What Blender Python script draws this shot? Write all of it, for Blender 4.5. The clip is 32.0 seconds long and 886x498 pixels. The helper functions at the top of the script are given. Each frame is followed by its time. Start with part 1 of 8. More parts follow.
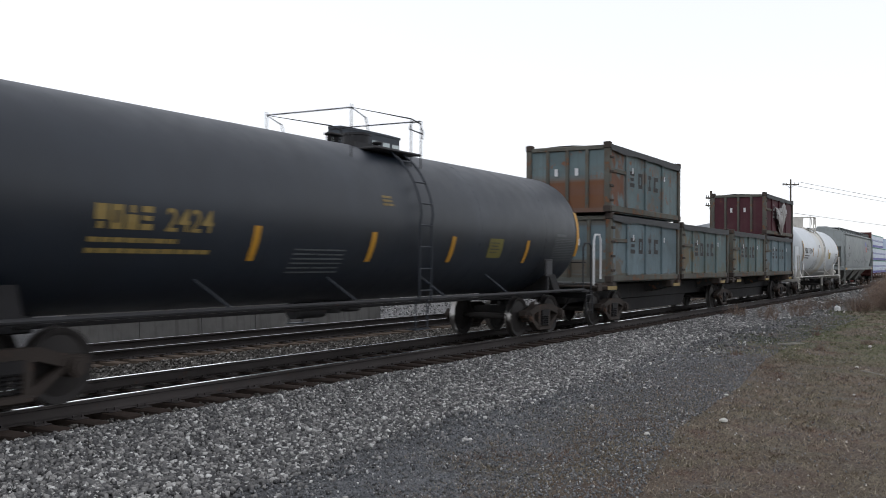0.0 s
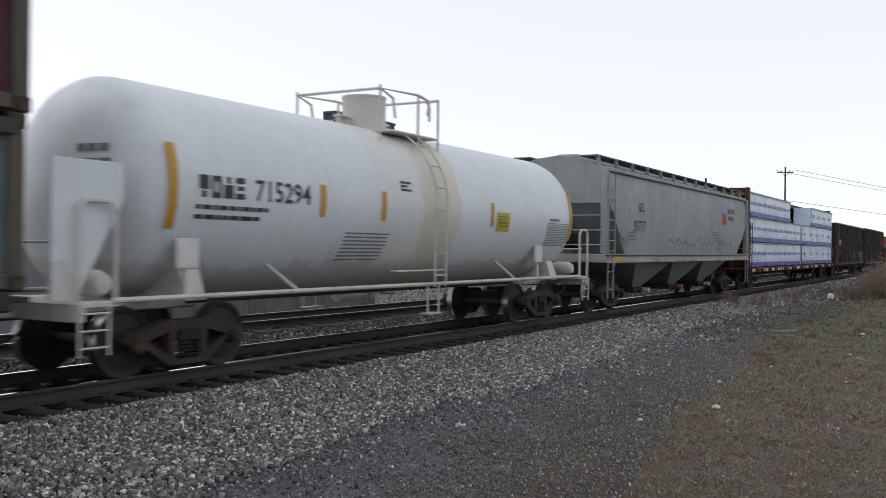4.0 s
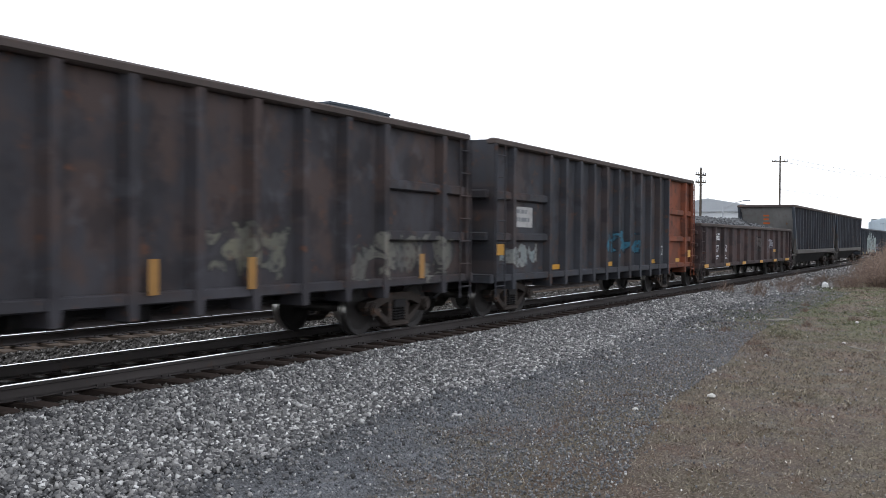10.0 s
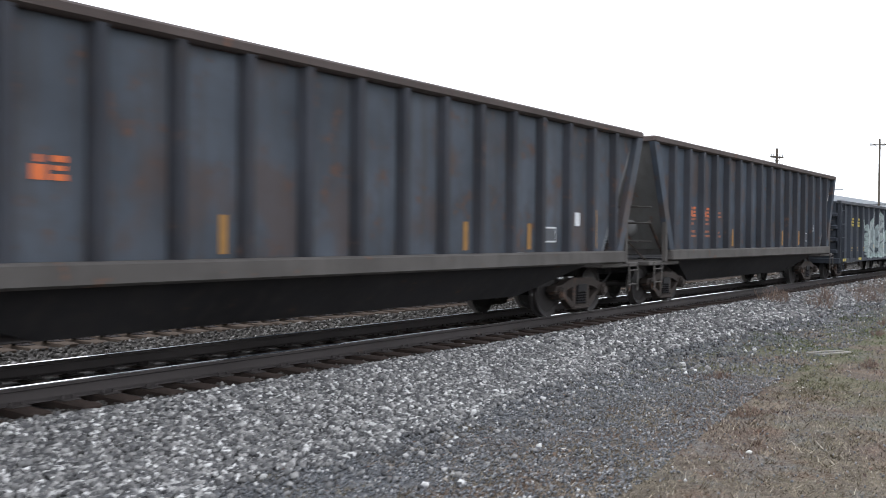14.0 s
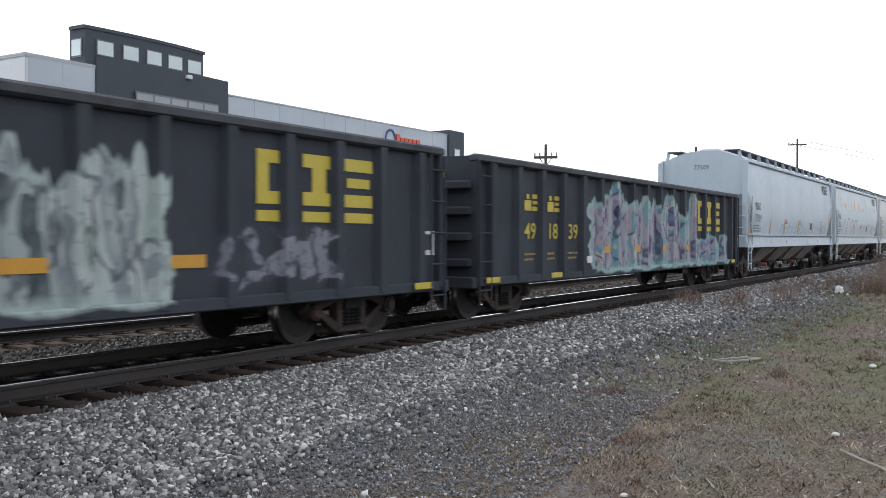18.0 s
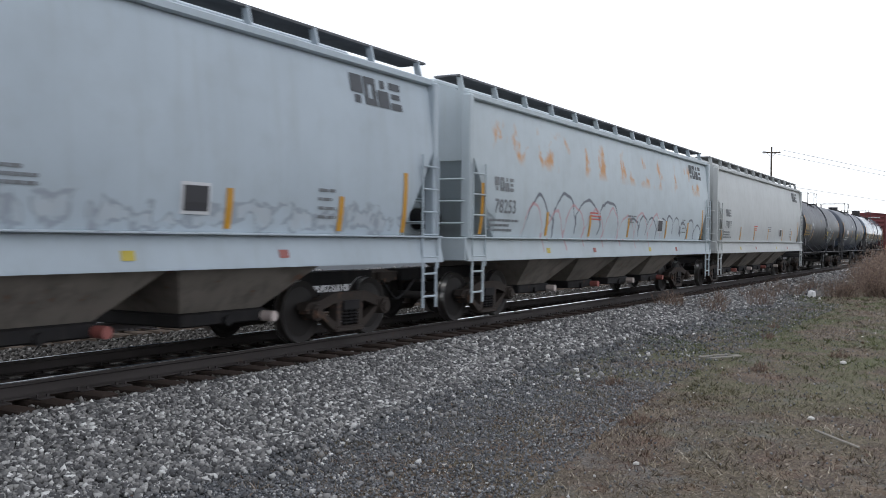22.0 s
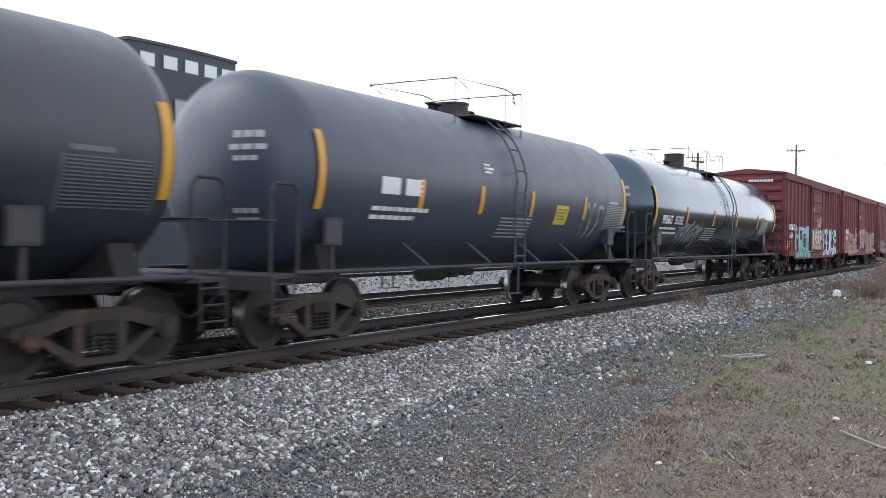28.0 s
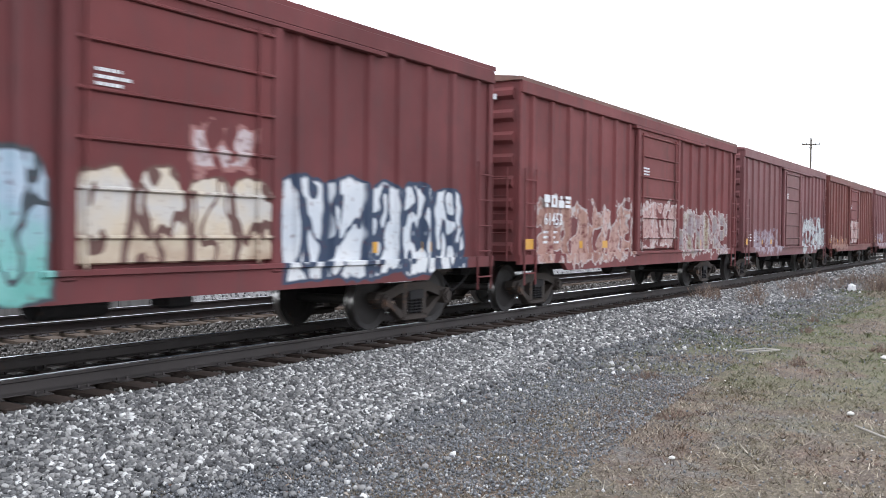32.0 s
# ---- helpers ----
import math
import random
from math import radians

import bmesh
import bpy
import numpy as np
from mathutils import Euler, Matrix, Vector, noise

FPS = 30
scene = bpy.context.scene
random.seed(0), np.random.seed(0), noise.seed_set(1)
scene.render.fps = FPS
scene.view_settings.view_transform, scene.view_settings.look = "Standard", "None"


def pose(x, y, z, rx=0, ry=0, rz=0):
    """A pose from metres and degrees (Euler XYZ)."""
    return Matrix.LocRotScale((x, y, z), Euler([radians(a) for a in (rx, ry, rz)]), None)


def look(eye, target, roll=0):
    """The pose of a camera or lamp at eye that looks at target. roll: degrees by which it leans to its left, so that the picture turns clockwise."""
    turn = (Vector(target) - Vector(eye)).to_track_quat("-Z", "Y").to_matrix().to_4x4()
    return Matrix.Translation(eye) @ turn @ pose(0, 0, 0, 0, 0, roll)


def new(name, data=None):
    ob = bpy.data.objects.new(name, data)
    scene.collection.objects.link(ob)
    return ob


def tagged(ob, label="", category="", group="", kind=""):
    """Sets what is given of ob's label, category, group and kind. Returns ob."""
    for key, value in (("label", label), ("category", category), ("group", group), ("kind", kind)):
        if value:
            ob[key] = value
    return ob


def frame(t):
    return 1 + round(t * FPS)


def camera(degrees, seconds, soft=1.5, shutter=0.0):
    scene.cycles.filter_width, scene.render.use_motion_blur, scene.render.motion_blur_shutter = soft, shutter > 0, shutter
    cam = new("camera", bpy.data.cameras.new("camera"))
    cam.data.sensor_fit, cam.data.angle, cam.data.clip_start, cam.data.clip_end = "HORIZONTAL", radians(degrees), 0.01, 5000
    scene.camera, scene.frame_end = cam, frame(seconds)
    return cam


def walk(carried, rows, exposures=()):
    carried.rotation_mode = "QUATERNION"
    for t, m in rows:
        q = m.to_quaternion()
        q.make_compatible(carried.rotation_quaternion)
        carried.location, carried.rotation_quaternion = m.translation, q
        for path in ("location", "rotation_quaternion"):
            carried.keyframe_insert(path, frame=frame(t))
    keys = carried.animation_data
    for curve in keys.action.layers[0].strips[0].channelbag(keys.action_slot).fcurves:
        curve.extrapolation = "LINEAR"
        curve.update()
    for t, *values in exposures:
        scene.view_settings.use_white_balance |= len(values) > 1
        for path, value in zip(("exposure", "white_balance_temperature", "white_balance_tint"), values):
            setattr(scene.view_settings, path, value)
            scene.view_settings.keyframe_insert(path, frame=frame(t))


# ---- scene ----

EXPOSURE_ROWS = [(0, 0.56, 6500, 10), (1, 0.66, 6500, 10), (2, 0.68, 6500, 10), (3, 0.56, 6500, 10), (4, 0.41, 6500, 10), (7, 0.64, 6430, 10), (8, 0.51, 6430, 10), (9, 0.74, 6340, 10), (10, 1.11, 6340, 10), (12, 0.82, 6340, 10), (13, 0.57, 6340, 10), (14, 1.54, 6340, 10), (14.5, 1.91, 6340, 10), (15.5, 2.11, 6340, 10), (18, 1.09, 6340, 10), (20, 0.93, 6340, 10), (22, 0.84, 6340, 10), (23, 0.98, 6340, 10), (24, 0.9, 6340, 10), (25, 1.0, 6320, 10), (28, 1.44, 6280, 10), (30, 1.45, 6280, 10), (32, 1.92, 6280, 10)]

# Camera beside the line; one forward step, 12.5 to 14.5 s, imitates a zoom.
cam = camera(50.85, 32.0, soft=0.8, shutter=0.28)
CAMERA_ROWS = [
    (0, -3.300, -10.400, 1.740, -59.47, 0.78, -0.46),
    (0.5, -3.300, -10.400, 1.740, -59.31, 0.69, -0.37),
    (1, -3.300, -10.400, 1.740, -59.31, 0.51, -0.48),
    (1.5, -3.300, -10.400, 1.740, -59.49, 0.41, -0.64),
    (2, -3.300, -10.400, 1.740, -59.63, 0.31, -0.66),
    (2.5, -3.300, -10.400, 1.740, -59.75, 0.24, -0.67),
    (3, -3.300, -10.400, 1.740, -59.82, 0.17, -0.81),
    (3.5, -3.300, -10.400, 1.740, -59.84, 0.03, -0.82),
    (4, -3.300, -10.400, 1.740, -59.80, -0.08, -0.73),
    (4.5, -3.300, -10.400, 1.740, -59.74, -0.16, -0.76),
    (6.5, -3.300, -10.400, 1.740, -59.67, -0.16, -0.52),
    (7, -3.300, -10.400, 1.740, -59.72, -0.21, -0.57),
    (7.5, -3.300, -10.400, 1.740, -59.75, -0.46, -0.54),
    (8, -3.300, -10.400, 1.740, -59.74, -0.66, -0.73),
    (8.5, -3.300, -10.400, 1.740, -59.70, -0.75, -0.78),
    (9, -3.300, -10.400, 1.740, -59.77, -0.80, -0.57),
    (9.5, -3.300, -10.400, 1.740, -59.92, -0.74, -0.58),
    (10, -3.300, -10.400, 1.740, -60.08, -0.67, -0.50),
    (10.5, -3.300, -10.400, 1.740, -60.08, -0.70, -0.45),
    (11, -3.300, -10.400, 1.740, -60.09, -0.80, -0.47),
    (11.5, -3.300, -10.400, 1.740, -60.12, -0.92, -0.88),
    (12, -3.300, -10.400, 1.740, -60.12, -0.99, -1.28),
    (12.5, -3.300, -10.400, 1.740, -60.08, -1.06, -1.18),
    (13, -1.693, -10.302, 1.723, -58.89, -1.22, -0.99),
    (13.5, 4.055, -9.848, 1.642, -54.78, -1.22, -0.59),
    (14, 6.446, -9.630, 1.575, -54.30, -0.93, -0.55),
    (14.5, 8.206, -9.435, 1.518, -54.11, -0.58, -0.06),
    (15, 8.430, -9.409, 1.510, -55.64, -0.59, 0.16),
    (15.5, 8.378, -9.418, 1.510, -57.34, -0.76, 0.08),
    (17.5, 8.497, -9.404, 1.506, -58.41, -0.88, -0.12),
    (18, 8.493, -9.405, 1.506, -58.45, -0.73, -0.12),
    (18.5, 8.479, -9.407, 1.506, -58.36, -0.58, -0.17),
    (19, 7.778, -9.489, 1.532, -59.14, -0.52, -0.35),
    (19.5, 7.043, -9.569, 1.557, -60.15, -0.51, -0.48),
    (20, 7.066, -9.567, 1.557, -60.45, -0.52, -0.60),
    (20.5, 7.066, -9.567, 1.557, -60.44, -0.52, -0.64),
    (21, 7.065, -9.567, 1.557, -60.41, -0.47, -0.62),
    (21.5, 7.066, -9.567, 1.557, -60.16, -0.56, -0.62),
    (22, 7.066, -9.567, 1.557, -59.95, -0.59, -0.62),
    (22.5, 7.066, -9.566, 1.557, -59.58, -0.71, -0.81),
    (23, 7.066, -9.566, 1.557, -59.39, -0.81, -0.77),
    (23.5, 7.066, -9.566, 1.557, -59.29, -0.87, -0.76),
    (24, 7.065, -9.566, 1.557, -59.22, -0.94, -0.81),
    (24.5, 7.065, -9.566, 1.556, -59.22, -0.81, -0.73),
    (25, 7.065, -9.566, 1.556, -59.20, -0.77, -0.76),
    (25.5, 7.065, -9.567, 1.556, -59.11, -0.78, -0.90),
    (27.5, 7.066, -9.566, 1.556, -58.81, -0.83, -0.98),
    (28, 7.065, -9.566, 1.556, -58.62, -0.70, -0.70),
    (28.5, 7.066, -9.566, 1.556, -58.54, -0.62, -0.72),
    (29, 7.065, -9.566, 1.556, -58.47, -0.57, -0.68),
    (29.5, 7.065, -9.566, 1.556, -58.41, -0.45, -0.52),
    (30, 7.066, -9.566, 1.556, -58.34, -0.46, -0.54),
    (30.5, 7.065, -9.566, 1.556, -58.25, -0.50, -0.49),
    (31, 7.065, -9.566, 1.556, -58.11, -0.66, -0.63),
    (31.5, 7.065, -9.566, 1.556, -57.93, -0.88, -0.64),
    (32, 7.065, -9.566, 1.556, -57.84, -1.05, -0.62),
]
walk(cam, [(t, pose(x, y, z, 90 + pitch, roll, yaw)) for t, x, y, z, yaw, pitch, roll in CAMERA_ROWS],
     exposures=EXPOSURE_ROWS)

# ---- light: a bright overcast sky, with the veiled sun behind the train ----
world = bpy.data.worlds.new("overcast_sky")
scene.world = world
world.use_nodes = True
wn = world.node_tree
sky = wn.nodes.new("ShaderNodeTexSky")
sky.sky_type = "NISHITA"
sky.sun_disc = False
SUN_ELEVATION, SUN_ROTATION = radians(42), radians(-20)
sky.sun_elevation, sky.sun_rotation = SUN_ELEVATION, SUN_ROTATION
sky.air_density, sky.dust_density, sky.ozone_density = 1.0, 0.4, 2.0
grey = wn.nodes.new("ShaderNodeHueSaturation")
grey.inputs["Saturation"].default_value = 0.28
wn.links.new(sky.outputs[0], grey.inputs["Color"])
veil = wn.nodes.new("ShaderNodeMix")
veil.data_type = "RGBA"
veil.inputs[0].default_value = 0.6
veil.inputs[7].default_value = (5.75, 5.88, 6.3, 1.0)
wn.links.new(grey.outputs[0], veil.inputs[6])
wn.links.new(veil.outputs[2], wn.nodes["Background"].inputs["Color"])
wn.nodes["Background"].inputs["Strength"].default_value = 0.13
sun = new("sun", bpy.data.lights.new("sun", "SUN"))
sun.data.energy, sun.data.angle, sun.data.color = 0.25, radians(25), (1.0, 0.97, 0.92)
sun.matrix_world = look((20 + 40 * math.sin(SUN_ROTATION), 40 * math.cos(SUN_ROTATION), 36), (20, 0, 0))


# ---- mesh building ----
class Shape:
    """Collects vertices and faces of one mesh."""

    def __init__(self):
        self.v, self.f = [], []

    def add(self, verts, faces):
        n = len(self.v)
        self.v += [tuple(p) for p in verts]
        self.f += [tuple(n + i for i in f) for f in faces]
        return self

    def box(self, x0, x1, y0, y1, z0, z1, c=0.0):
        if c <= 0:
            return self.add([(x, y, z) for z in (z0, z1) for y in (y0, y1) for x in (x0, x1)],
                            [(0, 2, 3, 1), (4, 5, 7, 6), (0, 1, 5, 4), (2, 6, 7, 3), (0, 4, 6, 2), (1, 3, 7, 5)])
        c = min(c, (x1 - x0) * .45, (y1 - y0) * .45, (z1 - z0) * .45)
        rings = []
        for z, k in ((z0, c), (z0 + c, 0), (z1 - c, 0), (z1, c)):
            e = c if k == 0 else c * 1.6
            a, b, p, q = x0 + k, x1 - k, y0 + k, y1 - k
            rings.append([(a + e, p, z), (b - e, p, z), (b, p + e, z), (b, q - e, z), (b - e, q, z), (a + e, q, z), (a, q - e, z), (a, p + e, z)])
        return self.loft(rings)

    def loft(self, rings, caps=True, closed=True):
        n, m = len(rings[0]), len(rings)
        base = len(self.v)
        for r in rings:
            self.v += [tuple(p) for p in r]
        for i in range(m - 1):
            for j in range(n if closed else n - 1):
                k = (j + 1) % n
                self.f.append((base + i * n + j, base + i * n + k, base + (i + 1) * n + k, base + (i + 1) * n + j))
        if caps:
            self.f.append(tuple(base + j for j in reversed(range(n))))
            self.f.append(tuple(base + (m - 1) * n + j for j in range(n)))
        return self

    def prism(self, pts, axis, a, b):
        put = {"x": lambda p, t: (t, p[0], p[1]), "y": lambda p, t: (p[0], t, p[1]), "z": lambda p, t: (p[0], p[1], t)}[axis]
        if axis == "y":
            pts = pts[::-1]
        return self.loft([[put(p, a) for p in pts], [put(p, b) for p in pts]])

    def cyl(self, p0, p1, r, n=10, r2=None, caps=True):
        p0, p1 = Vector(p0), Vector(p1)
        d = (p1 - p0).normalized()
        u = d.orthogonal().normalized()
        w = d.cross(u)
        ring = lambda p, q: [p + (u * math.cos(a) + w * math.sin(a)) * q for a in (2 * math.pi * i / n for i in range(n))]
        return self.loft([ring(p0, r), ring(p1, r if r2 is None else r2)], caps)

    def tube(self, pts, r, n=6):
        """One bent round bar through the points, mitred at the bends."""
        pts = [Vector(p) for p in pts]
        ways = [(b - a).normalized() for a, b in zip(pts, pts[1:])]
        side = ways[0].orthogonal().normalized()
        rings = []
        for i, p in enumerate(pts):
            a, b = ways[max(0, i - 1)], ways[min(i, len(ways) - 1)]
            d = (a + b).normalized()
            side = (side - d * side.dot(d)).normalized()
            other = d.cross(side)
            bend = side if a.cross(b).length < 1e-6 else a.cross(b).cross(d).normalized()
            wide = 1 / max(.45, d.dot(b))
            ring = []
            for k in range(n):
                q = (side * math.cos(6.28319 * k / n) + other * math.sin(6.28319 * k / n)) * r
                q += bend * (q.dot(bend) * (wide - 1))
                ring.append(p + q)
            rings.append(ring)
        return self.loft(rings)

    def turned(self, profile, axis_point, axis="x", n=32):
        """A profile of (along, radius) turned round an axis through axis_point."""
        px, py, pz = axis_point
        rings = []
        for a, r in profile:
            ring = []
            for i in range(n):
                t = 2 * math.pi * i / n
                c, s = r * math.cos(t), r * math.sin(t)
                ring.append({"x": (px + a, py + c, pz + s), "y": (px + s, py + a, pz + c), "z": (px + c, py + s, pz + a)}[axis])
            rings.append(ring)
        return self.loft(rings)

    def moved(self, other, m):
        return self.add([m @ Vector(p) for p in other.v], other.f)


def mesh_of(name, shape, material=None, sharp=38):
    me = bpy.data.meshes.new(name)
    me.from_pydata(shape.v, [], shape.f)
    me.polygons.foreach_set("use_smooth", [True] * len(me.polygons))
    me.set_sharp_from_angle(angle=radians(sharp))
    if material:
        me.materials.append(material)
    return me


def part(name, shape, material, parent, label="", at=None):
    ob = new(name, shape if isinstance(shape, bpy.types.Mesh) else mesh_of(name, shape, material))
    ob.parent = parent
    if at is not None:
        ob.matrix_basis = at
    return tagged(ob, label)


def thing(name, label, category, group="", kind="", at=None):
    ob = new(name)
    if at is not None:
        ob.matrix_basis = at
    return tagged(ob, label, category, group, kind)


def solid(name, shape, material, label, category, group="", kind="", at=None):
    ob = new(name, mesh_of(name, shape, material))
    if at is not None:
        ob.matrix_basis = at
    return tagged(ob, label, category, group, kind)


# ---- materials ----
class Nodes:
    def __init__(self, name):
        self.mat = bpy.data.materials.new(name)
        self.mat.use_nodes = True
        self.t = self.mat.node_tree
        self.bsdf = self.t.nodes["Principled BSDF"]
        self.coord = self.t.nodes.new("ShaderNodeTexCoord").outputs["Object"]
        self.xyz = None

    def put(self, socket, value):
        if isinstance(value, bpy.types.NodeSocket):
            self.t.links.new(value, socket)
        else:
            socket.default_value = value

    def axis(self, i):
        if self.xyz is None:
            n = self.t.nodes.new("ShaderNodeSeparateXYZ")
            self.t.links.new(self.coord, n.inputs[0])
            self.xyz = n.outputs
        return self.xyz[i]

    def m(self, op, a, b=0.0, clamp=False):
        n = self.t.nodes.new("ShaderNodeMath")
        n.operation, n.use_clamp = op, clamp
        self.put(n.inputs[0], a)
        self.put(n.inputs[1], b)
        return n.outputs[0]

    def noise(self, scale, detail=3.0, stretch=(1, 1, 1), shift=(0, 0, 0), rough=.55):
        mp = self.t.nodes.new("ShaderNodeMapping")
        self.t.links.new(self.coord, mp.inputs["Vector"])
        mp.inputs["Scale"].default_value = stretch
        mp.inputs["Location"].default_value = shift
        n = self.t.nodes.new("ShaderNodeTexNoise")
        n.inputs["Scale"].default_value, n.inputs["Detail"].default_value, n.inputs["Roughness"].default_value = scale, detail, rough
        self.t.links.new(mp.outputs[0], n.inputs["Vector"])
        return n.outputs["Fac"]

    def step(self, value, a, b):
        n = self.t.nodes.new("ShaderNodeMapRange")
        self.put(n.inputs["Value"], value)
        n.inputs["From Min"].default_value, n.inputs["From Max"].default_value = a, b
        return n.outputs["Result"]

    def mix(self, fac, a, b, mode="MIX"):
        n = self.t.nodes.new("ShaderNodeMix")
        n.data_type, n.blend_type = "RGBA", mode
        self.put(n.inputs[0], fac)
        for s, v in ((n.inputs[6], a), (n.inputs[7], b)):
            self.put(s, v if isinstance(v, bpy.types.NodeSocket) else (*v[:3], 1.0))
        return n.outputs[2]

    def ramp(self, value, stops, constant=False):
        n = self.t.nodes.new("ShaderNodeValToRGB")
        n.color_ramp.interpolation = "CONSTANT" if constant else "LINEAR"
        el = n.color_ramp.elements
        while len(el) < len(stops):
            el.new(0.5)
        for e, (p, c) in zip(el, stops):
            e.position, e.color = p, (*c[:3], 1.0)
        self.put(n.inputs[0], value)
        return n.outputs[0]

    def bump(self, height, strength=.2, distance=.01):
        n = self.t.nodes.new("ShaderNodeBump")
        n.inputs["Strength"].default_value, n.inputs["Distance"].default_value = strength, distance
        self.put(n.inputs["Height"], height)
        self.t.links.new(n.outputs[0], self.bsdf.inputs["Normal"])

    def done(self, color, rough=.6, metal=0.0, coat=0.0, dull=False):
        b = self.bsdf.inputs
        self.put(b["Base Color"], color if isinstance(color, bpy.types.NodeSocket) else (*color[:3], 1.0))
        self.put(b["Roughness"], rough)
        self.put(b["Metallic"], metal)
        b["Coat Weight"].default_value = coat
        if dull:
            b["Specular IOR Level"].default_value = .15
        return self.mat


def shade(c, k):
    return tuple(min(1, x * k) for x in c)


def paint(name, base, rough=.55, metal=0.0, vary=.25, grime=(.05, .045, .04), dirt=.35, rust=0.0, streak=.35,
          rust_color=(.16, .06, .025), seed=0.0, fine=.12, bump=.12, coat=0.0, layers=()):
    """Weathered painted steel: large patches, vertical streaks, grime, rust spots."""
    k = Nodes(name)
    sh = (seed * 7.3, seed * 3.1, seed * 5.7)
    big = k.noise(.55, 4, shift=sh)
    mid = k.noise(2.6, 5, shift=sh)
    run = k.noise(1.0, 4, (5.5, 5.5, .28), sh)
    grain = k.noise(42, 2)
    col = k.mix(k.step(big, .3, .72), shade(base, 1 - vary), shade(base, 1 + vary * .7))
    col = k.mix(k.m("MULTIPLY", k.step(run, .5, .78), streak), col, grime)
    col = k.mix(k.m("MULTIPLY", k.step(mid, .48, .8), dirt), col, grime)
    if rust > 0:
        spots = k.step(k.m("ADD", k.m("MULTIPLY", mid, .55), k.m("MULTIPLY", k.noise(7.5, 5, shift=sh), .45)), .64 - .22 * rust, .72 - .18 * rust)
        col = k.mix(k.m("MULTIPLY", spots, min(1, .5 + rust)), col, k.mix(grain, rust_color, shade(rust_color, 2.0)))
    for layer in layers:
        col = layer(k, col)
    col = k.mix(k.m("MULTIPLY", grain, fine), col, shade(base, .4))
    k.bump(k.m("ADD", k.m("MULTIPLY", grain, .3), mid), bump, .02)
    return k.done(col, k.m("ADD", rough - .1, k.m("MULTIPLY", mid, .22)), metal, coat, rough >= .6 and metal < .1)


def letters_layer(x0, x1, z0, z1, count, palette, edge, seed=0.0, ragged=.25, gap=.06, amount=.92):
    """Sprayed lettering: a row of swelling shapes with an outline and drifting fills."""
    def layer(k, col):
        sh = (seed * 11.7, seed * 4.3, seed * 2.9)
        wob = k.m("SUBTRACT", k.noise(1.5, 3, (1, .02, 1), sh), .5)
        wob2 = k.m("SUBTRACT", k.noise(2.7, 3, (1, .02, 1), (sh[1] + 3, 1, sh[0])), .5)
        x = k.m("ADD", k.axis(0), k.m("MULTIPLY", wob, ragged * 1.6))
        z = k.m("ADD", k.axis(2), k.m("MULTIPLY", wob2, ragged * 2.2))
        w = (x1 - x0) / count
        cell = k.m("FRACT", k.m("DIVIDE", k.m("SUBTRACT", x, x0), w))
        inner = k.m("MULTIPLY", k.m("SUBTRACT", .5, k.m("ABSOLUTE", k.m("SUBTRACT", cell, .5))), w)
        ends = k.m("MINIMUM", k.m("SUBTRACT", x, x0), k.m("SUBTRACT", x1, x))
        tops = k.m("MINIMUM", k.m("SUBTRACT", z, z0), k.m("SUBTRACT", z1, z))
        hole = k.m("SUBTRACT", k.noise(2.2, 1, (1.3, .02, 1), (sh[2], 9, sh[0])), .39)
        d = k.m("MINIMUM", k.m("MINIMUM", k.m("ADD", inner, gap), ends), tops)
        d = k.m("MINIMUM", d, k.m("MULTIPLY", hole, 2.0))
        fill = k.ramp(k.noise(1.15, 2, (1.6, .02, .7), (sh[1], 4, sh[2])),
                      [(.25 + .5 * i / max(1, len(palette) - 1), c) for i, c in enumerate(palette)])
        body = k.mix(k.step(d, .07, .10), edge, fill)
        wear = k.step(k.noise(9, 4), .30, .5)
        return k.mix(k.m("MULTIPLY", k.m("MULTIPLY", k.step(d, 0.0, .025), amount), wear), col, body)
    return layer


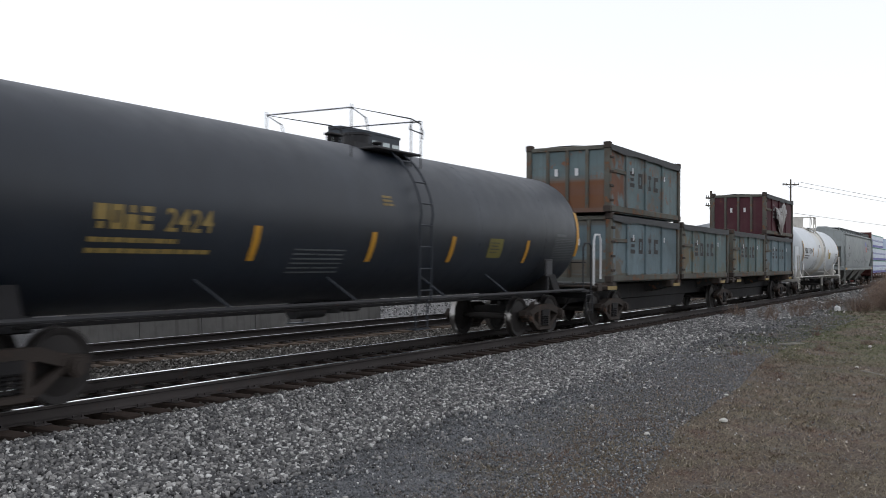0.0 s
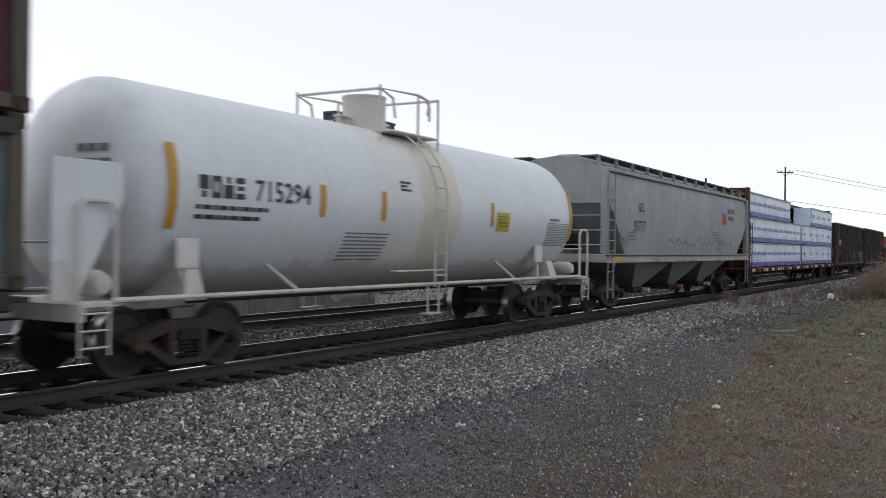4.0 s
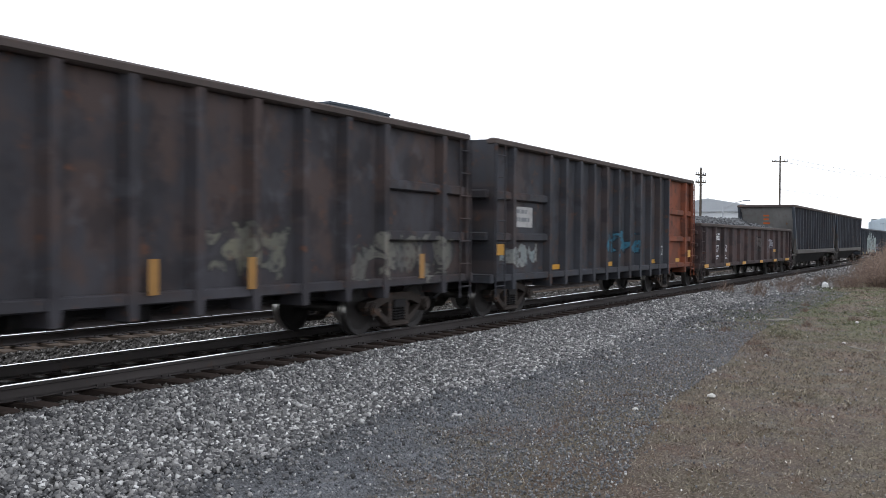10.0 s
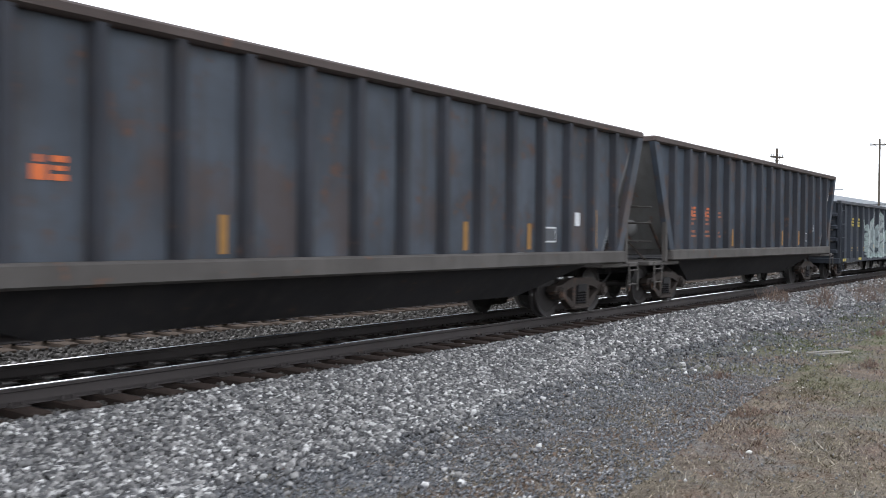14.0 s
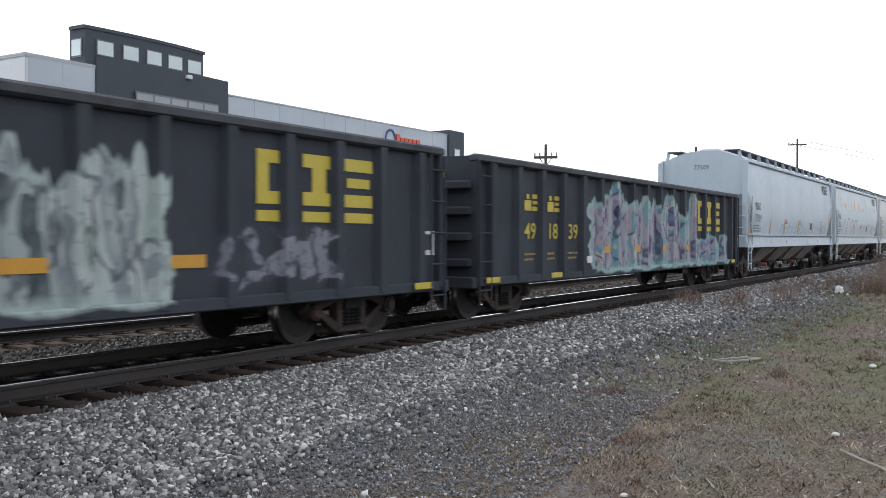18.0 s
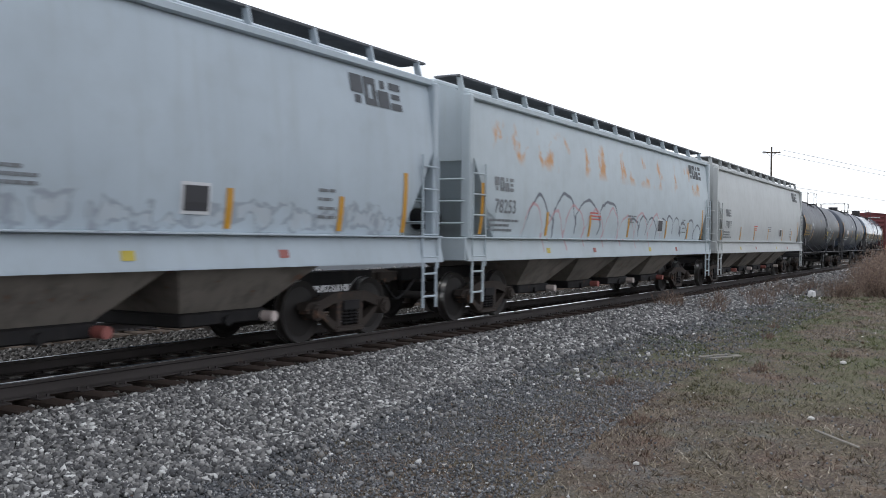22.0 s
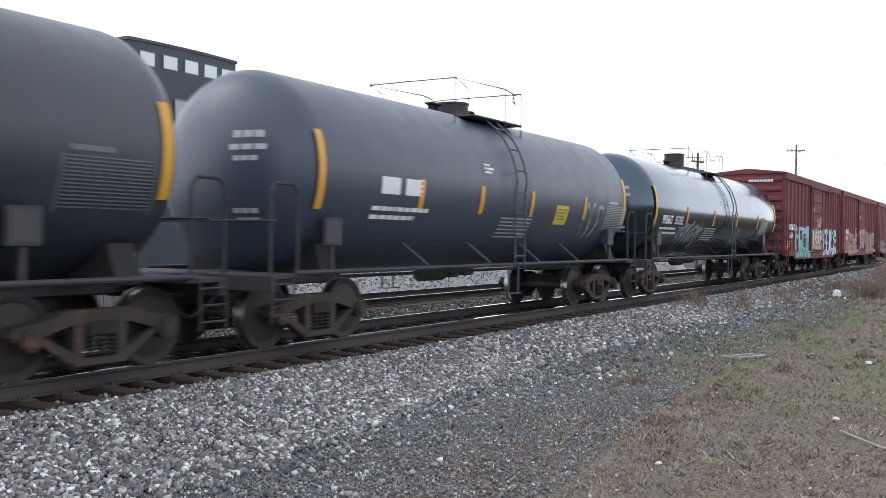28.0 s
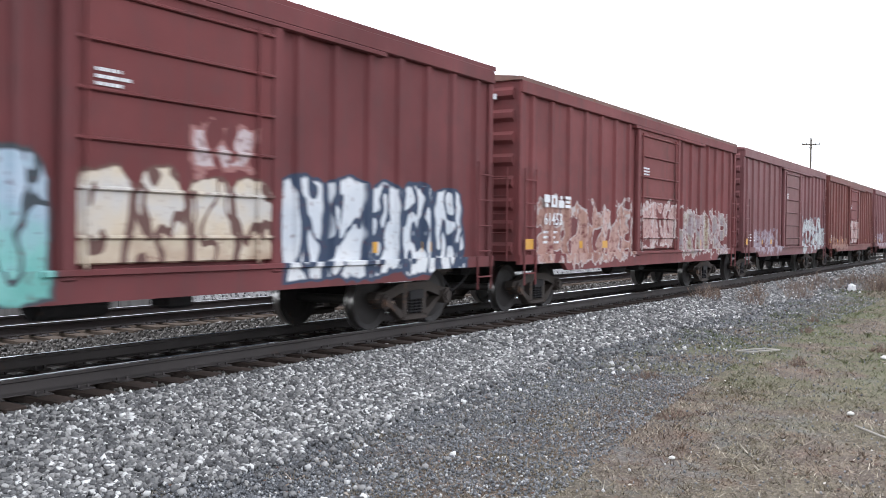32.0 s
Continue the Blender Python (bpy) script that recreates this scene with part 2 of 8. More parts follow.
def bubble_layer(x0, x1, z0, z1, count, palette, edge, seed=0.0, round_top=.4, outline=.07, amount=.94, skew=0.0):
    """A row of rounded sprayed letters, shaded from foot to top, with dark outlines."""
    def layer(k, col):
        sh = (seed * 9.1, seed * 3.7, seed * 2.3)
        wob = k.m("MULTIPLY", k.m("SUBTRACT", k.noise(1.1, 2, (1, .02, 1), sh), .5), .5)
        wob2 = k.m("MULTIPLY", k.m("SUBTRACT", k.noise(2.3, 2, (1, .02, 1), (sh[1], 2, sh[0])), .5), .35)
        x = k.m("ADD", k.m("ADD", k.axis(0), wob), k.m("MULTIPLY", k.axis(2), skew))
        z = k.m("ADD", k.axis(2), wob2)
        w = (x1 - x0) / count
        cell = k.m("SUBTRACT", k.m("FRACT", k.m("DIVIDE", k.m("SUBTRACT", x, x0), w)), .5)
        bend = k.m("MULTIPLY", k.m("POWER", k.m("ABSOLUTE", k.m("MULTIPLY", cell, 2.0)), 4.0), round_top)
        d = k.m("MINIMUM", k.m("SUBTRACT", k.m("SUBTRACT", z1, bend), z), k.m("SUBTRACT", z, z0))
        d = k.m("MINIMUM", d, k.m("MINIMUM", k.m("SUBTRACT", x, x0), k.m("SUBTRACT", x1, x)))
        seam = k.m("MULTIPLY", k.m("SUBTRACT", .5, k.m("ABSOLUTE", cell)), w)
        eye = k.m("SUBTRACT", k.m("ABSOLUTE", k.m("SUBTRACT", k.noise(1.7, 1, (1.5, .02, .8), (sh[2], 5, sh[1])), .52)), .012)
        ink = k.m("MINIMUM", k.m("MINIMUM", d, seam), k.m("MULTIPLY", eye, 3.0))
        tone = k.m("ADD", k.m("DIVIDE", k.m("SUBTRACT", z, z0), z1 - z0), k.m("MULTIPLY", k.m("SUBTRACT", k.noise(3.1, 3, (1, .02, 1), sh), .5), .9))
        fill = k.ramp(tone, [(i / max(1, len(palette) - 1), c) for i, c in enumerate(palette)])
        body = k.mix(k.step(ink, outline * .45, outline * .8), edge, fill)
        wear = k.step(k.noise(11, 4), .22, .42)
        return k.mix(k.m("MULTIPLY", k.m("MULTIPLY", k.step(d, 0.0, .03), amount), wear), col, body)
    return layer


def mural_layer(x0, x1, z0, z1, palette, edge, seed=0.0, spike=1.0, stripe=1.6, amount=.95):
    """A sprayed mural with flame-like tips, upright strokes and a pale edge."""
    def layer(k, col):
        sh = (seed * 6.1, seed * 2.7, seed * 4.3)
        tips = k.m("MULTIPLY", k.m("SUBTRACT", k.noise(1.9, 3, (1, .02, .12), sh), .36), spike * 2.6)
        foot = k.m("MULTIPLY", k.m("SUBTRACT", k.noise(1.2, 2, (1, .02, .2), (sh[2], 1, 3)), .5), .35)
        side = k.m("MULTIPLY", k.m("SUBTRACT", k.noise(1.6, 3, (.3, .02, 1), (3, sh[0], sh[1])), .5), 1.4)
        x, z = k.m("ADD", k.axis(0), side), k.axis(2)
        d = k.m("MINIMUM", k.m("SUBTRACT", k.m("SUBTRACT", z1, tips), z), k.m("SUBTRACT", k.m("ADD", z, foot), z0))
        d = k.m("MINIMUM", d, k.m("MINIMUM", k.m("SUBTRACT", x, x0), k.m("SUBTRACT", x1, x)))
        warp = k.m("MULTIPLY", k.m("SUBTRACT", k.noise(1.3, 2, (1, .02, 1), (sh[1], 8, 2)), .5), 1.1)
        mp = k.noise(stripe, 3, (1.7, .02, .32), (sh[0], 3, sh[2]), .6)
        tone = k.m("ADD", mp, k.m("MULTIPLY", warp, .28))
        fill = k.ramp(tone, [(.0 if i == 0 else .34 + .36 * i / max(1, len(palette) - 1), c) for i, c in enumerate(palette)], True)
        soft = k.noise(3.4, 4, (1, .02, .6), (sh[2], 6, sh[1]))
        fill = k.mix(k.m("MULTIPLY", k.step(soft, .42, .7), .45), fill, edge)
        lines = k.step(k.m("ABSOLUTE", k.m("SUBTRACT", k.noise(1.5, 2, (1.3, .02, .7), (9, sh[2], sh[0])), .5)), .026, .010)
        fill = k.mix(k.m("MULTIPLY", lines, .7), fill, palette[0])
        rim = k.step(k.m("ADD", d, k.m("MULTIPLY", warp, .3)), .22, .05)
        body = k.mix(k.m("MULTIPLY", rim, .85), fill, edge)
        wear = k.step(k.noise(10, 4), .2, .42)
        return k.mix(k.m("MULTIPLY", k.m("MULTIPLY", k.step(d, 0.0, .06), amount), wear), col, body)
    return layer


def line_layer(x0, x1, z0, z1, color, seed=0.0, scale=1.0, width=.02, amount=.85):
    """A thin sprayed scrawl inside a rectangle."""
    def layer(k, col):
        n = k.noise(scale, 1.5, (1, .02, 1), (seed * 5, seed, seed * 3))
        line = k.step(k.m("ABSOLUTE", k.m("SUBTRACT", n, .5)), width, width * .45)
        inside = k.m("MINIMUM", k.m("MINIMUM", k.m("SUBTRACT", k.axis(0), x0), k.m("SUBTRACT", x1, k.axis(0))),
                     k.m("MINIMUM", k.m("SUBTRACT", k.axis(2), z0), k.m("SUBTRACT", z1, k.axis(2))))
        return k.mix(k.m("MULTIPLY", k.m("MULTIPLY", line, k.step(inside, 0, .05)), amount), col, color)
    return layer


def arches_layer(x0, x1, z0, h, count, color, seed=0.0, width=.035, amount=.9, legs=True):
    """Hand-sprayed outline letters: a run of arches on legs, drawn with one line."""
    def layer(k, col):
        sh = (seed * 5.3, seed * 2.1, seed * 3.9)
        x = k.m("ADD", k.axis(0), k.m("MULTIPLY", k.m("SUBTRACT", k.noise(1.0, 3, (1, .02, 1), sh), .5), .9))
        z = k.m("ADD", k.axis(2), k.m("MULTIPLY", k.m("SUBTRACT", k.noise(.8, 2, (1, .02, .4), (sh[1], 3, sh[0])), .5), .7))
        w = (x1 - x0) / count
        u = k.m("DIVIDE", k.m("SUBTRACT", x, x0), w)
        arch = k.m("MULTIPLY", k.m("POWER", k.m("ABSOLUTE", k.m("SINE", k.m("MULTIPLY", u, math.pi))), .45), h)
        d = k.m("ABSOLUTE", k.m("SUBTRACT", z, k.m("ADD", arch, z0)))
        if legs:
            leg = k.m("MULTIPLY", k.m("SUBTRACT", .5, k.m("ABSOLUTE", k.m("SUBTRACT", k.m("FRACT", u), .5))), w)
            leg = k.m("ADD", leg, k.m("MULTIPLY", k.step(z, z0 + h * .4, z0 + h * .9), .3))
            d = k.m("MINIMUM", d, k.m("ADD", leg, k.m("MULTIPLY", k.step(z, z0 - .1, z0 - .5), .3)))
        inside = k.m("MINIMUM", k.m("SUBTRACT", x, x0), k.m("SUBTRACT", x1, x))
        inside = k.m("MINIMUM", inside, k.m("MINIMUM", k.m("SUBTRACT", z, z0 - .5), k.m("SUBTRACT", z0 + h + .3, z)))
        return k.mix(k.m("MULTIPLY", k.m("MULTIPLY", k.step(d, width, width * .4), k.step(inside, 0, .05)), amount), col, color)
    return layer


def zone_layer(axis, a, b, color, amount=1.0, ragged=.2, seed=0.0):
    """Paint over the part of a thing where a coordinate lies between a and b."""
    def layer(k, col):
        v = k.m("ADD", k.axis(axis), k.m("MULTIPLY", k.m("SUBTRACT", k.noise(1.6, 4, shift=(seed, 0, 0)), .5), ragged))
        inside = k.m("MULTIPLY", k.step(v, a, a + .03), k.step(v, b, b - .03))
        return k.mix(k.m("MULTIPLY", inside, amount), col, color)
    return layer


def spots_layer(x0, x1, z0, z1, color, seed=0.0, scale=1.3, low=.60, amount=.9):
    def layer(k, col):
        n = k.noise(scale, 4, (1, .02, .8), (seed * 3, 0, seed))
        inside = k.m("MINIMUM", k.m("MINIMUM", k.m("SUBTRACT", k.axis(0), x0), k.m("SUBTRACT", x1, k.axis(0))),
                     k.m("MINIMUM", k.m("SUBTRACT", k.axis(2), z0), k.m("SUBTRACT", z1, k.axis(2))))
        return k.mix(k.m("MULTIPLY", k.m("MULTIPLY", k.step(n, low, low + .08), k.step(inside, 0, .25)), amount), col, color)
    return layer


def plain(name, base, rough=.6, metal=0.0, vary=.2, scale=8.0, coat=0.0, bump=.1):
    k = Nodes(name)
    n = k.noise(scale, 4)
    f = k.noise(scale * 9, 2)
    col = k.mix(n, shade(base, 1 - vary), shade(base, 1 + vary))
    col = k.mix(k.m("MULTIPLY", f, .25), col, shade(base, .6))
    k.bump(f, bump, .005)
    return k.done(col, rough, metal, coat)


RUST_STEEL = paint("rusty_cast_steel", (.058, .047, .041), .75, vary=.45, rust=.42, rust_color=(.090, .050, .034), dirt=.5, bump=.3)
DARK_STEEL = paint("grimy_dark_steel", (.022, .021, .022), .7, vary=.35, rust=.15, rust_color=(.07, .035, .02), dirt=.3, bump=.3)
WHEEL_STEEL = paint("worn_wheel_steel", (.034, .031, .030), .6, vary=.3, rust=.12, rust_color=(.05, .028, .018), dirt=.3)
WHEEL_TREAD = plain("worn_tread", (.36, .35, .34), .32, 1.0, .15, 20, bump=.05)
RAIL_HEAD = plain("polished_rail_head", (.93, .93, .93), .07, 1.0, .04, 20, bump=.005)
RAIL_SIDE = paint("rail_web_rust", (.056, .049, .047), .8, vary=.3, rust=.2, rust_color=(.05, .03, .022), dirt=.3)
TIE_WOOD = paint("creosoted_timber", (.048, .035, .029), .9, vary=.4, dirt=.3, rust=.2, rust_color=(.075, .05, .035), bump=.5)
YELLOW = plain("reflective_yellow", (.52, .26, .02), .5, vary=.15)
DULL_YELLOW = plain("grimy_reflective_yellow", (.30, .15, .03), .6, vary=.3)
LABEL_YELLOW = plain("label_yellow", (.47, .37, .035), .5, vary=.12)
FADED_LABEL = plain("faded_label_yellow", (.15, .13, .025), .6, vary=.3)
WORN_WHITE = plain("worn_white_board", (.36, .35, .34), .7, vary=.6, scale=5)
PALE_INK = plain("pale_stencil", (.34, .36, .36), .6, vary=.15)
WHITE_INK = plain("white_lettering", (.62, .63, .64), .6, vary=.15)
BLACK_INK = plain("black_lettering", (.03, .03, .035), .6, vary=.2)
GREY_INK = plain("grey_lettering", (.16, .17, .18), .6, vary=.2)
DIM_YELLOW = plain("faded_yellow_lettering", (.27, .19, .055), .6, vary=.25)
FAINT_INK = plain("worn_stencil", (.10, .11, .115), .6, vary=.25)
DARK_INK = plain("dark_grey_lettering", (.06, .066, .075), .6, vary=.2)
RED_INK = plain("red_lettering", (.55, .08, .05), .6, vary=.15)
ORANGE_FADED = plain("faded_orange_lettering", (.30, .10, .045), .7, vary=.3)
ORANGE_INK = plain("orange_lettering", (.62, .14, .03), .6, vary=.15)
RED_CAP = plain("faded_red_cap", (.32, .10, .085), .6)
PALE_CAP = plain("pale_cap", (.55, .47, .44), .6)


# ---- ground: one sheet from the track bed to the horizon ----
BALLAST_KNOTS = ((-6, -5.2), (2.5, -4.6), (7, -3.85), (12.5, -4.15), (16, -3.75), (21, -3.35), (30, -3.2), (70, -2.7))
GRASS_KNOTS = ((-6, -8.0), (4, -6.2), (9, -5.2), (13.5, -4.95), (16, -4.65), (19, -4.3), (23.5, -4.1), (40, -4.1), (80, -3.2))


def along(knots, x):
    """A broken line through (x, y) knots, level beyond its ends."""
    return float(np.interp(x, [a for a, b in knots], [b for a, b in knots]))


def ballast_edge(x):
    return along(BALLAST_KNOTS, x)


def grass_edge(x):
    return along(GRASS_KNOTS, x)


def ragged_edge(x):
    """The outer reach of leaves and tufts, in and out along the path."""
    return grass_edge(x) + .85 * noise.noise((x * .42, 3, 1)) + .45 * noise.noise((x * 1.3, 8, 1)) + .2 * noise.noise((x * 3.4, 5, 1))


def along_nodes(k, knots, x):
    """The same broken line as shader nodes."""
    y = knots[0][1]
    for (x0, y0), (x1, y1) in zip(knots, knots[1:]):
        y = k.m("ADD", y, k.m("MULTIPLY", k.m("MINIMUM", k.m("MAXIMUM", k.m("SUBTRACT", x, x0), 0.0), x1 - x0), (y1 - y0) / (x1 - x0)))
    return y


def ground_height(x, y):
    """Rail tops lie at 0; the bed is crowned, the verge lies lower."""
    shoulder = lambda d, w: max(0.0, min(1.0, d / w))
    if y < 0:
        e = ballast_edge(x)
        h = -.215 - .055 * shoulder(y + 1.5, .2) - .24 * shoulder(-1.75 - y, -1.75 - e) ** .9
    elif y < 6.6:
        h = -.215 - .05 * math.sin(math.pi * max(0, min(1, (y - 1.6) / 1.7))) - .035 * shoulder(y - 3.2, .2)
    else:
        h = -.215 - .25 * shoulder(y - 6.6, 1.5)
    bumps = .03 * noise.noise((x * .35, y * .35, 0)) + .012 * noise.noise((x * 1.7, y * 1.7, 3))
    return h + bumps * (1.0 if (y < -3.2 or y > 7.5) else .25)


def ground_material():
    k = Nodes("verge_ground")
    x, y = k.axis(0), k.axis(1)
    wob = k.m("MULTIPLY", k.m("SUBTRACT", k.noise(.5, 5), .5), 1.5)
    fine = k.noise(30, 4)
    mid = k.noise(3.2, 5)
    big = k.noise(.45, 4)
    eb = along_nodes(k, BALLAST_KNOTS, x)
    eg = along_nodes(k, GRASS_KNOTS, x)
    stone = k.ramp(fine, [(.3, (.035, .034, .033)), (.55, (.12, .117, .112)), (.75, (.26, .255, .245))])
    chips = k.noise(62, 3, rough=.7)
    gravel = k.ramp(chips, [(.36, (.088, .091, .097)), (.5, (.165, .171, .182)), (.64, (.29, .295, .30))])
    gravel = k.mix(k.m("MULTIPLY", k.step(mid, .5, .75), .6), gravel, (.14, .125, .105))
    soil = k.mix(big, (.120, .093, .076), (.165, .130, .106))
    soil = k.mix(k.m("MULTIPLY", k.step(k.noise(2.1, 5, shift=(1, 6, 0), rough=.65), .47, .62), .8), soil, (.235, .190, .142))
    soil = k.mix(k.m("MULTIPLY", k.step(k.noise(1.7, 5, shift=(8, 3, 0), rough=.65), .52, .66), .75), soil, (.185, .122, .095))
    soil = k.mix(k.m("MULTIPLY", k.step(k.noise(1.3, 5, shift=(5, 5, 0), rough=.65), .54, .68), .8), soil, (.185, .185, .185))
    soil = k.mix(k.m("MULTIPLY", k.step(x, 13.0, 5.0), .55), soil, (.092, .067, .054))
    greener = k.m("ADD", .15, k.m("MULTIPLY", k.step(x, 16.0, 24.0), .65))
    soil = k.mix(k.m("MULTIPLY", k.step(k.noise(.8, 5, shift=(4, 2, 0), rough=.6), .42, .58), greener), soil, (.130, .145, .070))
    soil = k.mix(k.m("MULTIPLY", k.step(k.noise(34, 6, shift=(3, 3, 0), rough=.85), .53, .60), .75), soil, (.40, .35, .285))
    soil = k.mix(k.m("MULTIPLY", k.step(k.noise(27, 6, shift=(1, 8, 0), rough=.85), .53, .60), .8), soil, (.045, .036, .028))
    soil = k.mix(k.m("MULTIPLY", k.step(k.noise(38, 4, shift=(7, 1, 0), rough=.7), .54, .68), .8), soil, (.035, .028, .02))
    to_stone = k.step(k.m("ADD", k.m("SUBTRACT", y, eb), k.m("MULTIPLY", wob, 1.0)), -.6, .45)
    to_grass = k.step(k.m("ADD", k.m("SUBTRACT", y, eg), k.m("MULTIPLY", k.m("SUBTRACT", k.noise(.75, 6, shift=(2, 9, 0), rough=.68), .5), 4.6)), .55, -.55)
    col = k.mix(to_grass, gravel, soil)
    col = k.mix(to_stone, col, stone)
    col = k.mix(k.step(y, .7, .9), col, k.mix(fine, (.022, .020, .018), (.115, .105, .095)))
    # Oily bed between the near rails, with the train's shade painted in.
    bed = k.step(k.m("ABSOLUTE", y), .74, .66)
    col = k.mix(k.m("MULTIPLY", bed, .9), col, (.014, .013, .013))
    yard = k.step(y, 6.9, 7.5)
    col = k.mix(yard, col, k.mix(mid, (.20, .197, .19), (.36, .355, .345)))
    far = k.step(y, 9.6, 9.9)
    col = k.mix(far, col, k.mix(mid, (.05, .05, .052), (.075, .075, .077)))
    k.bump(k.m("ADD", fine, k.m("ADD", mid, k.m("MULTIPLY", k.noise(10, 4, rough=.7), 1.6))), 1.0, .05)
    return k.done(col, .92, dull=True)


def spaced(a, b, n, mid, sharp=2.2):
    """Numbers from a to b, close together near mid."""
    out = []
    for i in range(n + 1):
        u = 2 * i / n - 1
        s = math.copysign(abs(u) ** sharp, u)
        out.append(mid + s * ((b - mid) if s > 0 else (mid - a)))
    return out


def build_ground():
    xs = sorted(set([-1500, -700, -300, -120] + [round(v, 3) for v in spaced(-60, 260, 170, 12)] + [400, 700, 1300, 2400]))
    ys = sorted(set([-1500, -600, -250, -100] + [round(v, 3) for v in spaced(-50, 60, 150, -3)] + [90, 160, 320, 700, 1500]))
    s = Shape()
    n = len(ys)
    s.v = [(x, y, ground_height(x, y)) for x in xs for y in ys]
    s.f = [(i * n + j, (i + 1) * n + j, (i + 1) * n + j + 1, i * n + j + 1) for i in range(len(xs) - 1) for j in range(n - 1)]
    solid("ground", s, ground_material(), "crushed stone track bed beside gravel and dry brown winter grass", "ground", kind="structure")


build_ground()


# ---- tracks ----
RAIL_PROFILE = [(-.07, -.175), (.07, -.175), (.07, -.162), (.018, -.145), (.010, -.13), (.010, -.048), (.036, -.036), (.037, -.008),
                (.030, 0.0), (-.030, 0.0), (-.037, -.008), (-.036, -.036), (-.010, -.048), (-.010, -.13), (-.018, -.145), (-.07, -.162)]
TRACK_X0, TRACK_X1 = -26.0, 330.0


def build_track(yc, label):
    track = thing("railway_track", label, "track", kind="structure", at=pose(0, yc, 0))
    for side in (-.75, .75):
        rail = part("rail", Shape().prism([(side + a, b) for a, b in RAIL_PROFILE], "x", TRACK_X0, TRACK_X1), RAIL_SIDE, track, "rust-brown steel rail with a bright worn head")
        part("running_surface", mesh_of("running_surface", Shape().prism([(side - .034, -.003), (side + .034, -.003), (side + .034, .002), (side + .029, .005), (side - .029, .005), (side - .034, .002)], "x", TRACK_X0, TRACK_X1), RAIL_HEAD, 2), None, rail)
    return track


def tie_shape():
    s = Shape()
    s.box(-.115, .115, -1.3, 1.3, -.36, -.185, .015)
    return s


def plate_shape():
    s = Shape()
    for side in (-.75, .75):
        s.box(-.10, .10, side - .19, side + .19, -.186, -.168, .006)
        for dx, dy in ((-.06, -.1), (.06, .1), (-.05, .12), (.05, -.12)):
            s.box(dx - .012, dx + .012, side + dy - .012, side + dy + .012, -.17, -.135)
    return s


near_track = build_track(0.0, "worn main line with dark timber ties in crushed stone")
far_track = build_track(4.82, "second parallel railway track with dark timber ties")


# ---- loose stone, as one mesh each ----
def scatter_stones(name, spots, material, label):
    """Angular stones at (x, y, z, size): an uneven eight-cornered block each."""
    rng = np.random.default_rng(len(spots))
    p = np.asarray(spots, dtype=np.float64)
    n = len(p)
    base = np.array([(sx, sy, sz) for sz in (-1, 1) for sy in (-1, 1) for sx in (-1, 1)], dtype=np.float64)
    corners = base[None] * rng.uniform(.45, 1.05, (n, 8, 3))
    corners[:, :, 2] *= .75
    a, b, c = (rng.uniform(0, 6.283, n) for _ in range(3))
    ca, sa, cb, sb, cc, sc = np.cos(a), np.sin(a), np.cos(b), np.sin(b), np.cos(c), np.sin(c)
    rot = np.stack([np.stack([ca * cb, ca * sb * sc - sa * cc, ca * sb * cc + sa * sc], 1),
                    np.stack([sa * cb, sa * sb * sc + ca * cc, sa * sb * cc - ca * sc], 1),
                    np.stack([-sb, cb * sc, cb * cc], 1)], 1)
    v = np.einsum("nij,nkj->nki", rot, corners) * p[:, None, 3:4] + p[:, None, :3]
    quads = np.array([(0, 2, 3, 1), (4, 5, 7, 6), (0, 1, 5, 4), (2, 6, 7, 3), (0, 4, 6, 2), (1, 3, 7, 5)])
    f = (quads[None] + 8 * np.arange(n)[:, None, None]).reshape(-1, 4)
    me = bpy.data.meshes.new(name)
    me.vertices.add(8 * n)
    me.vertices.foreach_set("co", v.ravel().astype(np.float32))
    me.loops.add(f.size)
    me.loops.foreach_set("vertex_index", f.ravel().astype(np.int32))
    me.polygons.add(len(f))
    me.polygons.foreach_set("loop_start", np.arange(0, f.size, 4, dtype=np.int32))
    me.update(calc_edges=True)
    me.materials.append(material)
    return tagged(new(name, me), label, "stones", kind="stuff")


def stone_material(name, stops, rough=.85):
    k = Nodes(name)
    rnd = k.t.nodes.new("ShaderNodeNewGeometry").outputs["Random Per Island"]
    col = k.ramp(rnd, stops)
    f = k.noise(60, 3)
    col = k.mix(k.m("MULTIPLY", f, .3), col, (.12, .115, .11))
    k.bump(f, .5, .004)
    return k.done(col, rough, dull=True)


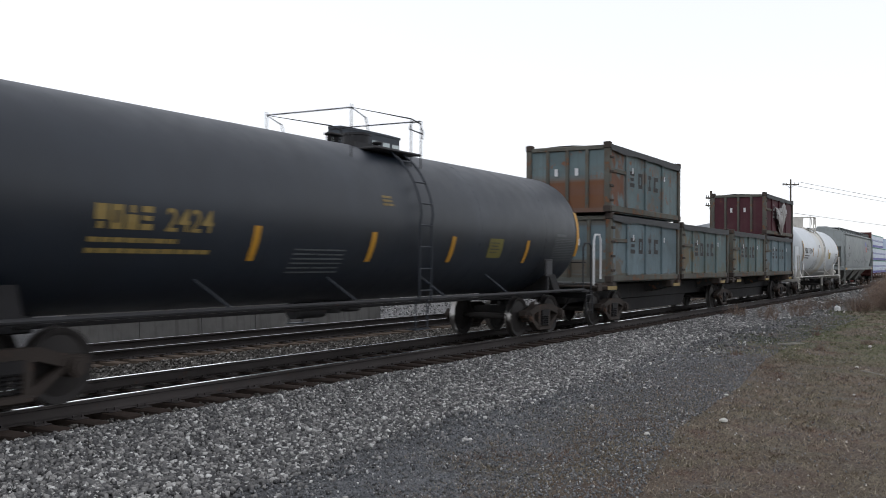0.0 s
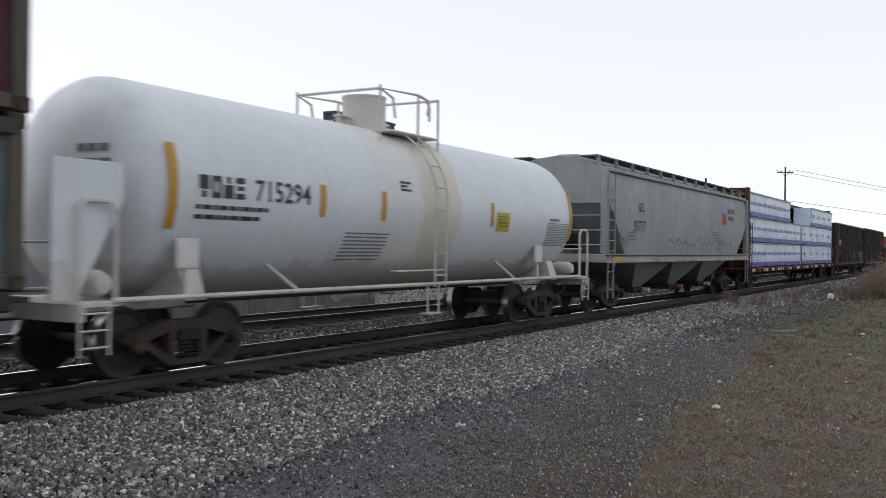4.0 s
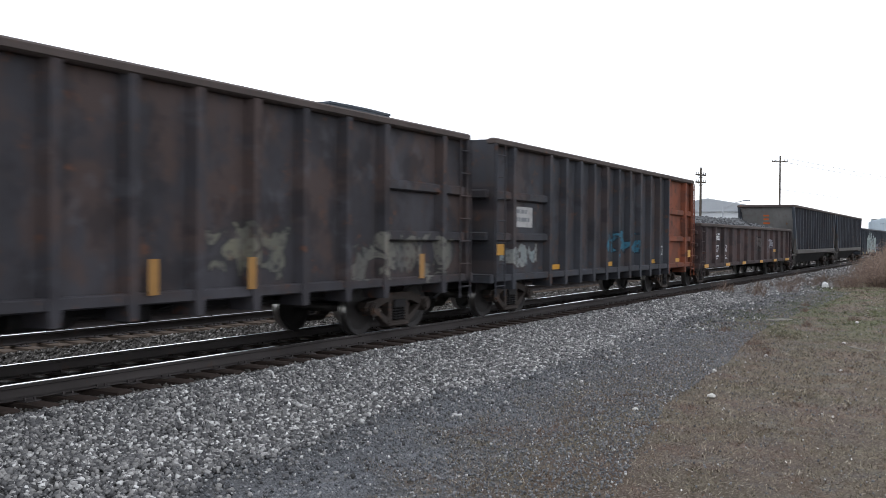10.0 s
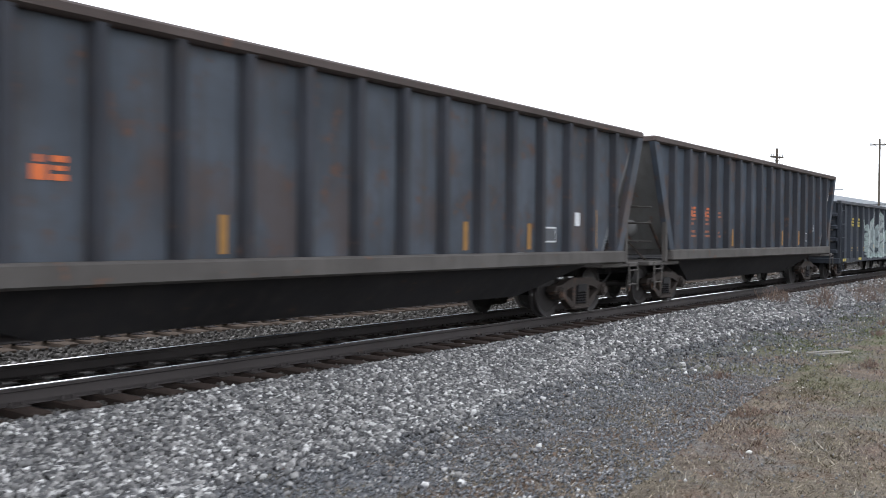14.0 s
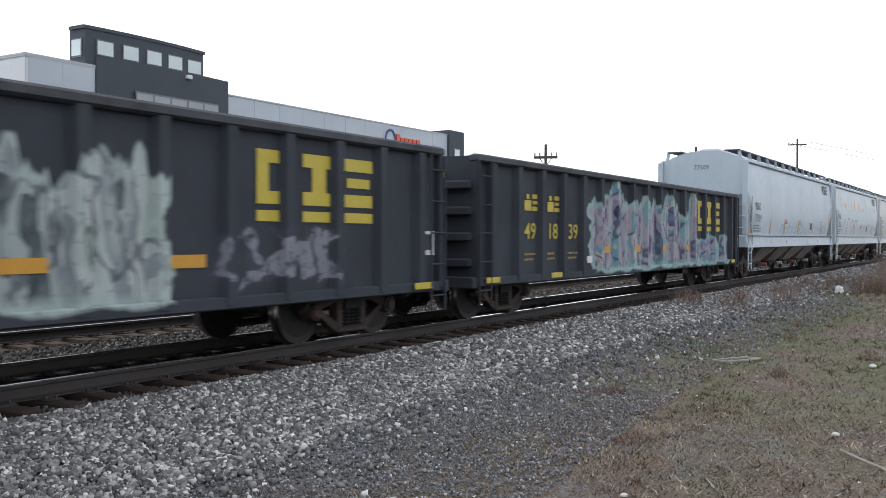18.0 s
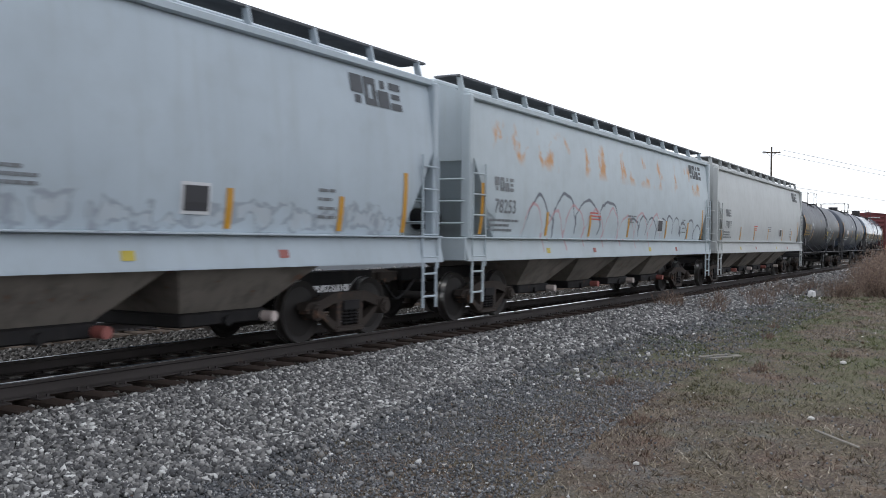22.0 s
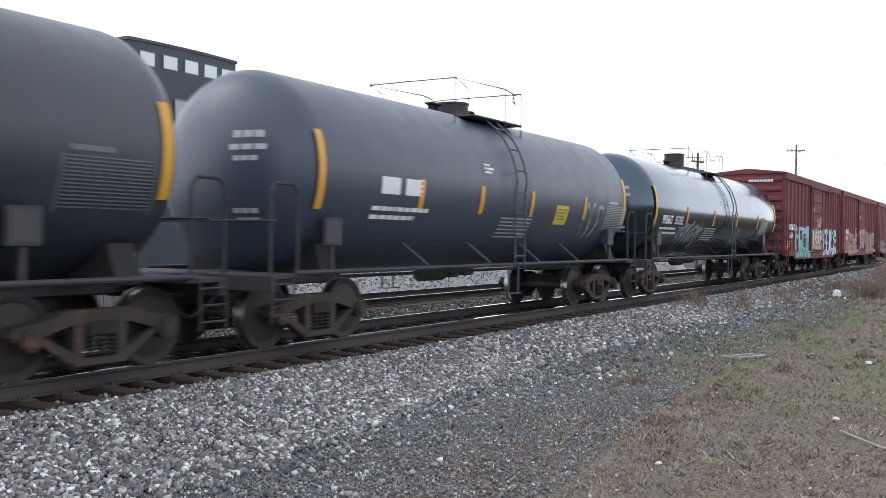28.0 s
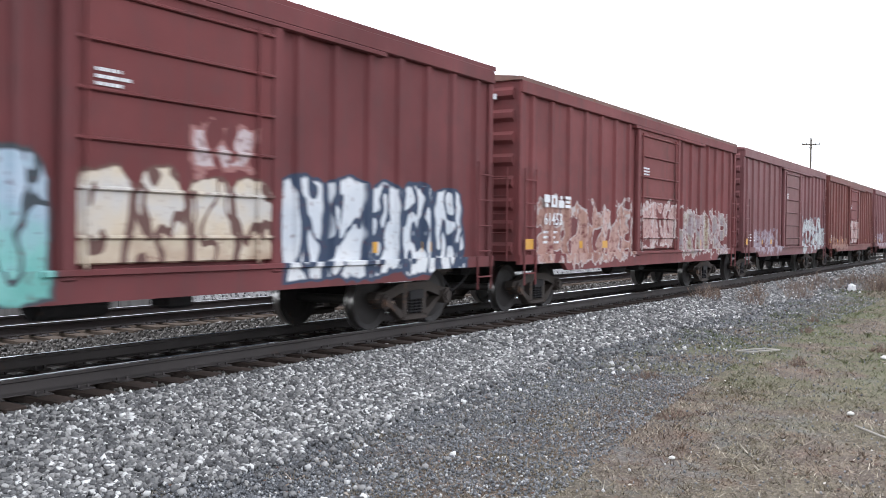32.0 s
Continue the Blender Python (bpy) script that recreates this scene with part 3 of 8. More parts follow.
def build_ballast():
    rng = np.random.default_rng(5)
    spots = []

    def fill(x0, x1, n, y_of, size):
        for _ in range(n):
            x = x0 + (x1 - x0) * rng.random()
            y = y_of(x)
            spots.append((x, y, ground_height(x, y) + .012 + .018 * rng.random(), size * (.55 + .8 * rng.random() ** 1.6)))

    def shoulder(x):
        e = ballast_edge(x) + .25 * noise.noise((x * .8, 0, 7)) + .2 * noise.noise((x * 2.3, 4, 7))
        return -1.5 + (e + 1.5) * rng.random() - (1.7 * rng.random() ** 1.6 if rng.random() < .09 else 0)

    fill(-2, 9, 34000, shoulder, .0245)
    fill(9, 20, 34000, shoulder, .026)
    fill(20, 45, 24000, shoulder, .036)
    fill(45, 110, 9000, shoulder, .05)
    scatter_stones("track_ballast", spots, stone_material("ballast_stone", [(0, (.055, .054, .054)), (.22, (.098, .098, .100)), (.5, (.178, .175, .171)), (.72, (.265, .258, .245)), (.88, (.43, .42, .40)), (1, (.80, .79, .76))]),
                   "angular grey and white crushed stone ballast")
    spots = []

    fill(-1, 34, 5200, lambda x: -.95 - .5 * rng.random(), .024)
    fill(0, 45, 12000, lambda x: 1.35 + 2.0 * rng.random(), .027)
    fill(0, 45, 3500, lambda x: 6.1 + 1.2 * rng.random(), .032)
    fill(45, 110, 3000, lambda x: 1.3 + 6 * rng.random(), .05)
    scatter_stones("dirty_ballast", spots, stone_material("dirty_stone", [(0, (.035, .031, .028)), (.5, (.095, .087, .078)), (.85, (.19, .178, .16)), (1, (.42, .40, .38))]),
                   "dark oily ballast between and beyond the tracks")
    spots = []

    def verge(x):
        a, b = ballast_edge(x) + .5, grass_edge(x) - 1.6
        return a + (b - a) * rng.random() ** 1.1

    def litter(x):
        return grass_edge(x) + .3 - 9 * rng.random() ** 1.3

    fill(-3, 8, 26000, verge, .0100)
    fill(8, 20, 32000, verge, .0105)
    fill(20, 40, 8000, verge, .015)
    fill(-2, 12, 4500, litter, .009)
    fill(12, 34, 4500, litter, .0105)
    scatter_stones("path_gravel", spots, stone_material("gravel_chip", [(0, (.088, .091, .097)), (.35, (.155, .161, .172)), (.75, (.23, .235, .24)), (.95, (.35, .35, .345)), (1, (.70, .69, .67))]),
                   "fine blue-grey gravel trodden into the verge")


build_ballast()


# ---- dry winter grass ----
def build_grass():
    rng = np.random.default_rng(11)
    spots = []
    for x0, x1, n, h in ((-2, 8, 84000, .026), (8, 20, 80000, .032), (20, 45, 40000, .05), (45, 90, 7000, .14)):
        m = 0
        while m < n:
            x = x0 + (x1 - x0) * rng.random()
            y = ragged_edge(x) + .9 - (11 + .15 * max(0, x)) * rng.random() ** 1.15
            clump = noise.noise((x * .9, y * .9, 1)) + .6 * noise.noise((x * 3.1, y * 3.1, 5))
            edge = ragged_edge(x) - y + .6 * noise.noise((x * .55, y * .55, 12))
            if clump + min(.5, edge * .5) > -.30 + .55 * rng.random():
                spots.append((x, y, ground_height(x, y), h * (.5 + rng.random())))
            m += 1
    # taller tufts, a dozen blades from one root
    for x0, x1, count, h in ((-2, 9, 2600, .045), (9, 22, 2600, .055), (22, 45, 1400, .09)):
        for _ in range(count):
            x = x0 + (x1 - x0) * rng.random()
            y = ragged_edge(x) + .5 - (10 + .15 * max(0, x)) * rng.random() ** 1.15
            if noise.noise((x * .6, y * .6, 6)) + .5 * noise.noise((x * 2.2, y * 2.2, 8)) < -.1 + .4 * rng.random():
                continue
            size = h * (.5 + .9 * rng.random())
            for _ in range(13):
                spots.append((x + rng.normal(0, .022), y + rng.normal(0, .022), ground_height(x, y), size * (.6 + .6 * rng.random())))
    p = np.array(spots)
    n = len(p)
    ang = rng.uniform(0, 6.283, n)
    lean = rng.normal(0, 1.25, (n, 2))
    wid = np.stack([np.cos(ang), np.sin(ang)], 1) * (.004 + .0002 * p[:, :1])
    v = np.zeros((n, 3, 3))
    v[:, 0, :2], v[:, 1, :2] = p[:, :2] - wid, p[:, :2] + wid
    v[:, 0, 2] = v[:, 1, 2] = p[:, 2] - .01
    v[:, 2, :2], v[:, 2, 2] = p[:, :2] + lean * p[:, 3:4], p[:, 2] + p[:, 3]
    me = bpy.data.meshes.new("grass")
    me.vertices.add(3 * n)
    me.vertices.foreach_set("co", v.ravel().astype(np.float32))
    me.loops.add(3 * n)
    me.loops.foreach_set("vertex_index", np.arange(3 * n, dtype=np.int32))
    me.polygons.add(n)
    me.polygons.foreach_set("loop_start", np.arange(0, 3 * n, 3, dtype=np.int32))
    me.update(calc_edges=True)
    k = Nodes("winter_grass")
    rnd = k.t.nodes.new("ShaderNodeNewGeometry").outputs["Random Per Island"]
    dry = k.ramp(rnd, [(0, (.05, .040, .031)), (.45, (.155, .122, .092)), (.8, (.31, .26, .195)), (1, (.60, .54, .45))])
    red = k.ramp(rnd, [(0, (.035, .022, .017)), (.6, (.14, .082, .06)), (1, (.30, .21, .155))])
    dry = k.mix(k.step(k.noise(1.7, 5, shift=(8, 3, 0), rough=.65), .50, .64), dry, red)
    green = k.ramp(rnd, [(0, (.04, .052, .02)), (1, (.15, .175, .08))])
    greener = k.m("ADD", .2, k.m("MULTIPLY", k.step(k.axis(0), 16.0, 24.0), .8))
    col = k.mix(k.m("MULTIPLY", k.step(k.noise(.8, 4, shift=(4, 2, 0)), .40, .55), greener), dry, green)
    me.materials.append(k.done(col, .85, dull=True))
    tagged(new("grass", me), "short dry brown grass with greener patches", "grass", kind="stuff")


build_grass()


def build_leaves():
    """Fallen leaves and bleached scraps, each a bent four-cornered flake."""
    rng = np.random.default_rng(21)
    s = Shape()
    for x0, x1, n, size in ((-2, 9, 2600, .013), (9, 22, 2600, .017), (22, 45, 1300, .03)):
        for _ in range(n):
            x = x0 + (x1 - x0) * rng.random()
            y = ragged_edge(x) + .7 - 10 * rng.random() ** 1.2
            if noise.noise((x * .7, y * .7, 9)) + .5 * noise.noise((x * 2.3, y * 2.3, 2)) < -.22 + .5 * rng.random():
                continue
            a, r, z = rng.uniform(0, 6.283), size * rng.uniform(.6, 1.6), ground_height(x, y) + .02 + .02 * rng.random()
            c, d = math.cos(a) * r, math.sin(a) * r
            t = rng.uniform(-.6, .6, 4) * r
            s.add([(x + c, y + d, z + t[0]), (x - d * .6, y + c * .6, z + t[1]), (x - c, y - d, z + t[2]), (x + d * .6, y - c * .6, z + t[3])], [(0, 1, 2), (0, 2, 3)])
    k = Nodes("fallen_leaf")
    rnd = k.t.nodes.new("ShaderNodeNewGeometry").outputs["Random Per Island"]
    m = k.done(k.ramp(rnd, [(0, (.04, .024, .018)), (.35, (.12, .065, .042)), (.7, (.20, .145, .10)), (.9, (.34, .30, .25)), (1, (.70, .68, .64))]), .8)
    solid("fallen_leaves", s, m, "scattered brown fallen leaves and pale scraps", "leaves", kind="stuff")


build_leaves()


# ---- rolling stock: shared parts ----
WHEEL_R = .46


def wheelset_shape():
    s = Shape()
    for side in (-1, 1):
        prof = [(-.07, .10), (-.065, .2), (-.03, WHEEL_R - .09), (-.06, WHEEL_R - .05), (-.065, WHEEL_R), (.05, WHEEL_R - .008), (.052, WHEEL_R + .02),
                (.075, WHEEL_R + .018), (.08, WHEEL_R - .05), (.03, WHEEL_R - .10), (.035, .2), (.08, .12), (.08, .08)]
        s.turned([(side * -a if side > 0 else a, r) for a, r in (prof if side < 0 else prof)][::1 if side < 0 else -1], (0, side * .75, 0), "y", 28)
    s.cyl((0, -1.04, 0), (0, 1.04, 0), .075, 12)
    return s


def side_frame_shape():
    """Cast three-piece truck side: arched top chord, dropped lower chord, two windows and a spring nest."""
    s = Shape()
    top = [(-1.12, .50), (-1.05, .60), (-.78, .62), (-.42, .73), (.42, .73), (.78, .62), (1.05, .60), (1.12, .50), (.80, .46), (.40, .57), (-.40, .57), (-.80, .46)]
    s.prism(top, "y", -.09, .09)
    for k in (-1, 1):
        s.prism([(k * a, b) for a, b in ((.72, .47), (.88, .50), (.46, .20), (.30, .12), (.24, .22))][::k], "y", -.075, .075)
        s.prism([(k * a, b) for a, b in ((.22, .60), (.34, .60), (.34, .18), (.22, .18))][::k], "y", -.08, .08)
        s.cyl((k * .89, -.15, .46), (k * .89, .06, .46), .125, 14)
        s.cyl((k * .89, -.185, .46), (k * .89, -.15, .46), .085, 14)
        s.box(k * .89 - .17, k * .89 + .17, -.10, .10, .42, .60, .03)
    s.box(-.36, .36, -.11, .11, .10, .21, .03)
    return s


def spring_shape():
    s = Shape()
    s.turned([(.225, .03)] + [(.23 + .05 * i + d, r) for i in range(5) for d, r in ((0, .044), (.016, .056), (.032, .044), (.041, .032))] + [(.475, .03)], (0, -.07, 0), "z", 10)
    return s


def bolster_shape():
    s = Shape()
    s.prism([(-1.1, .46), (-.55, .40), (.55, .40), (1.1, .46), (1.1, .60), (.5, .68), (-.5, .68), (-1.1, .60)], "x", -.2, .2)
    s.cyl((0, 0, .66), (0, 0, .92), .2, 12)
    return s


TRUCK = {k: mesh_of(k, f(), m) for k, f, m in (("wheelset", wheelset_shape, WHEEL_STEEL), ("side_frame", side_frame_shape, RUST_STEEL),
                                               ("truck", bolster_shape, DARK_STEEL), ("spring", spring_shape, DARK_STEEL))}
wheel = TRUCK["wheelset"]
wheel.materials.append(WHEEL_TREAD)
for poly in wheel.polygons:
    r = math.hypot(poly.center.x, poly.center.z)
    if r > WHEEL_R - .03 and abs(poly.normal.y) < .35:
        poly.material_index = 1
WHEELSETS = []


def truck(car, x):
    t = part("truck", TRUCK["truck"], None, car, at=pose(x, 0, 0))
    for y, turn in ((-.98, 0), (.98, 180)):
        part("side_frame", TRUCK["side_frame"], None, t, at=pose(0, y, 0, 0, 0, turn))
        for dx in (-.13, 0, .13):
            part("spring", TRUCK["spring"], None, t, at=pose(dx, y, 0, 0, 0, turn))
    for dx in (-.89, .89):
        w = part("wheelset", TRUCK["wheelset"], None, t, at=pose(dx, 0, WHEEL_R))
        WHEELSETS.append(w)
    return t


def coupler(car, x, sign):
    s = Shape()
    s.box(min(x, x - sign * .95), max(x, x - sign * .95), -.09, .09, .78, .96, .02)
    s.box(min(x - sign * .22, x + sign * .06), max(x - sign * .22, x + sign * .06), -.17, .15, .72, 1.0, .05)
    part("coupler", s, RUST_STEEL, car)
    h = Shape()
    pts = [(x - sign * .55, -.45, .82), (x - sign * .3, -.44, .62), (x - sign * .05, -.40, .48), (x + sign * .12, -.36, .47)]
    h.tube(pts, .022, 6)
    part("air_hose", h, DARK_STEEL, car)


def ladder(parent, name, x, y, z0, z1, material, width=.42, rungs=6, along="x", stile=.018):
    a, b = -width / 2, width / 2
    at = (lambda u: (x + u, y)) if along == "x" else (lambda u: (x, y + u))
    rail = lambda u: Shape().cyl((*at(u), z0), (*at(u), z1), stile, 6)
    whole = part(name, rail(a), material, parent)
    part("stile", rail(b), material, whole)
    for i in range(rungs):
        z = z0 + (z1 - z0) * (i + .5) / rungs
        part("rung", Shape().cyl((*at(a), z), (*at(b), z), stile * .8, 6), material, whole)
    return whole


def grab(parent, pts, material, r=.014, name="grab_iron"):
    return part(name, Shape().tube(pts, r, 6), material, parent)


def flat_text(body, size, bold=0.0):
    cu = bpy.data.curves.new("lettering", "FONT")
    cu.body, cu.size, cu.resolution_u, cu.offset = body, size, 2, bold
    ob = bpy.data.objects.new("lettering", cu)
    scene.collection.objects.link(ob)
    me = ob.to_mesh()
    out = ([(v.co.x, v.co.y) for v in me.vertices], [tuple(p.vertices) for p in me.polygons])
    ob.to_mesh_clear()
    bpy.data.objects.remove(ob)
    bpy.data.curves.remove(cu)
    return out


def lettering(parent, body, x, z, size, material, surface, stretch=1.0, name="lettering", bold=.012, end=False):
    """Words on a side: surface(z) gives the depth y of the side there."""
    vs, fs = flat_text(body, size, bold * size)
    s = Shape()
    if end:
        s.v = [(surface, -(x + a * stretch), z + b) for a, b in vs]
        s.f = fs
    else:
        s.v = [(x + a * stretch, surface(z + b) - .010, z + b) for a, b in vs]
        s.f = fs
    return part(name, s, material, parent)


LETTER_FORMS = (((0, 1, 0, .28), (0, 1, .72, 1), (0, .4, .28, .72)), ((0, 1, 0, .26), (0, 1, .74, 1), (.1, .9, .40, .60)), ((0, 1, 0, .62), (.3, .7, .70, 1)),
                ((0, 1, 0, .24), (0, 1, .76, 1), (0, .33, .24, .76), (.67, 1, .24, .76)), ((0, 1, .36, 1), (.25, .75, 0, .28)), ((0, 1, 0, .26), (0, 1, .74, 1), (.28, .72, .26, .74)))


def block_letters(parent, count, x, z, w, h, material, surface, name="initial", gap=.2, slant=0.0, first=0):
    """Plain letter-sized blocks with notches, standing for initials."""
    s = Shape()
    step = w / count
    for i in range(count):
        if name == "initial":
            s = Shape()
        a, b = x + i * step, x + (i + 1 - gap) * step
        for u0, u1, v0, v1 in LETTER_FORMS[(i * 5 + first + count) % len(LETTER_FORMS)]:
            for m in range(2):
                q0, q1 = z + h * (v0 + (v1 - v0) * m / 2), z + h * (v0 + (v1 - v0) * (m + 1) / 2)
                x0, x1 = a + (b - a) * u0, a + (b - a) * u1
                s.add([(x0 + slant * q0, surface(q0) - .010, q0), (x1 + slant * q0, surface(q0) - .010, q0), (x1 + slant * q1, surface(q1) - .010, q1), (x0 + slant * q1, surface(q1) - .010, q1)], [(0, 1, 2, 3)])
        if name == "initial":
            part(name, s, material, parent)
    if name != "initial":
        tagged(part(name, s, material, parent), kind="stuff")


def fine_lines(parent, x, z, w, h, rows, material, surface, name="spec_panel", fill=.3):
    """A table of very small writing: thin rules, some of them broken."""
    s = Shape()
    for r in range(rows):
        z1 = z + h - r * h / rows
        z0 = z1 - h / rows * fill
        for a, b in ((0, 1),) if r % 3 != 1 else ((0, .42), (.45, .97)):
            s.add([(x + a * w, surface(z0) - .010, z0), (x + b * w, surface(z0) - .010, z0), (x + b * w, surface(z1) - .010, z1), (x + a * w, surface(z1) - .010, z1)], [(0, 1, 2, 3)])
    return tagged(part(name, s, material, parent), kind="stuff")


def bars(parent, x, z, w, h, rows, material, surface, seed=1, name="data_panel", fill=.5):
    """Lines of small writing as plain bars."""
    rng = random.Random(seed)
    s = Shape()
    for r in range(rows):
        z1 = z + h - r * h / rows
        z0 = z1 - h / rows * fill
        a = x
        end = x + w * (.6 + .4 * rng.random())
        while a < end - .01:
            b = min(end, a + h / rows * (.5 + 1.4 * rng.random()))
            s.add([(a, surface(z0) - .010, z0), (b, surface(z0) - .010, z0), (b, surface(z1) - .010, z1), (a, surface(z1) - .010, z1)], [(0, 1, 2, 3)])
            a = b + h / rows * .22
    return tagged(part(name, s, material, parent), kind="stuff")


def patch(parent, x0, x1, z0, z1, material, surface, name="reflective_stripe", steps=3, proud=.010):
    s = Shape()
    for i in range(steps):
        a, b = z0 + (z1 - z0) * i / steps, z0 + (z1 - z0) * (i + 1) / steps
        s.add([(x0, surface(a) - proud, a), (x1, surface(a) - proud, a), (x1, surface(b) - proud, b), (x0, surface(b) - proud, b)], [(0, 1, 2, 3)])
    return part(name, s, material, parent)


CARS = []


def rail_car(name, label, category, group, x0, x1):
    """A car between couplers at x0 and x1 of the train at the clip's start; its own middle is its origin."""
    car = thing(name, label, category, group, at=pose((x0 + x1) / 2, 0, 0))
    car["half"] = (x1 - x0) / 2
    CARS.append((car, (x0 + x1) / 2))
    return car, (x1 - x0) / 2


# ---- tank cars ----
def tank_car(label, x0, x1, shell, frame, R=1.45, zc=2.47, ink=WHITE_INK, stripe=YELLOW, white=False, gloss=False, number="",
             initials=4, stripes=(), head_stripe=True, panel=True, yellow_label=None, mark_x=-4.0, mark_z=-.35, seed=1, dome=0.0, lad=.9, plat=(-1.6, 1.6), text=.42, low_dome=False, bars_at=-.4, worn=False, faded=False, lift=0.0, panel_at=1.95, holder_at=2.35, truck_in=2.5):
    fine_ink = GREY_INK if white else FAINT_INK if worn else PALE_INK
    car, h = rail_car("tank_car", label, "tank car", "freight train", x0, x1)
    e = h - (1.15 if white else .5 if gloss else .75)
    prof = [(-e, .02), (-e + .02, .35), (-e + .09, .75), (-e + .22, 1.1), (-e + .40, R - .12), (-e + .58, R - .02), (-e + .72, R)]
    n_seg = 6
    body = prof + [(-e + .72 + (2 * e - 1.44) * i / n_seg, R) for i in range(1, n_seg)] + [(-a, r) for a, r in reversed(prof)]
    part("tank_shell", Shape().turned(body, (0, 0, zc), "x", 64), shell, car)
    surf = lambda z: -math.sqrt(max(.01, R * R - (z - zc) ** 2))
    for u in (-.72, -.36, .02, .36, .72):
        seams = Shape().turned([(u * e - .03, R - .01), (u * e - .02, R + .002), (u * e + .02, R + .002), (u * e + .03, R - .01)], (0, 0, zc), "x", 48)
        part("weld_seam", seams, shell, car)
    for k in (-1, 1):
        s = Shape()
        s.box(min(k * h * .98, k * (h - 3.4)), max(k * h * .98, k * (h - 3.4)), -.28, .28, .82, 1.06, .02)
        s.box(k * (h - .75) - .28, k * (h - .75) + .28, -1.42, 1.42, .98, 1.05, .01)
        s.box(k * (h - .45) - .05, k * (h - .45) + .05, -1.45, 1.45, .82, 1.04, .01)
        part("draft_sill", s, frame, car)
        b = Shape()
        bx = k * (h - truck_in + .15)
        b.prism([(-1.34, 1.0), (1.34, 1.0), (1.18, 1.45), (.9, 1.4), (.5, 1.1), (-.5, 1.1), (-.9, 1.4), (-1.18, 1.45)], "x", bx - .18, bx + .18)
        part("body_bolster", b, DARK_STEEL if not white else frame, car)
        truck(car, k * (h - truck_in))
        coupler(car, k * h, k)
        if white and k < 0:
            part("end_shield", Shape().prism([(-h + .12, 1.08), (-h + .45, 1.08), (-h + 1.12, 2.25), (-h + 1.12, 2.72), (-h + .12, 2.72)], "y", -1.34, -1.29), shell, car)
        if white:
            part("air_reservoir", Shape().turned([(-.3, .02), (-.27, .12), (-.15, .17), (.15, .17), (.27, .12), (.3, .02)], (k * (h - .95), -.95, 1.25), "y", 14), frame, car)
        ladder(car, "step_ladder", k * (h - .62), -1.46, .42, 1.02, frame, .42, 3)
        pts = [(k * (h - .95), -1.42, 1.05), (k * (h - .95), -1.42, 2.12), (k * (h - .85), -1.42, 2.24), (k * (h - .52), -1.42, 2.24), (k * (h - .42), -1.42, 2.14), (k * (h - .42), -1.42, 1.05)]
        grab(car, pts, frame, .024 if not white else .03, "handrail")
        grab(car, [(k * (h - .6), -1.35, 1.75), (k * (h - .6), 1.35, 1.75)], frame, .018)
    for side in (-1, 1):
        part("running_step", Shape().box(lad - 1.35, lad + .3, min(side * 1.38, side * 1.52), max(side * 1.38, side * 1.52), 1.30, 1.33, .008), frame, car) if white else None
        part("side_rail", Shape().tube([(-h + .9, side * 1.43, 1.06), (h - .9, side * 1.43, 1.06)], .035, 8), frame, car)
        for u in ((-.55, .5) if white else (-.45, -.12, .2, .5)):
            part("rail_bracket", Shape().cyl((u * e, side * 1.43, 1.06), (u * e - .35, side * (R * .72), zc - R * .68), .03 if white else .022, 6), frame if white else DARK_STEEL if gloss else shell, car)
    part("brake_pipe", Shape().tube([(-h + 3, -.5, .92), (h - 3, -.5, .92)], .03, 6), DARK_STEEL, car)
    br = Shape()
    br.cyl((-.9, .1, .86), (-.1, .1, .86), .15, 12)
    br.box(.4, .8, -.15, .2, .8, 1.0, .03)
    br.cyl((0.1, 0, zc - R), (0.1, 0, zc - R - .22), .16, 12)
    part("outlet_valve", br, frame, car)
    # top platform
    zt = zc + R
    p0, p1 = plat
    for y0, y1 in ((-.98, -.42), (.42, .98)):
        part("top_platform", Shape().box(lad - .75, p1, y0, y1, zt - .14, zt - .10, .01), frame, car)
    for y0, y1 in ((-.46, -.38), (.38, .46)):
        part("toe_board", Shape().box(dome - .7, p1, y0, y1, zt - .16, zt + .02), frame, car)
    hr, up = (.013, .54) if not white else (.026, .66)
    mid = dome + .45
    for y in (-.95, .95):
        for px in (p0, mid, p1):
            part("rail_post", Shape().cyl((px, y, zt - .38), (px, y, zt + up), hr, 6), frame, car)
        part("safety_rail", Shape().tube([(p0 + .5, y, zt + .12), (p0 + .42, y, zt + up - .18), (p0, y, zt + up - .06), (mid, y, zt + up), (mid + .32, y, zt + up - .05), (mid + .42, y, zt + up - .2), (mid + .42, y, zt + .2)], hr, 6), frame, car)
        part("safety_rail", Shape().tube([(mid + .42, y, zt + .30), (p1 - .4, y, zt + .34), (p1 - .35, y, zt + up - .08), (p1, y, zt + up)], hr, 6), frame, car)
    part("safety_rail", Shape().cyl((p1, -.95, zt + up), (p1, .95, zt + up), hr, 6), frame, car)
    part("safety_rail", Shape().cyl((p0, -.95, zt + up - .06), (p0, .95, zt + up - .06), hr, 6), frame, car)
    m = Shape()
    mh = .42 if not white else .58
    mh = .22 if low_dome or faded else mh
    m.cyl((dome, 0, zt - .12), (dome, 0, zt + mh), .42 if white else .26 if faded else .32, 24)
    m.cyl((dome, 0, zt + mh), (dome, 0, zt + mh + .04), .43 if white else .28 if faded else .34, 24)
    part("manway", m, frame, car)
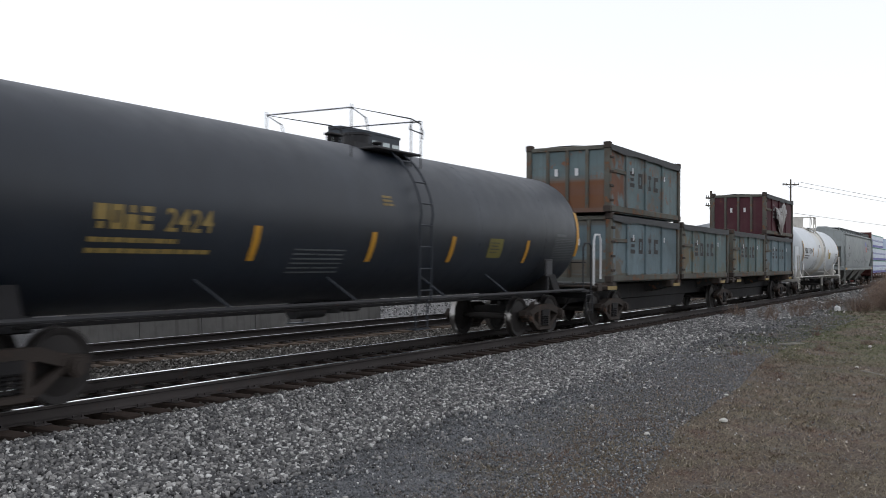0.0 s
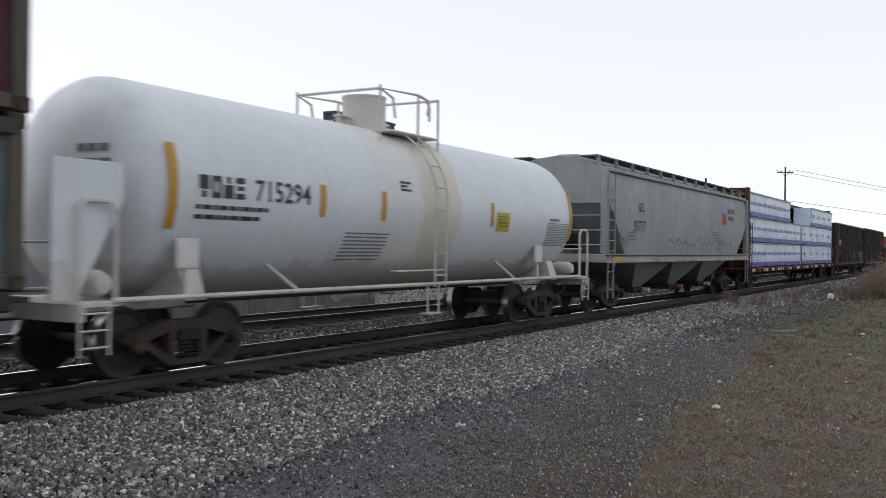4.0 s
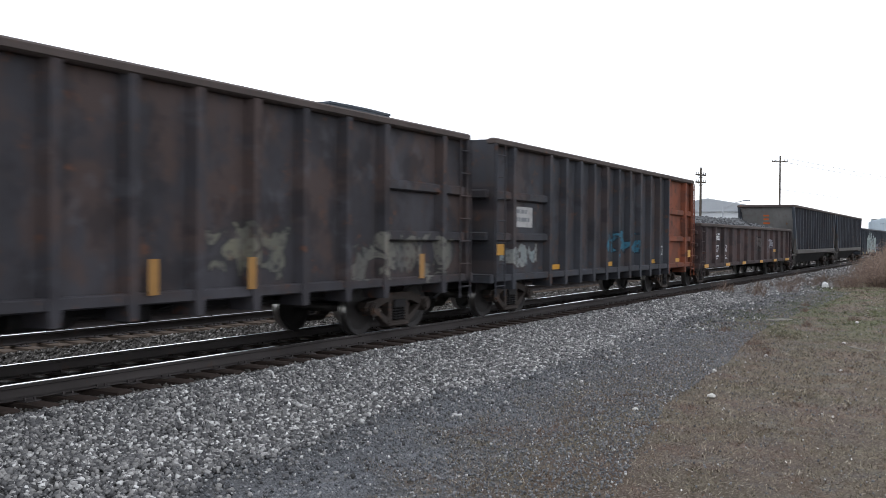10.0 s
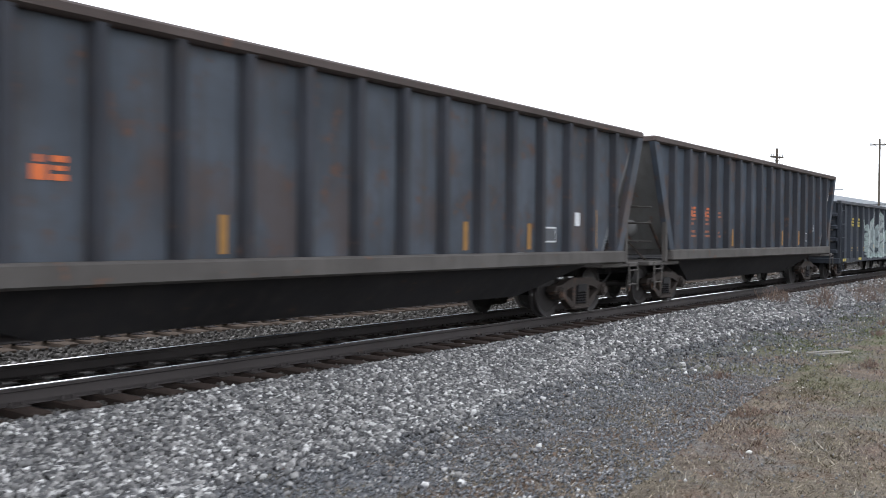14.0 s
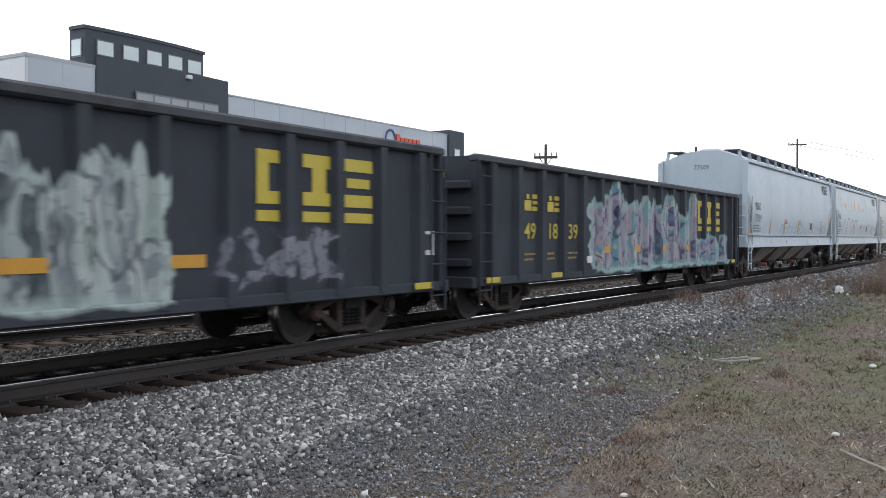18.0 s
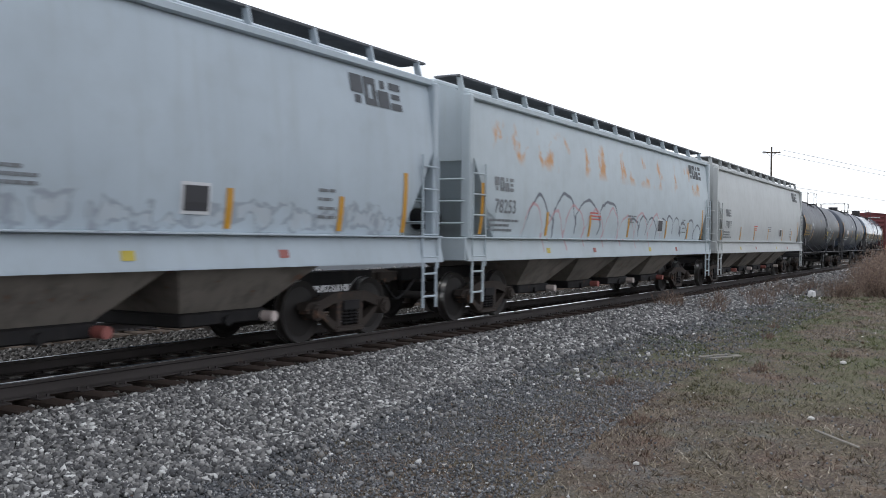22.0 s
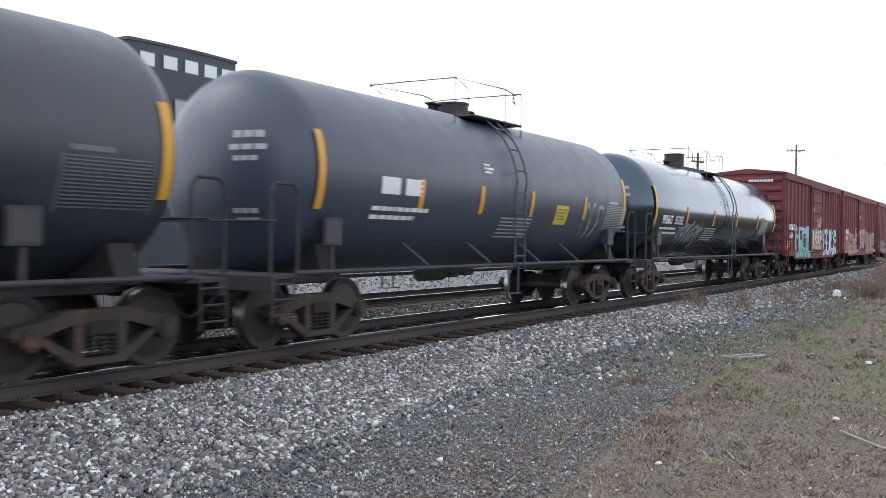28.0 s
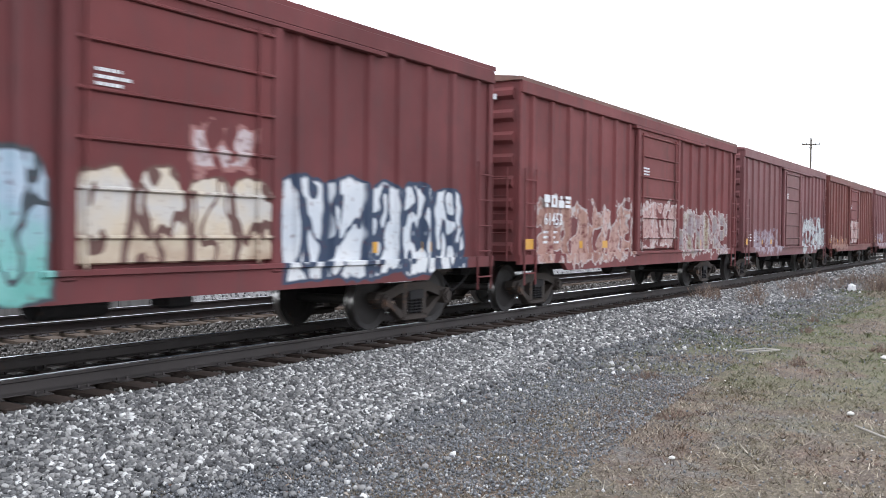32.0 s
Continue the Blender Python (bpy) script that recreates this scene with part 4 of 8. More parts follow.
    for dx in (-.75, -.55, .75):
        v = Shape()
        v.cyl((dome + dx, .05, zt - .1), (dome + dx, .05, zt + .17), .06, 10)
        v.box(dome + dx - .09, dome + dx + .09, -.05, .13, zt + .14, zt + .2, .02)
        part("valve", v, DARK_STEEL if not white else frame, car)
    # side ladder over the shell
    for side in (-1, 1):
        lx = lad
        zs = [1.02 + (zt - .12 - 1.02) * i / 14 for i in range(15)]
        off = lambda z: side * (math.sqrt(max(.0, (R + .14) ** 2 - (z - zc) ** 2)) if z > zc else R + .10)
        tint = frame if white else shell
        bent = lambda u: Shape().tube([(lx + u, off(z), z) for z in zs], .02, 6)
        climb = part("side_ladder", bent(-.2), tint, car)
        part("stile", bent(.2), tint, climb)
        for z in zs[1:-1:2]:
            part("rung", Shape().cyl((lx - .2, off(z), z), (lx + .2, off(z), z), .016, 6), tint, climb)
        part("foot_step", Shape().box(lx - .25, lx + .25, min(side * 1.3, side * 1.5), max(side * 1.3, side * 1.5), .5, .52), tint, climb)
        for u in (-.2, .2):
            part("step_hanger", Shape().cyl((lx + u, side * 1.46, .5), (lx + u, side * 1.46, 1.06), .018, 6), tint, climb)
    up = .42 if white else 0
    rise = up + lift
    for u in stripes:
        patch(car, u - .07, u + .07, zc - .72 + rise, zc - .22 + rise, stripe, surf, steps=6)
    if head_stripe:
        for k in (-1, 1):
            patch(car, k * (e - .62) - .075, k * (e - .62) + .075, zc - .55, zc + .55, stripe, surf, steps=10)
    mz = zc + mark_z
    if number:
        block_letters(car, initials, mark_x, mz, .23 * initials, text * .7, ink, surf)
        lettering(car, number, mark_x + .23 * initials + .16, mz, text, ink, surf)
        bars(car, mark_x - .05, mz - .36, 2.0, .26, 2, ink, surf, seed, fill=.45)
    else:
        patch(car, mark_x, mark_x + .5, mz, mz + .26, ink, surf, "number_board")
        patch(car, mark_x + .65, mark_x + 1.15, mz, mz + .26, ink, surf, "number_board")
        bars(car, mark_x - .15, mz - .45, 1.7, .26, 2, ink, surf, seed, fill=.5)
    if panel:
        fine_lines(car, e - panel_at, zc - .70, 1.15, .56, 14, fine_ink, surf, fill=.36)
        for x in (e - panel_at - .04, e - panel_at + 1.17):
            patch(car, x, x + .025, zc - .72, zc - .13, fine_ink, surf, "panel_border")
        fine_lines(car, bars_at, zc - (.95 if not white else 1.02), 1.3, .42 if not white else .5, 6 if not white else 8, fine_ink, surf, "data_panel", .35)
        patch(car, e - panel_at + .05, e - panel_at + .6, zc - .09, zc - .03, fine_ink, surf, "panel_heading")
    # small writing on the dished heads
    head_x = lambda r: next((a + (b - a) * (r - p) / (q - p) for (a, p), (b, q) in zip(prof, prof[1:]) if p <= r <= q), -e + .1)
    for k in (-1, 1):
        for z0, z1, y0, y1 in ((.42, .52, -.85, -.35), (.25, .33, -.9, -.3), (.10, .17, -.78, -.38), (-.62, -.55, -.75, -.35), (-.74, -.68, -.75, -.4)):
            s = Shape()
            for i in range(3):
                ya, yb = y0 + (y1 - y0) * i / 3, y0 + (y1 - y0) * (i + .85) / 3
                s.add([(k * -(head_x(math.hypot(y, z)) - .012), y, zc + z) for y, z in ((ya, z0), (yb, z0), (yb, z1), (ya, z1))], [(0, 1, 2, 3)])
            part("head_writing", s, fine_ink, car)
    bars(car, lad - 1.2, zc + .22, .36, .2, 3, ink, surf, seed + 8, fill=.6)
    if yellow_label is not None:
        zl = zc + up * .55
        patch(car, yellow_label, yellow_label + .62, zl - .62, zl - .22, FADED_LABEL if faded else LABEL_YELLOW, surf, "warning_label", 4)
        bars(car, yellow_label + .06, zl - .56, .5, .26, 4, BLACK_INK, lambda z: surf(z) - .006, seed + 9, fill=.3)
    for k in (-1, 1):
        s = Shape()
        px = e - holder_at if k > 0 else -e + .95
        s.box(px - .2, px + .2, -1.44, -1.40, 1.42, 1.82, .01)
        holder = part("placard_holder", s, frame, car)
        part("placard", Shape().box(px - .16, px + .16, -1.448, -1.44, 1.46, 1.78), BLACK_INK if not white else WHITE_INK, holder)
        part("holder_bracket", Shape().box(px - .03, px + .03, -1.42, -1.36, 1.04, 1.44), frame, car)
    return car


# ---- waste containers on a two-unit spine car ----
def side_at(y):
    return lambda z: y


def container(parent_label, material, at, L=6.75, H=1.88, W=1.27, word=True, cloth=False, tarp=None, group="waste containers"):
    c = thing("waste_container", parent_label, "container", group, at=at)
    CARS.append((c, at.translation.x))
    body = Shape()
    body.box(-L / 2, L / 2, -W + .06, W - .06, 0, .12)
    part("floor_pan", body, material, c)
    for y in (-1, 1):
        part("side_wall", Shape().box(-L / 2 + .05, L / 2 - .05, min(y * (W - .06), y * (W - .1)), max(y * (W - .06), y * (W - .1)), .1, H - .06), material, c)
    for x in (-1, 1):
        part("end_wall", Shape().box(min(x * (L / 2 - .05), x * (L / 2 - .09)), max(x * (L / 2 - .05), x * (L / 2 - .09)), -W + .07, W - .07, .1, H - .06), material, c)
    for x in (-1, 1):
        for y in (-1, 1):
            s = Shape()
            s.box(min(x * L / 2, x * (L / 2 - .2)), max(x * L / 2, x * (L / 2 - .2)), min(y * W, y * (W - .16)), max(y * W, y * (W - .16)), 0, H, .015)
            part("corner_post", s, CONTAINER_POST, c)
            for z in (-.0, H - .11):
                f = Shape().box(min(x * (L / 2 + .02), x * (L / 2 - .2)), max(x * (L / 2 + .02), x * (L / 2 - .2)), min(y * (W + .015), y * (W - .18)), max(y * (W + .015), y * (W - .18)), z, z + .19, .02)
                part("corner_casting", f, RUST_STEEL, c)
    for y in (-1, 1):
        s = Shape()
        s.box(-L / 2 + .2, L / 2 - .2, min(y * W, y * (W - .12)), max(y * W, y * (W - .12)), .02, .2, .02)
        s.box(-L / 2 + .2, L / 2 - .2, min(y * (W + .01), y * (W - .12)), max(y * (W + .01), y * (W - .12)), H - .13, H - .01, .02)
        part("side_rail", s, CONTAINER_POST, c)
        for u in (.22, .475, .72):
            x = -L / 2 + L * u
            part("side_post", Shape().box(x - .07, x + .07, min(y * W, y * (W - .09)), max(y * W, y * (W - .09)), .18, H - .12, .02), material, c)
        part("door_rail", Shape().box(-L / 2 + .2, -L / 2 + .21 * L, min(y * (W - .01), y * (W - .07)), max(y * (W - .01), y * (W - .07)), H * .60, H * .66, .01), CONTAINER_POST, c)
    for x in (-1, 1):
        for i in (-1, 0, 1):
            part("end_post", Shape().box(min(x * (L / 2), x * (L / 2 - .1)), max(x * (L / 2), x * (L / 2 - .1)), i * .6 - .05, i * .6 + .05, .1, H - .1, .015), CONTAINER_POST, c)
        part("end_rail", Shape().box(min(x * L / 2, x * (L / 2 - .1)), max(x * L / 2, x * (L / 2 - .1)), -W + .16, W - .16, H - .14, H - .01, .02), CONTAINER_POST, c)
    rng = random.Random(int(at.translation.x * 10) + (3 if word else 9))
    top = Shape()
    nx, ny = 16, 7
    hump = [[(-L / 2 + .06 + (L - .12) * i / nx, -W + .05 + (2 * W - .1) * j / ny, H - .07 + .07 * math.sin(math.pi * j / ny) + .04 * rng.random()) for j in range(ny + 1)] for i in range(nx + 1)]
    top.v = [p for r in hump for p in r]
    top.f = [(i * (ny + 1) + j, (i + 1) * (ny + 1) + j, (i + 1) * (ny + 1) + j + 1, i * (ny + 1) + j + 1) for i in range(nx) for j in range(ny)]
    part("tarp", top, tarp, c, "dark sheet over the load")
    for y in (-1, 1):
        edge = Shape()
        pts = [(-L / 2 + .1 + (L - .2) * i / 14, y * (W + .022), H - .15 - .06 * rng.random()) for i in range(15)]
        for a, b in zip(pts, pts[1:]):
            edge.add([(a[0], a[1], H + .01), (b[0], b[1], H + .01), (b[0], b[1] + y * .01, b[2]), (a[0], a[1] + y * .01, a[2])], [(0, 1, 2, 3)])
        part("tarp_hem", edge, tarp, c)
    for form, u, w in ((0, .272, .40), (2, .382, .38), (4, .522, .26), (5, .602, .42)):
        block_letters(c, 1, -L / 2 + u * L, H * .44, w, .46, CONTAINER_INK if word else PALE_INK, side_at(-W + .062), gap=0, first=form)
    for u, z, w, q in ((.275, .64, .085, .17), (.725, .64, .08, .16), (.10, .36, .24, .17)):
        patch(c, -L / 2 + u * L, -L / 2 + u * L + w, z * H, z * H + q, WHITE_INK, side_at(-W - .006 if u != .10 else -W + .088), "paper_label")
    for i in (0, 1):
        part("end_label", Shape().box(-L / 2 - .012, -L / 2 - .004, -.35 + .62 * i, -.25 + .62 * i, H * .55, H * .66), WHITE_INK, c)
    for z in (.3, .7, 1.1, 1.5):
        part("hinge", Shape().box(-L / 2 + .02, -L / 2 + .3, -W - .03, -W + .01, z, z + .07, .01), RUST_STEEL, c)
    if cloth:
        s = Shape()
        n = 28
        for j in range(n + 1):
            for i in range(n + 1):
                u, v = i / n, j / n
                left = -.95 + .9 * v ** .7 + .18 * noise.noise((v * 5, 1, 2)) + .08 * noise.noise((v * 13, 3, 2))
                right = 1.2 - .25 * v + .16 * noise.noise((v * 4, 5, 2)) + .08 * noise.noise((v * 12, 7, 2))
                x = left + (right - left) * u
                high = 1.05 + .18 * noise.noise((u * 4, 8, 1)) + .22 * u - .25 * math.sin(math.pi * u)
                low = .55 - .75 * math.sin(2.4 * u + .25) + .12 * noise.noise((u * 9, 9, 1))
                fold = .07 * noise.noise((x * 3.0 - v, v * 1.2, 4)) + .04 * noise.noise((x * 8 - 2 * v, v * 1.5, 6)) + .08 * math.sin(math.pi * v)
                s.v.append((1.45 * x - .95, -W - .075 - fold, high + .42 + 1.15 * (low - high) * v))
        rim = lambda i, j: min(i, j, n - i, n - j) / n
        s.f = [(j * (n + 1) + i, j * (n + 1) + i + 1, (j + 1) * (n + 1) + i + 1, (j + 1) * (n + 1) + i) for j in range(n) for i in range(n)
               if noise.noise((i * .33, j * .3, 5)) + .5 * noise.noise((i * .9, j * .8, 2)) < .34 + 1.6 * rim(i, j)]
        part("torn_sheet", s, plain("dirty_plastic_sheet", (.22, .205, .195), .45, vary=.3, scale=4, bump=.3), c, "torn pale plastic sheet hanging loose")
    return c


def spine_unit(label, x0, x1, trucks, paint_mat):
    car, h = rail_car("container_flat_car", label, "flat car", "freight train", x0, x1)
    s = Shape()
    s.box(-h + .25, h - .25, -.42, .42, .62, 1.12, .03)
    part("center_sill", s, DARK_STEEL, car)
    d = Shape()
    d.prism([(-h + 2.6, .98), (-h + 3.6, .24), (h - 3.6, .24), (h - 2.6, .98)], "y", -.36, .36)
    part("fish_belly", d, DARK_STEEL, car)
    for x in (-h + .5, -h + 1.6, -.35, .35, h - 1.6, h - .5):
        part("cross_bearer", Shape().prism([(-1.3, 1.02), (-.4, .8), (.4, .8), (1.3, 1.02), (1.3, 1.17), (-1.3, 1.17)], "x", x - .12, x + .12), paint_mat, car)
        part("container_pedestal", Shape().box(x - .16, x + .16, -1.33, -1.0, .98, 1.2, .02), RUST_STEEL, car)
    for k in (-1, 1):
        part("end_platform", Shape().box(min(k * (h - .1), k * (h - 1.1)), max(k * (h - .1), k * (h - 1.1)), -1.3, 1.3, 1.08, 1.14, .01), RUST_STEEL, car)
    for x in trucks:
        truck(car, x)
    coupler(car, -h, -1)
    coupler(car, h, 1)
    if len(trucks) == 1:
        grab(car, [(-h + .35, -1.2, 1.1), (-h + .35, -1.2, 2.35), (-h + .45, -1.2, 2.5), (-h + .75, -1.2, 2.5), (-h + .85, -1.2, 2.35), (-h + .85, -1.2, 1.3)], WHITE_INK, .03, "handrail")
    for x in (-h + 1.4, h - 1.3, 0):
        part("reflective_stripe", Shape().box(x - .35, x + .35, -1.345, -1.33, 1.0, 1.1), DIM_YELLOW, car)
    return car, h


# ---- covered hopper ----
def hopper_car(label, x0, x1, shell, frame, ink=GREY_INK, eave=4.16, sill=(1.17, 1.60), bays=4, number="", roof_rail=None, stripe=YELLOW, big=True, seed=1):
    car, h = rail_car("covered_hopper", label, "hopper car", "freight train", x0, x1)
    z0, z1 = sill
    e = h - .55
    run = 1.1 if big else 1.75
    prof = [(1.50, z1 - .02), (1.56, z1 + .35), (1.585, z1 + .85), (1.57, z1 + 1.35), (1.53, z1 + 1.85), (1.47, eave - .15), (1.42, eave)]

    def surf(z):
        for (a, p), (b, q) in zip(prof, prof[1:]):
            if p <= z <= q:
                return -(a + (b - a) * (z - p) / (q - p))
        return -1.52

    s = Shape()
    # slope sheets rise towards the ends, so the body shortens downwards
    ring = lambda x: [(x, y, z) for y, z in [(-a, b) for a, b in prof] + [(-1.1, eave + .20), (-.6, eave + .36), (0, eave + .42), (.6, eave + .36), (1.1, eave + .20)] + [(a, b) for a, b in reversed(prof)]]
    s.loft([ring(-e + run), ring(-e + 2.6), ring(0), ring(e - 2.6), ring(e - run)], caps=False)
    for k in (-1, 1):
        rows = []
        for x, cut in ((e - run, 0.0), (e - .16 - (run - .16) * .65, .33), (e - .16 - (run - .16) * .34, .64), (e - .16, .96)):
            low = z1 + cut * 1.5
            pts = [(max(low, z), a) for a, z in prof]
            rows.append([(k * x, -a, z) for z, a in pts] + [(k * x, y, z) for y, z in ((-1.1, eave + .20), (-.6, eave + .36), (0, eave + .42), (.6, eave + .36), (1.1, eave + .20))] + [(k * x, a, z) for z, a in reversed(pts)])
        if k < 0:
            rows = [r[::-1] for r in rows]
        s.loft(rows, caps=False)
        last = rows[-1]
        s.add(last, [tuple(range(len(last))) if k > 0 else tuple(range(len(last)))])
    part("body", s, shell, car)
    roof = Shape()
    roof.box(-e + .1, e - .1, -1.52, -1.42, eave - .03, eave + .09, .02)
    roof.box(-e + .1, e - .1, 1.42, 1.52, eave - .03, eave + .09, .02)
    part("eave_rail", roof, shell, car)
    for y in (-1, 1):
        part("side_sill", Shape().prism([(y * 1.63, z0), (y * 1.63, z0 + .05), (y * 1.54, z1), (y * 1.42, z1), (y * 1.42, z0 + .05)][::y], "x", -e - .1, e + .1), shell, car)
    part("sill_flange", Shape().box(-e - .05, e + .05, -1.665, -1.5, z1 - .02, z1 + .012, .008), shell, car)
    for k in (-1, 1):
        xe = k * e
        part("end_sill", Shape().box(min(xe, xe + k * .12), max(xe, xe + k * .12), -1.58, 1.58, z0, z1, .02), shell, car)
        for y in (-1, 1):
            part("corner_post", Shape().box(min(xe, xe - k * .16), max(xe, xe - k * .16), min(y * 1.58, y * 1.40), max(y * 1.58, y * 1.40), z1, eave + .03, .02), shell, car)
        part("end_plate", Shape().box(min(xe - k * .14, xe - k * .18), max(xe - k * .14, xe - k * .18), -1.47, 1.47, z1 + 1.4, eave + .10), shell, car)
        part("end_brace", Shape().box(min(xe - k * .1, xe - k * 1.2), max(xe - k * .1, xe - k * 1.2), -.12, .12, z1, z1 + 1.1, .02), shell, car)
        part("slope_sheet", Shape().add([(xe - k * .16, -1.42, z1 + 1.45), (xe - k * run, -1.42, z1), (xe - k * run, 1.42, z1), (xe - k * .16, 1.42, z1 + 1.45)], [(0, 1, 2, 3) if k > 0 else (3, 2, 1, 0)]), shell, car)
        truck(car, k * (h - 2.35))
        coupler(car, k * h, k)
        ladder(car, "end_ladder", xe - k * .32, -1.62, z0 - .1, eave - .1 if not big else z1 + 1.35, shell, .5, 5 if big else 9)
        ladder(car, "step", xe - k * .30, -1.60, .42, z0, shell, .42, 2, stile=.025)
        for z in (z1 + .25, z1 + .65, z1 + 1.05):
            grab(car, [(xe + k * .05, -1.5, z), (xe + k * .05, 1.5, z)], shell, .018)
        s = Shape()
        s.cyl((xe - k * .5, -.6, z1 + .35), (xe - k * .5, .5, z1 + .35), .2, 12)
        part("air_reservoir", s, frame, car)
    # running boards on the roof
    for y in (-1, 1):
        part("running_board", Shape().box(-e + .1, e + .05, min(y * .75, y * 1.27), max(y * .75, y * 1.27), eave + .38, eave + .415), roof_rail, car)
        for i in range(13):
            x = -e + .2 + (2 * e - .4) * i / 12
            part("board_bracket", Shape().prism([(y * 1.36, eave + .08), (y * 1.28, eave + .40), (y * 1.18, eave + .40), (y * 1.24, eave + .06)][::y], "x", x - .022, x + .022), shell, car)
    part("roof_hatch", Shape().box(-e + .9, e - .9, -.36, .36, eave + .36, eave + .54, .05), shell, car)
    # discharge bays below the sill
    span = 2 * (h - 3.5)
    for i in range(bays):
        a, b = -span / 2 + span * i / bays + .06, -span / 2 + span * (i + 1) / bays - .06
        m = (a + b) / 2
        wide = .27 * (b - a) if big else .42
        s = Shape()
        s.loft([[(a, -1.42, z0 + .02), (b, -1.42, z0 + .02), (b, 1.42, z0 + .02), (a, 1.42, z0 + .02)], [(m - wide, -.8, .56), (m + wide, -.8, .56), (m + wide, .8, .56), (m - wide, .8, .56)]])
        part("hopper_bay", s, HOPPER_UNDER if big else shell, car)
        g = Shape()
        g.box(m - wide - .08, m + wide + .08, -.9, .9, .40, .58, .02)
        g.cyl((m, -.95, .45), (m, .95, .45), .07, 8)
        part("outlet_gate", g, frame, car)
        part("gate_cap", Shape().cyl((m + wide, -1.10, .47), (m + wide, -.9, .47), .075, 12), RED_CAP if (i + seed) % 2 else PALE_CAP, car)
    part("center_sill", Shape().box(-h + .5, h - .5, -.2, .2, .78, 1.0), frame, car)
    # marks
    if big:
        for i, x in enumerate((-8.0, -5.0, -2.5, .25, 3.6, 5.9, 7.6)):
            tall = .95 if i in (0, 6) else .5
            patch(car, x - .06, x + .06, z1 + .06, z1 + .06 + tall, stripe, surf, steps=4)
        block_letters(car, 4, -7.5, z1 + .90, .85, .26, ink, surf)
        lettering(car, number, -7.5, z1 + .48, .38, ink, surf)
        bars(car, -7.7, z1 + .08, 1.3, .28, 3, ink, surf, seed, fill=.5)
        block_letters(car, 4, 6.65, eave - .58, 1.4, .42, DARK_INK, surf, gap=.12, slant=-.12)
        bars(car, -.30 * e, z1 + .42, .8, .22, 3, RED_INK, surf, seed + 2, fill=.5)
        bars(car, .02 * e, z1 + .4, .8, .24, 3, ink, surf, seed + 3, fill=.5)
        bars(car, .62 * e, z1 + .15, .45, .5, 4, ink, surf, seed + 5, fill=.35)
        patch(car, .33 * e - .06, .33 * e + .42, z1 + .22, z1 + .60, WHITE_INK, surf, "stencil_panel")
        patch(car, .33 * e - .02, .33 * e + .38, z1 + .26, z1 + .56, BLACK_INK, lambda z: surf(z) - .008, "stencil_field")
        for u in (-.60, -.28, .22, .52):
            patch(car, u * e, u * e + .19, z0 + .12, z0 + .23, RED_CAP if u in (-.28, .52) else LABEL_YELLOW, lambda z: -1.63 + .09 * (z - z0 - .05) / (z1 - z0 - .05), "sill_label")
        lettering(car, number, -.32, eave - .25, .22, ink, -e + .13, name="end_number", end=True) if number else None
    return car, surf, e, z1, h


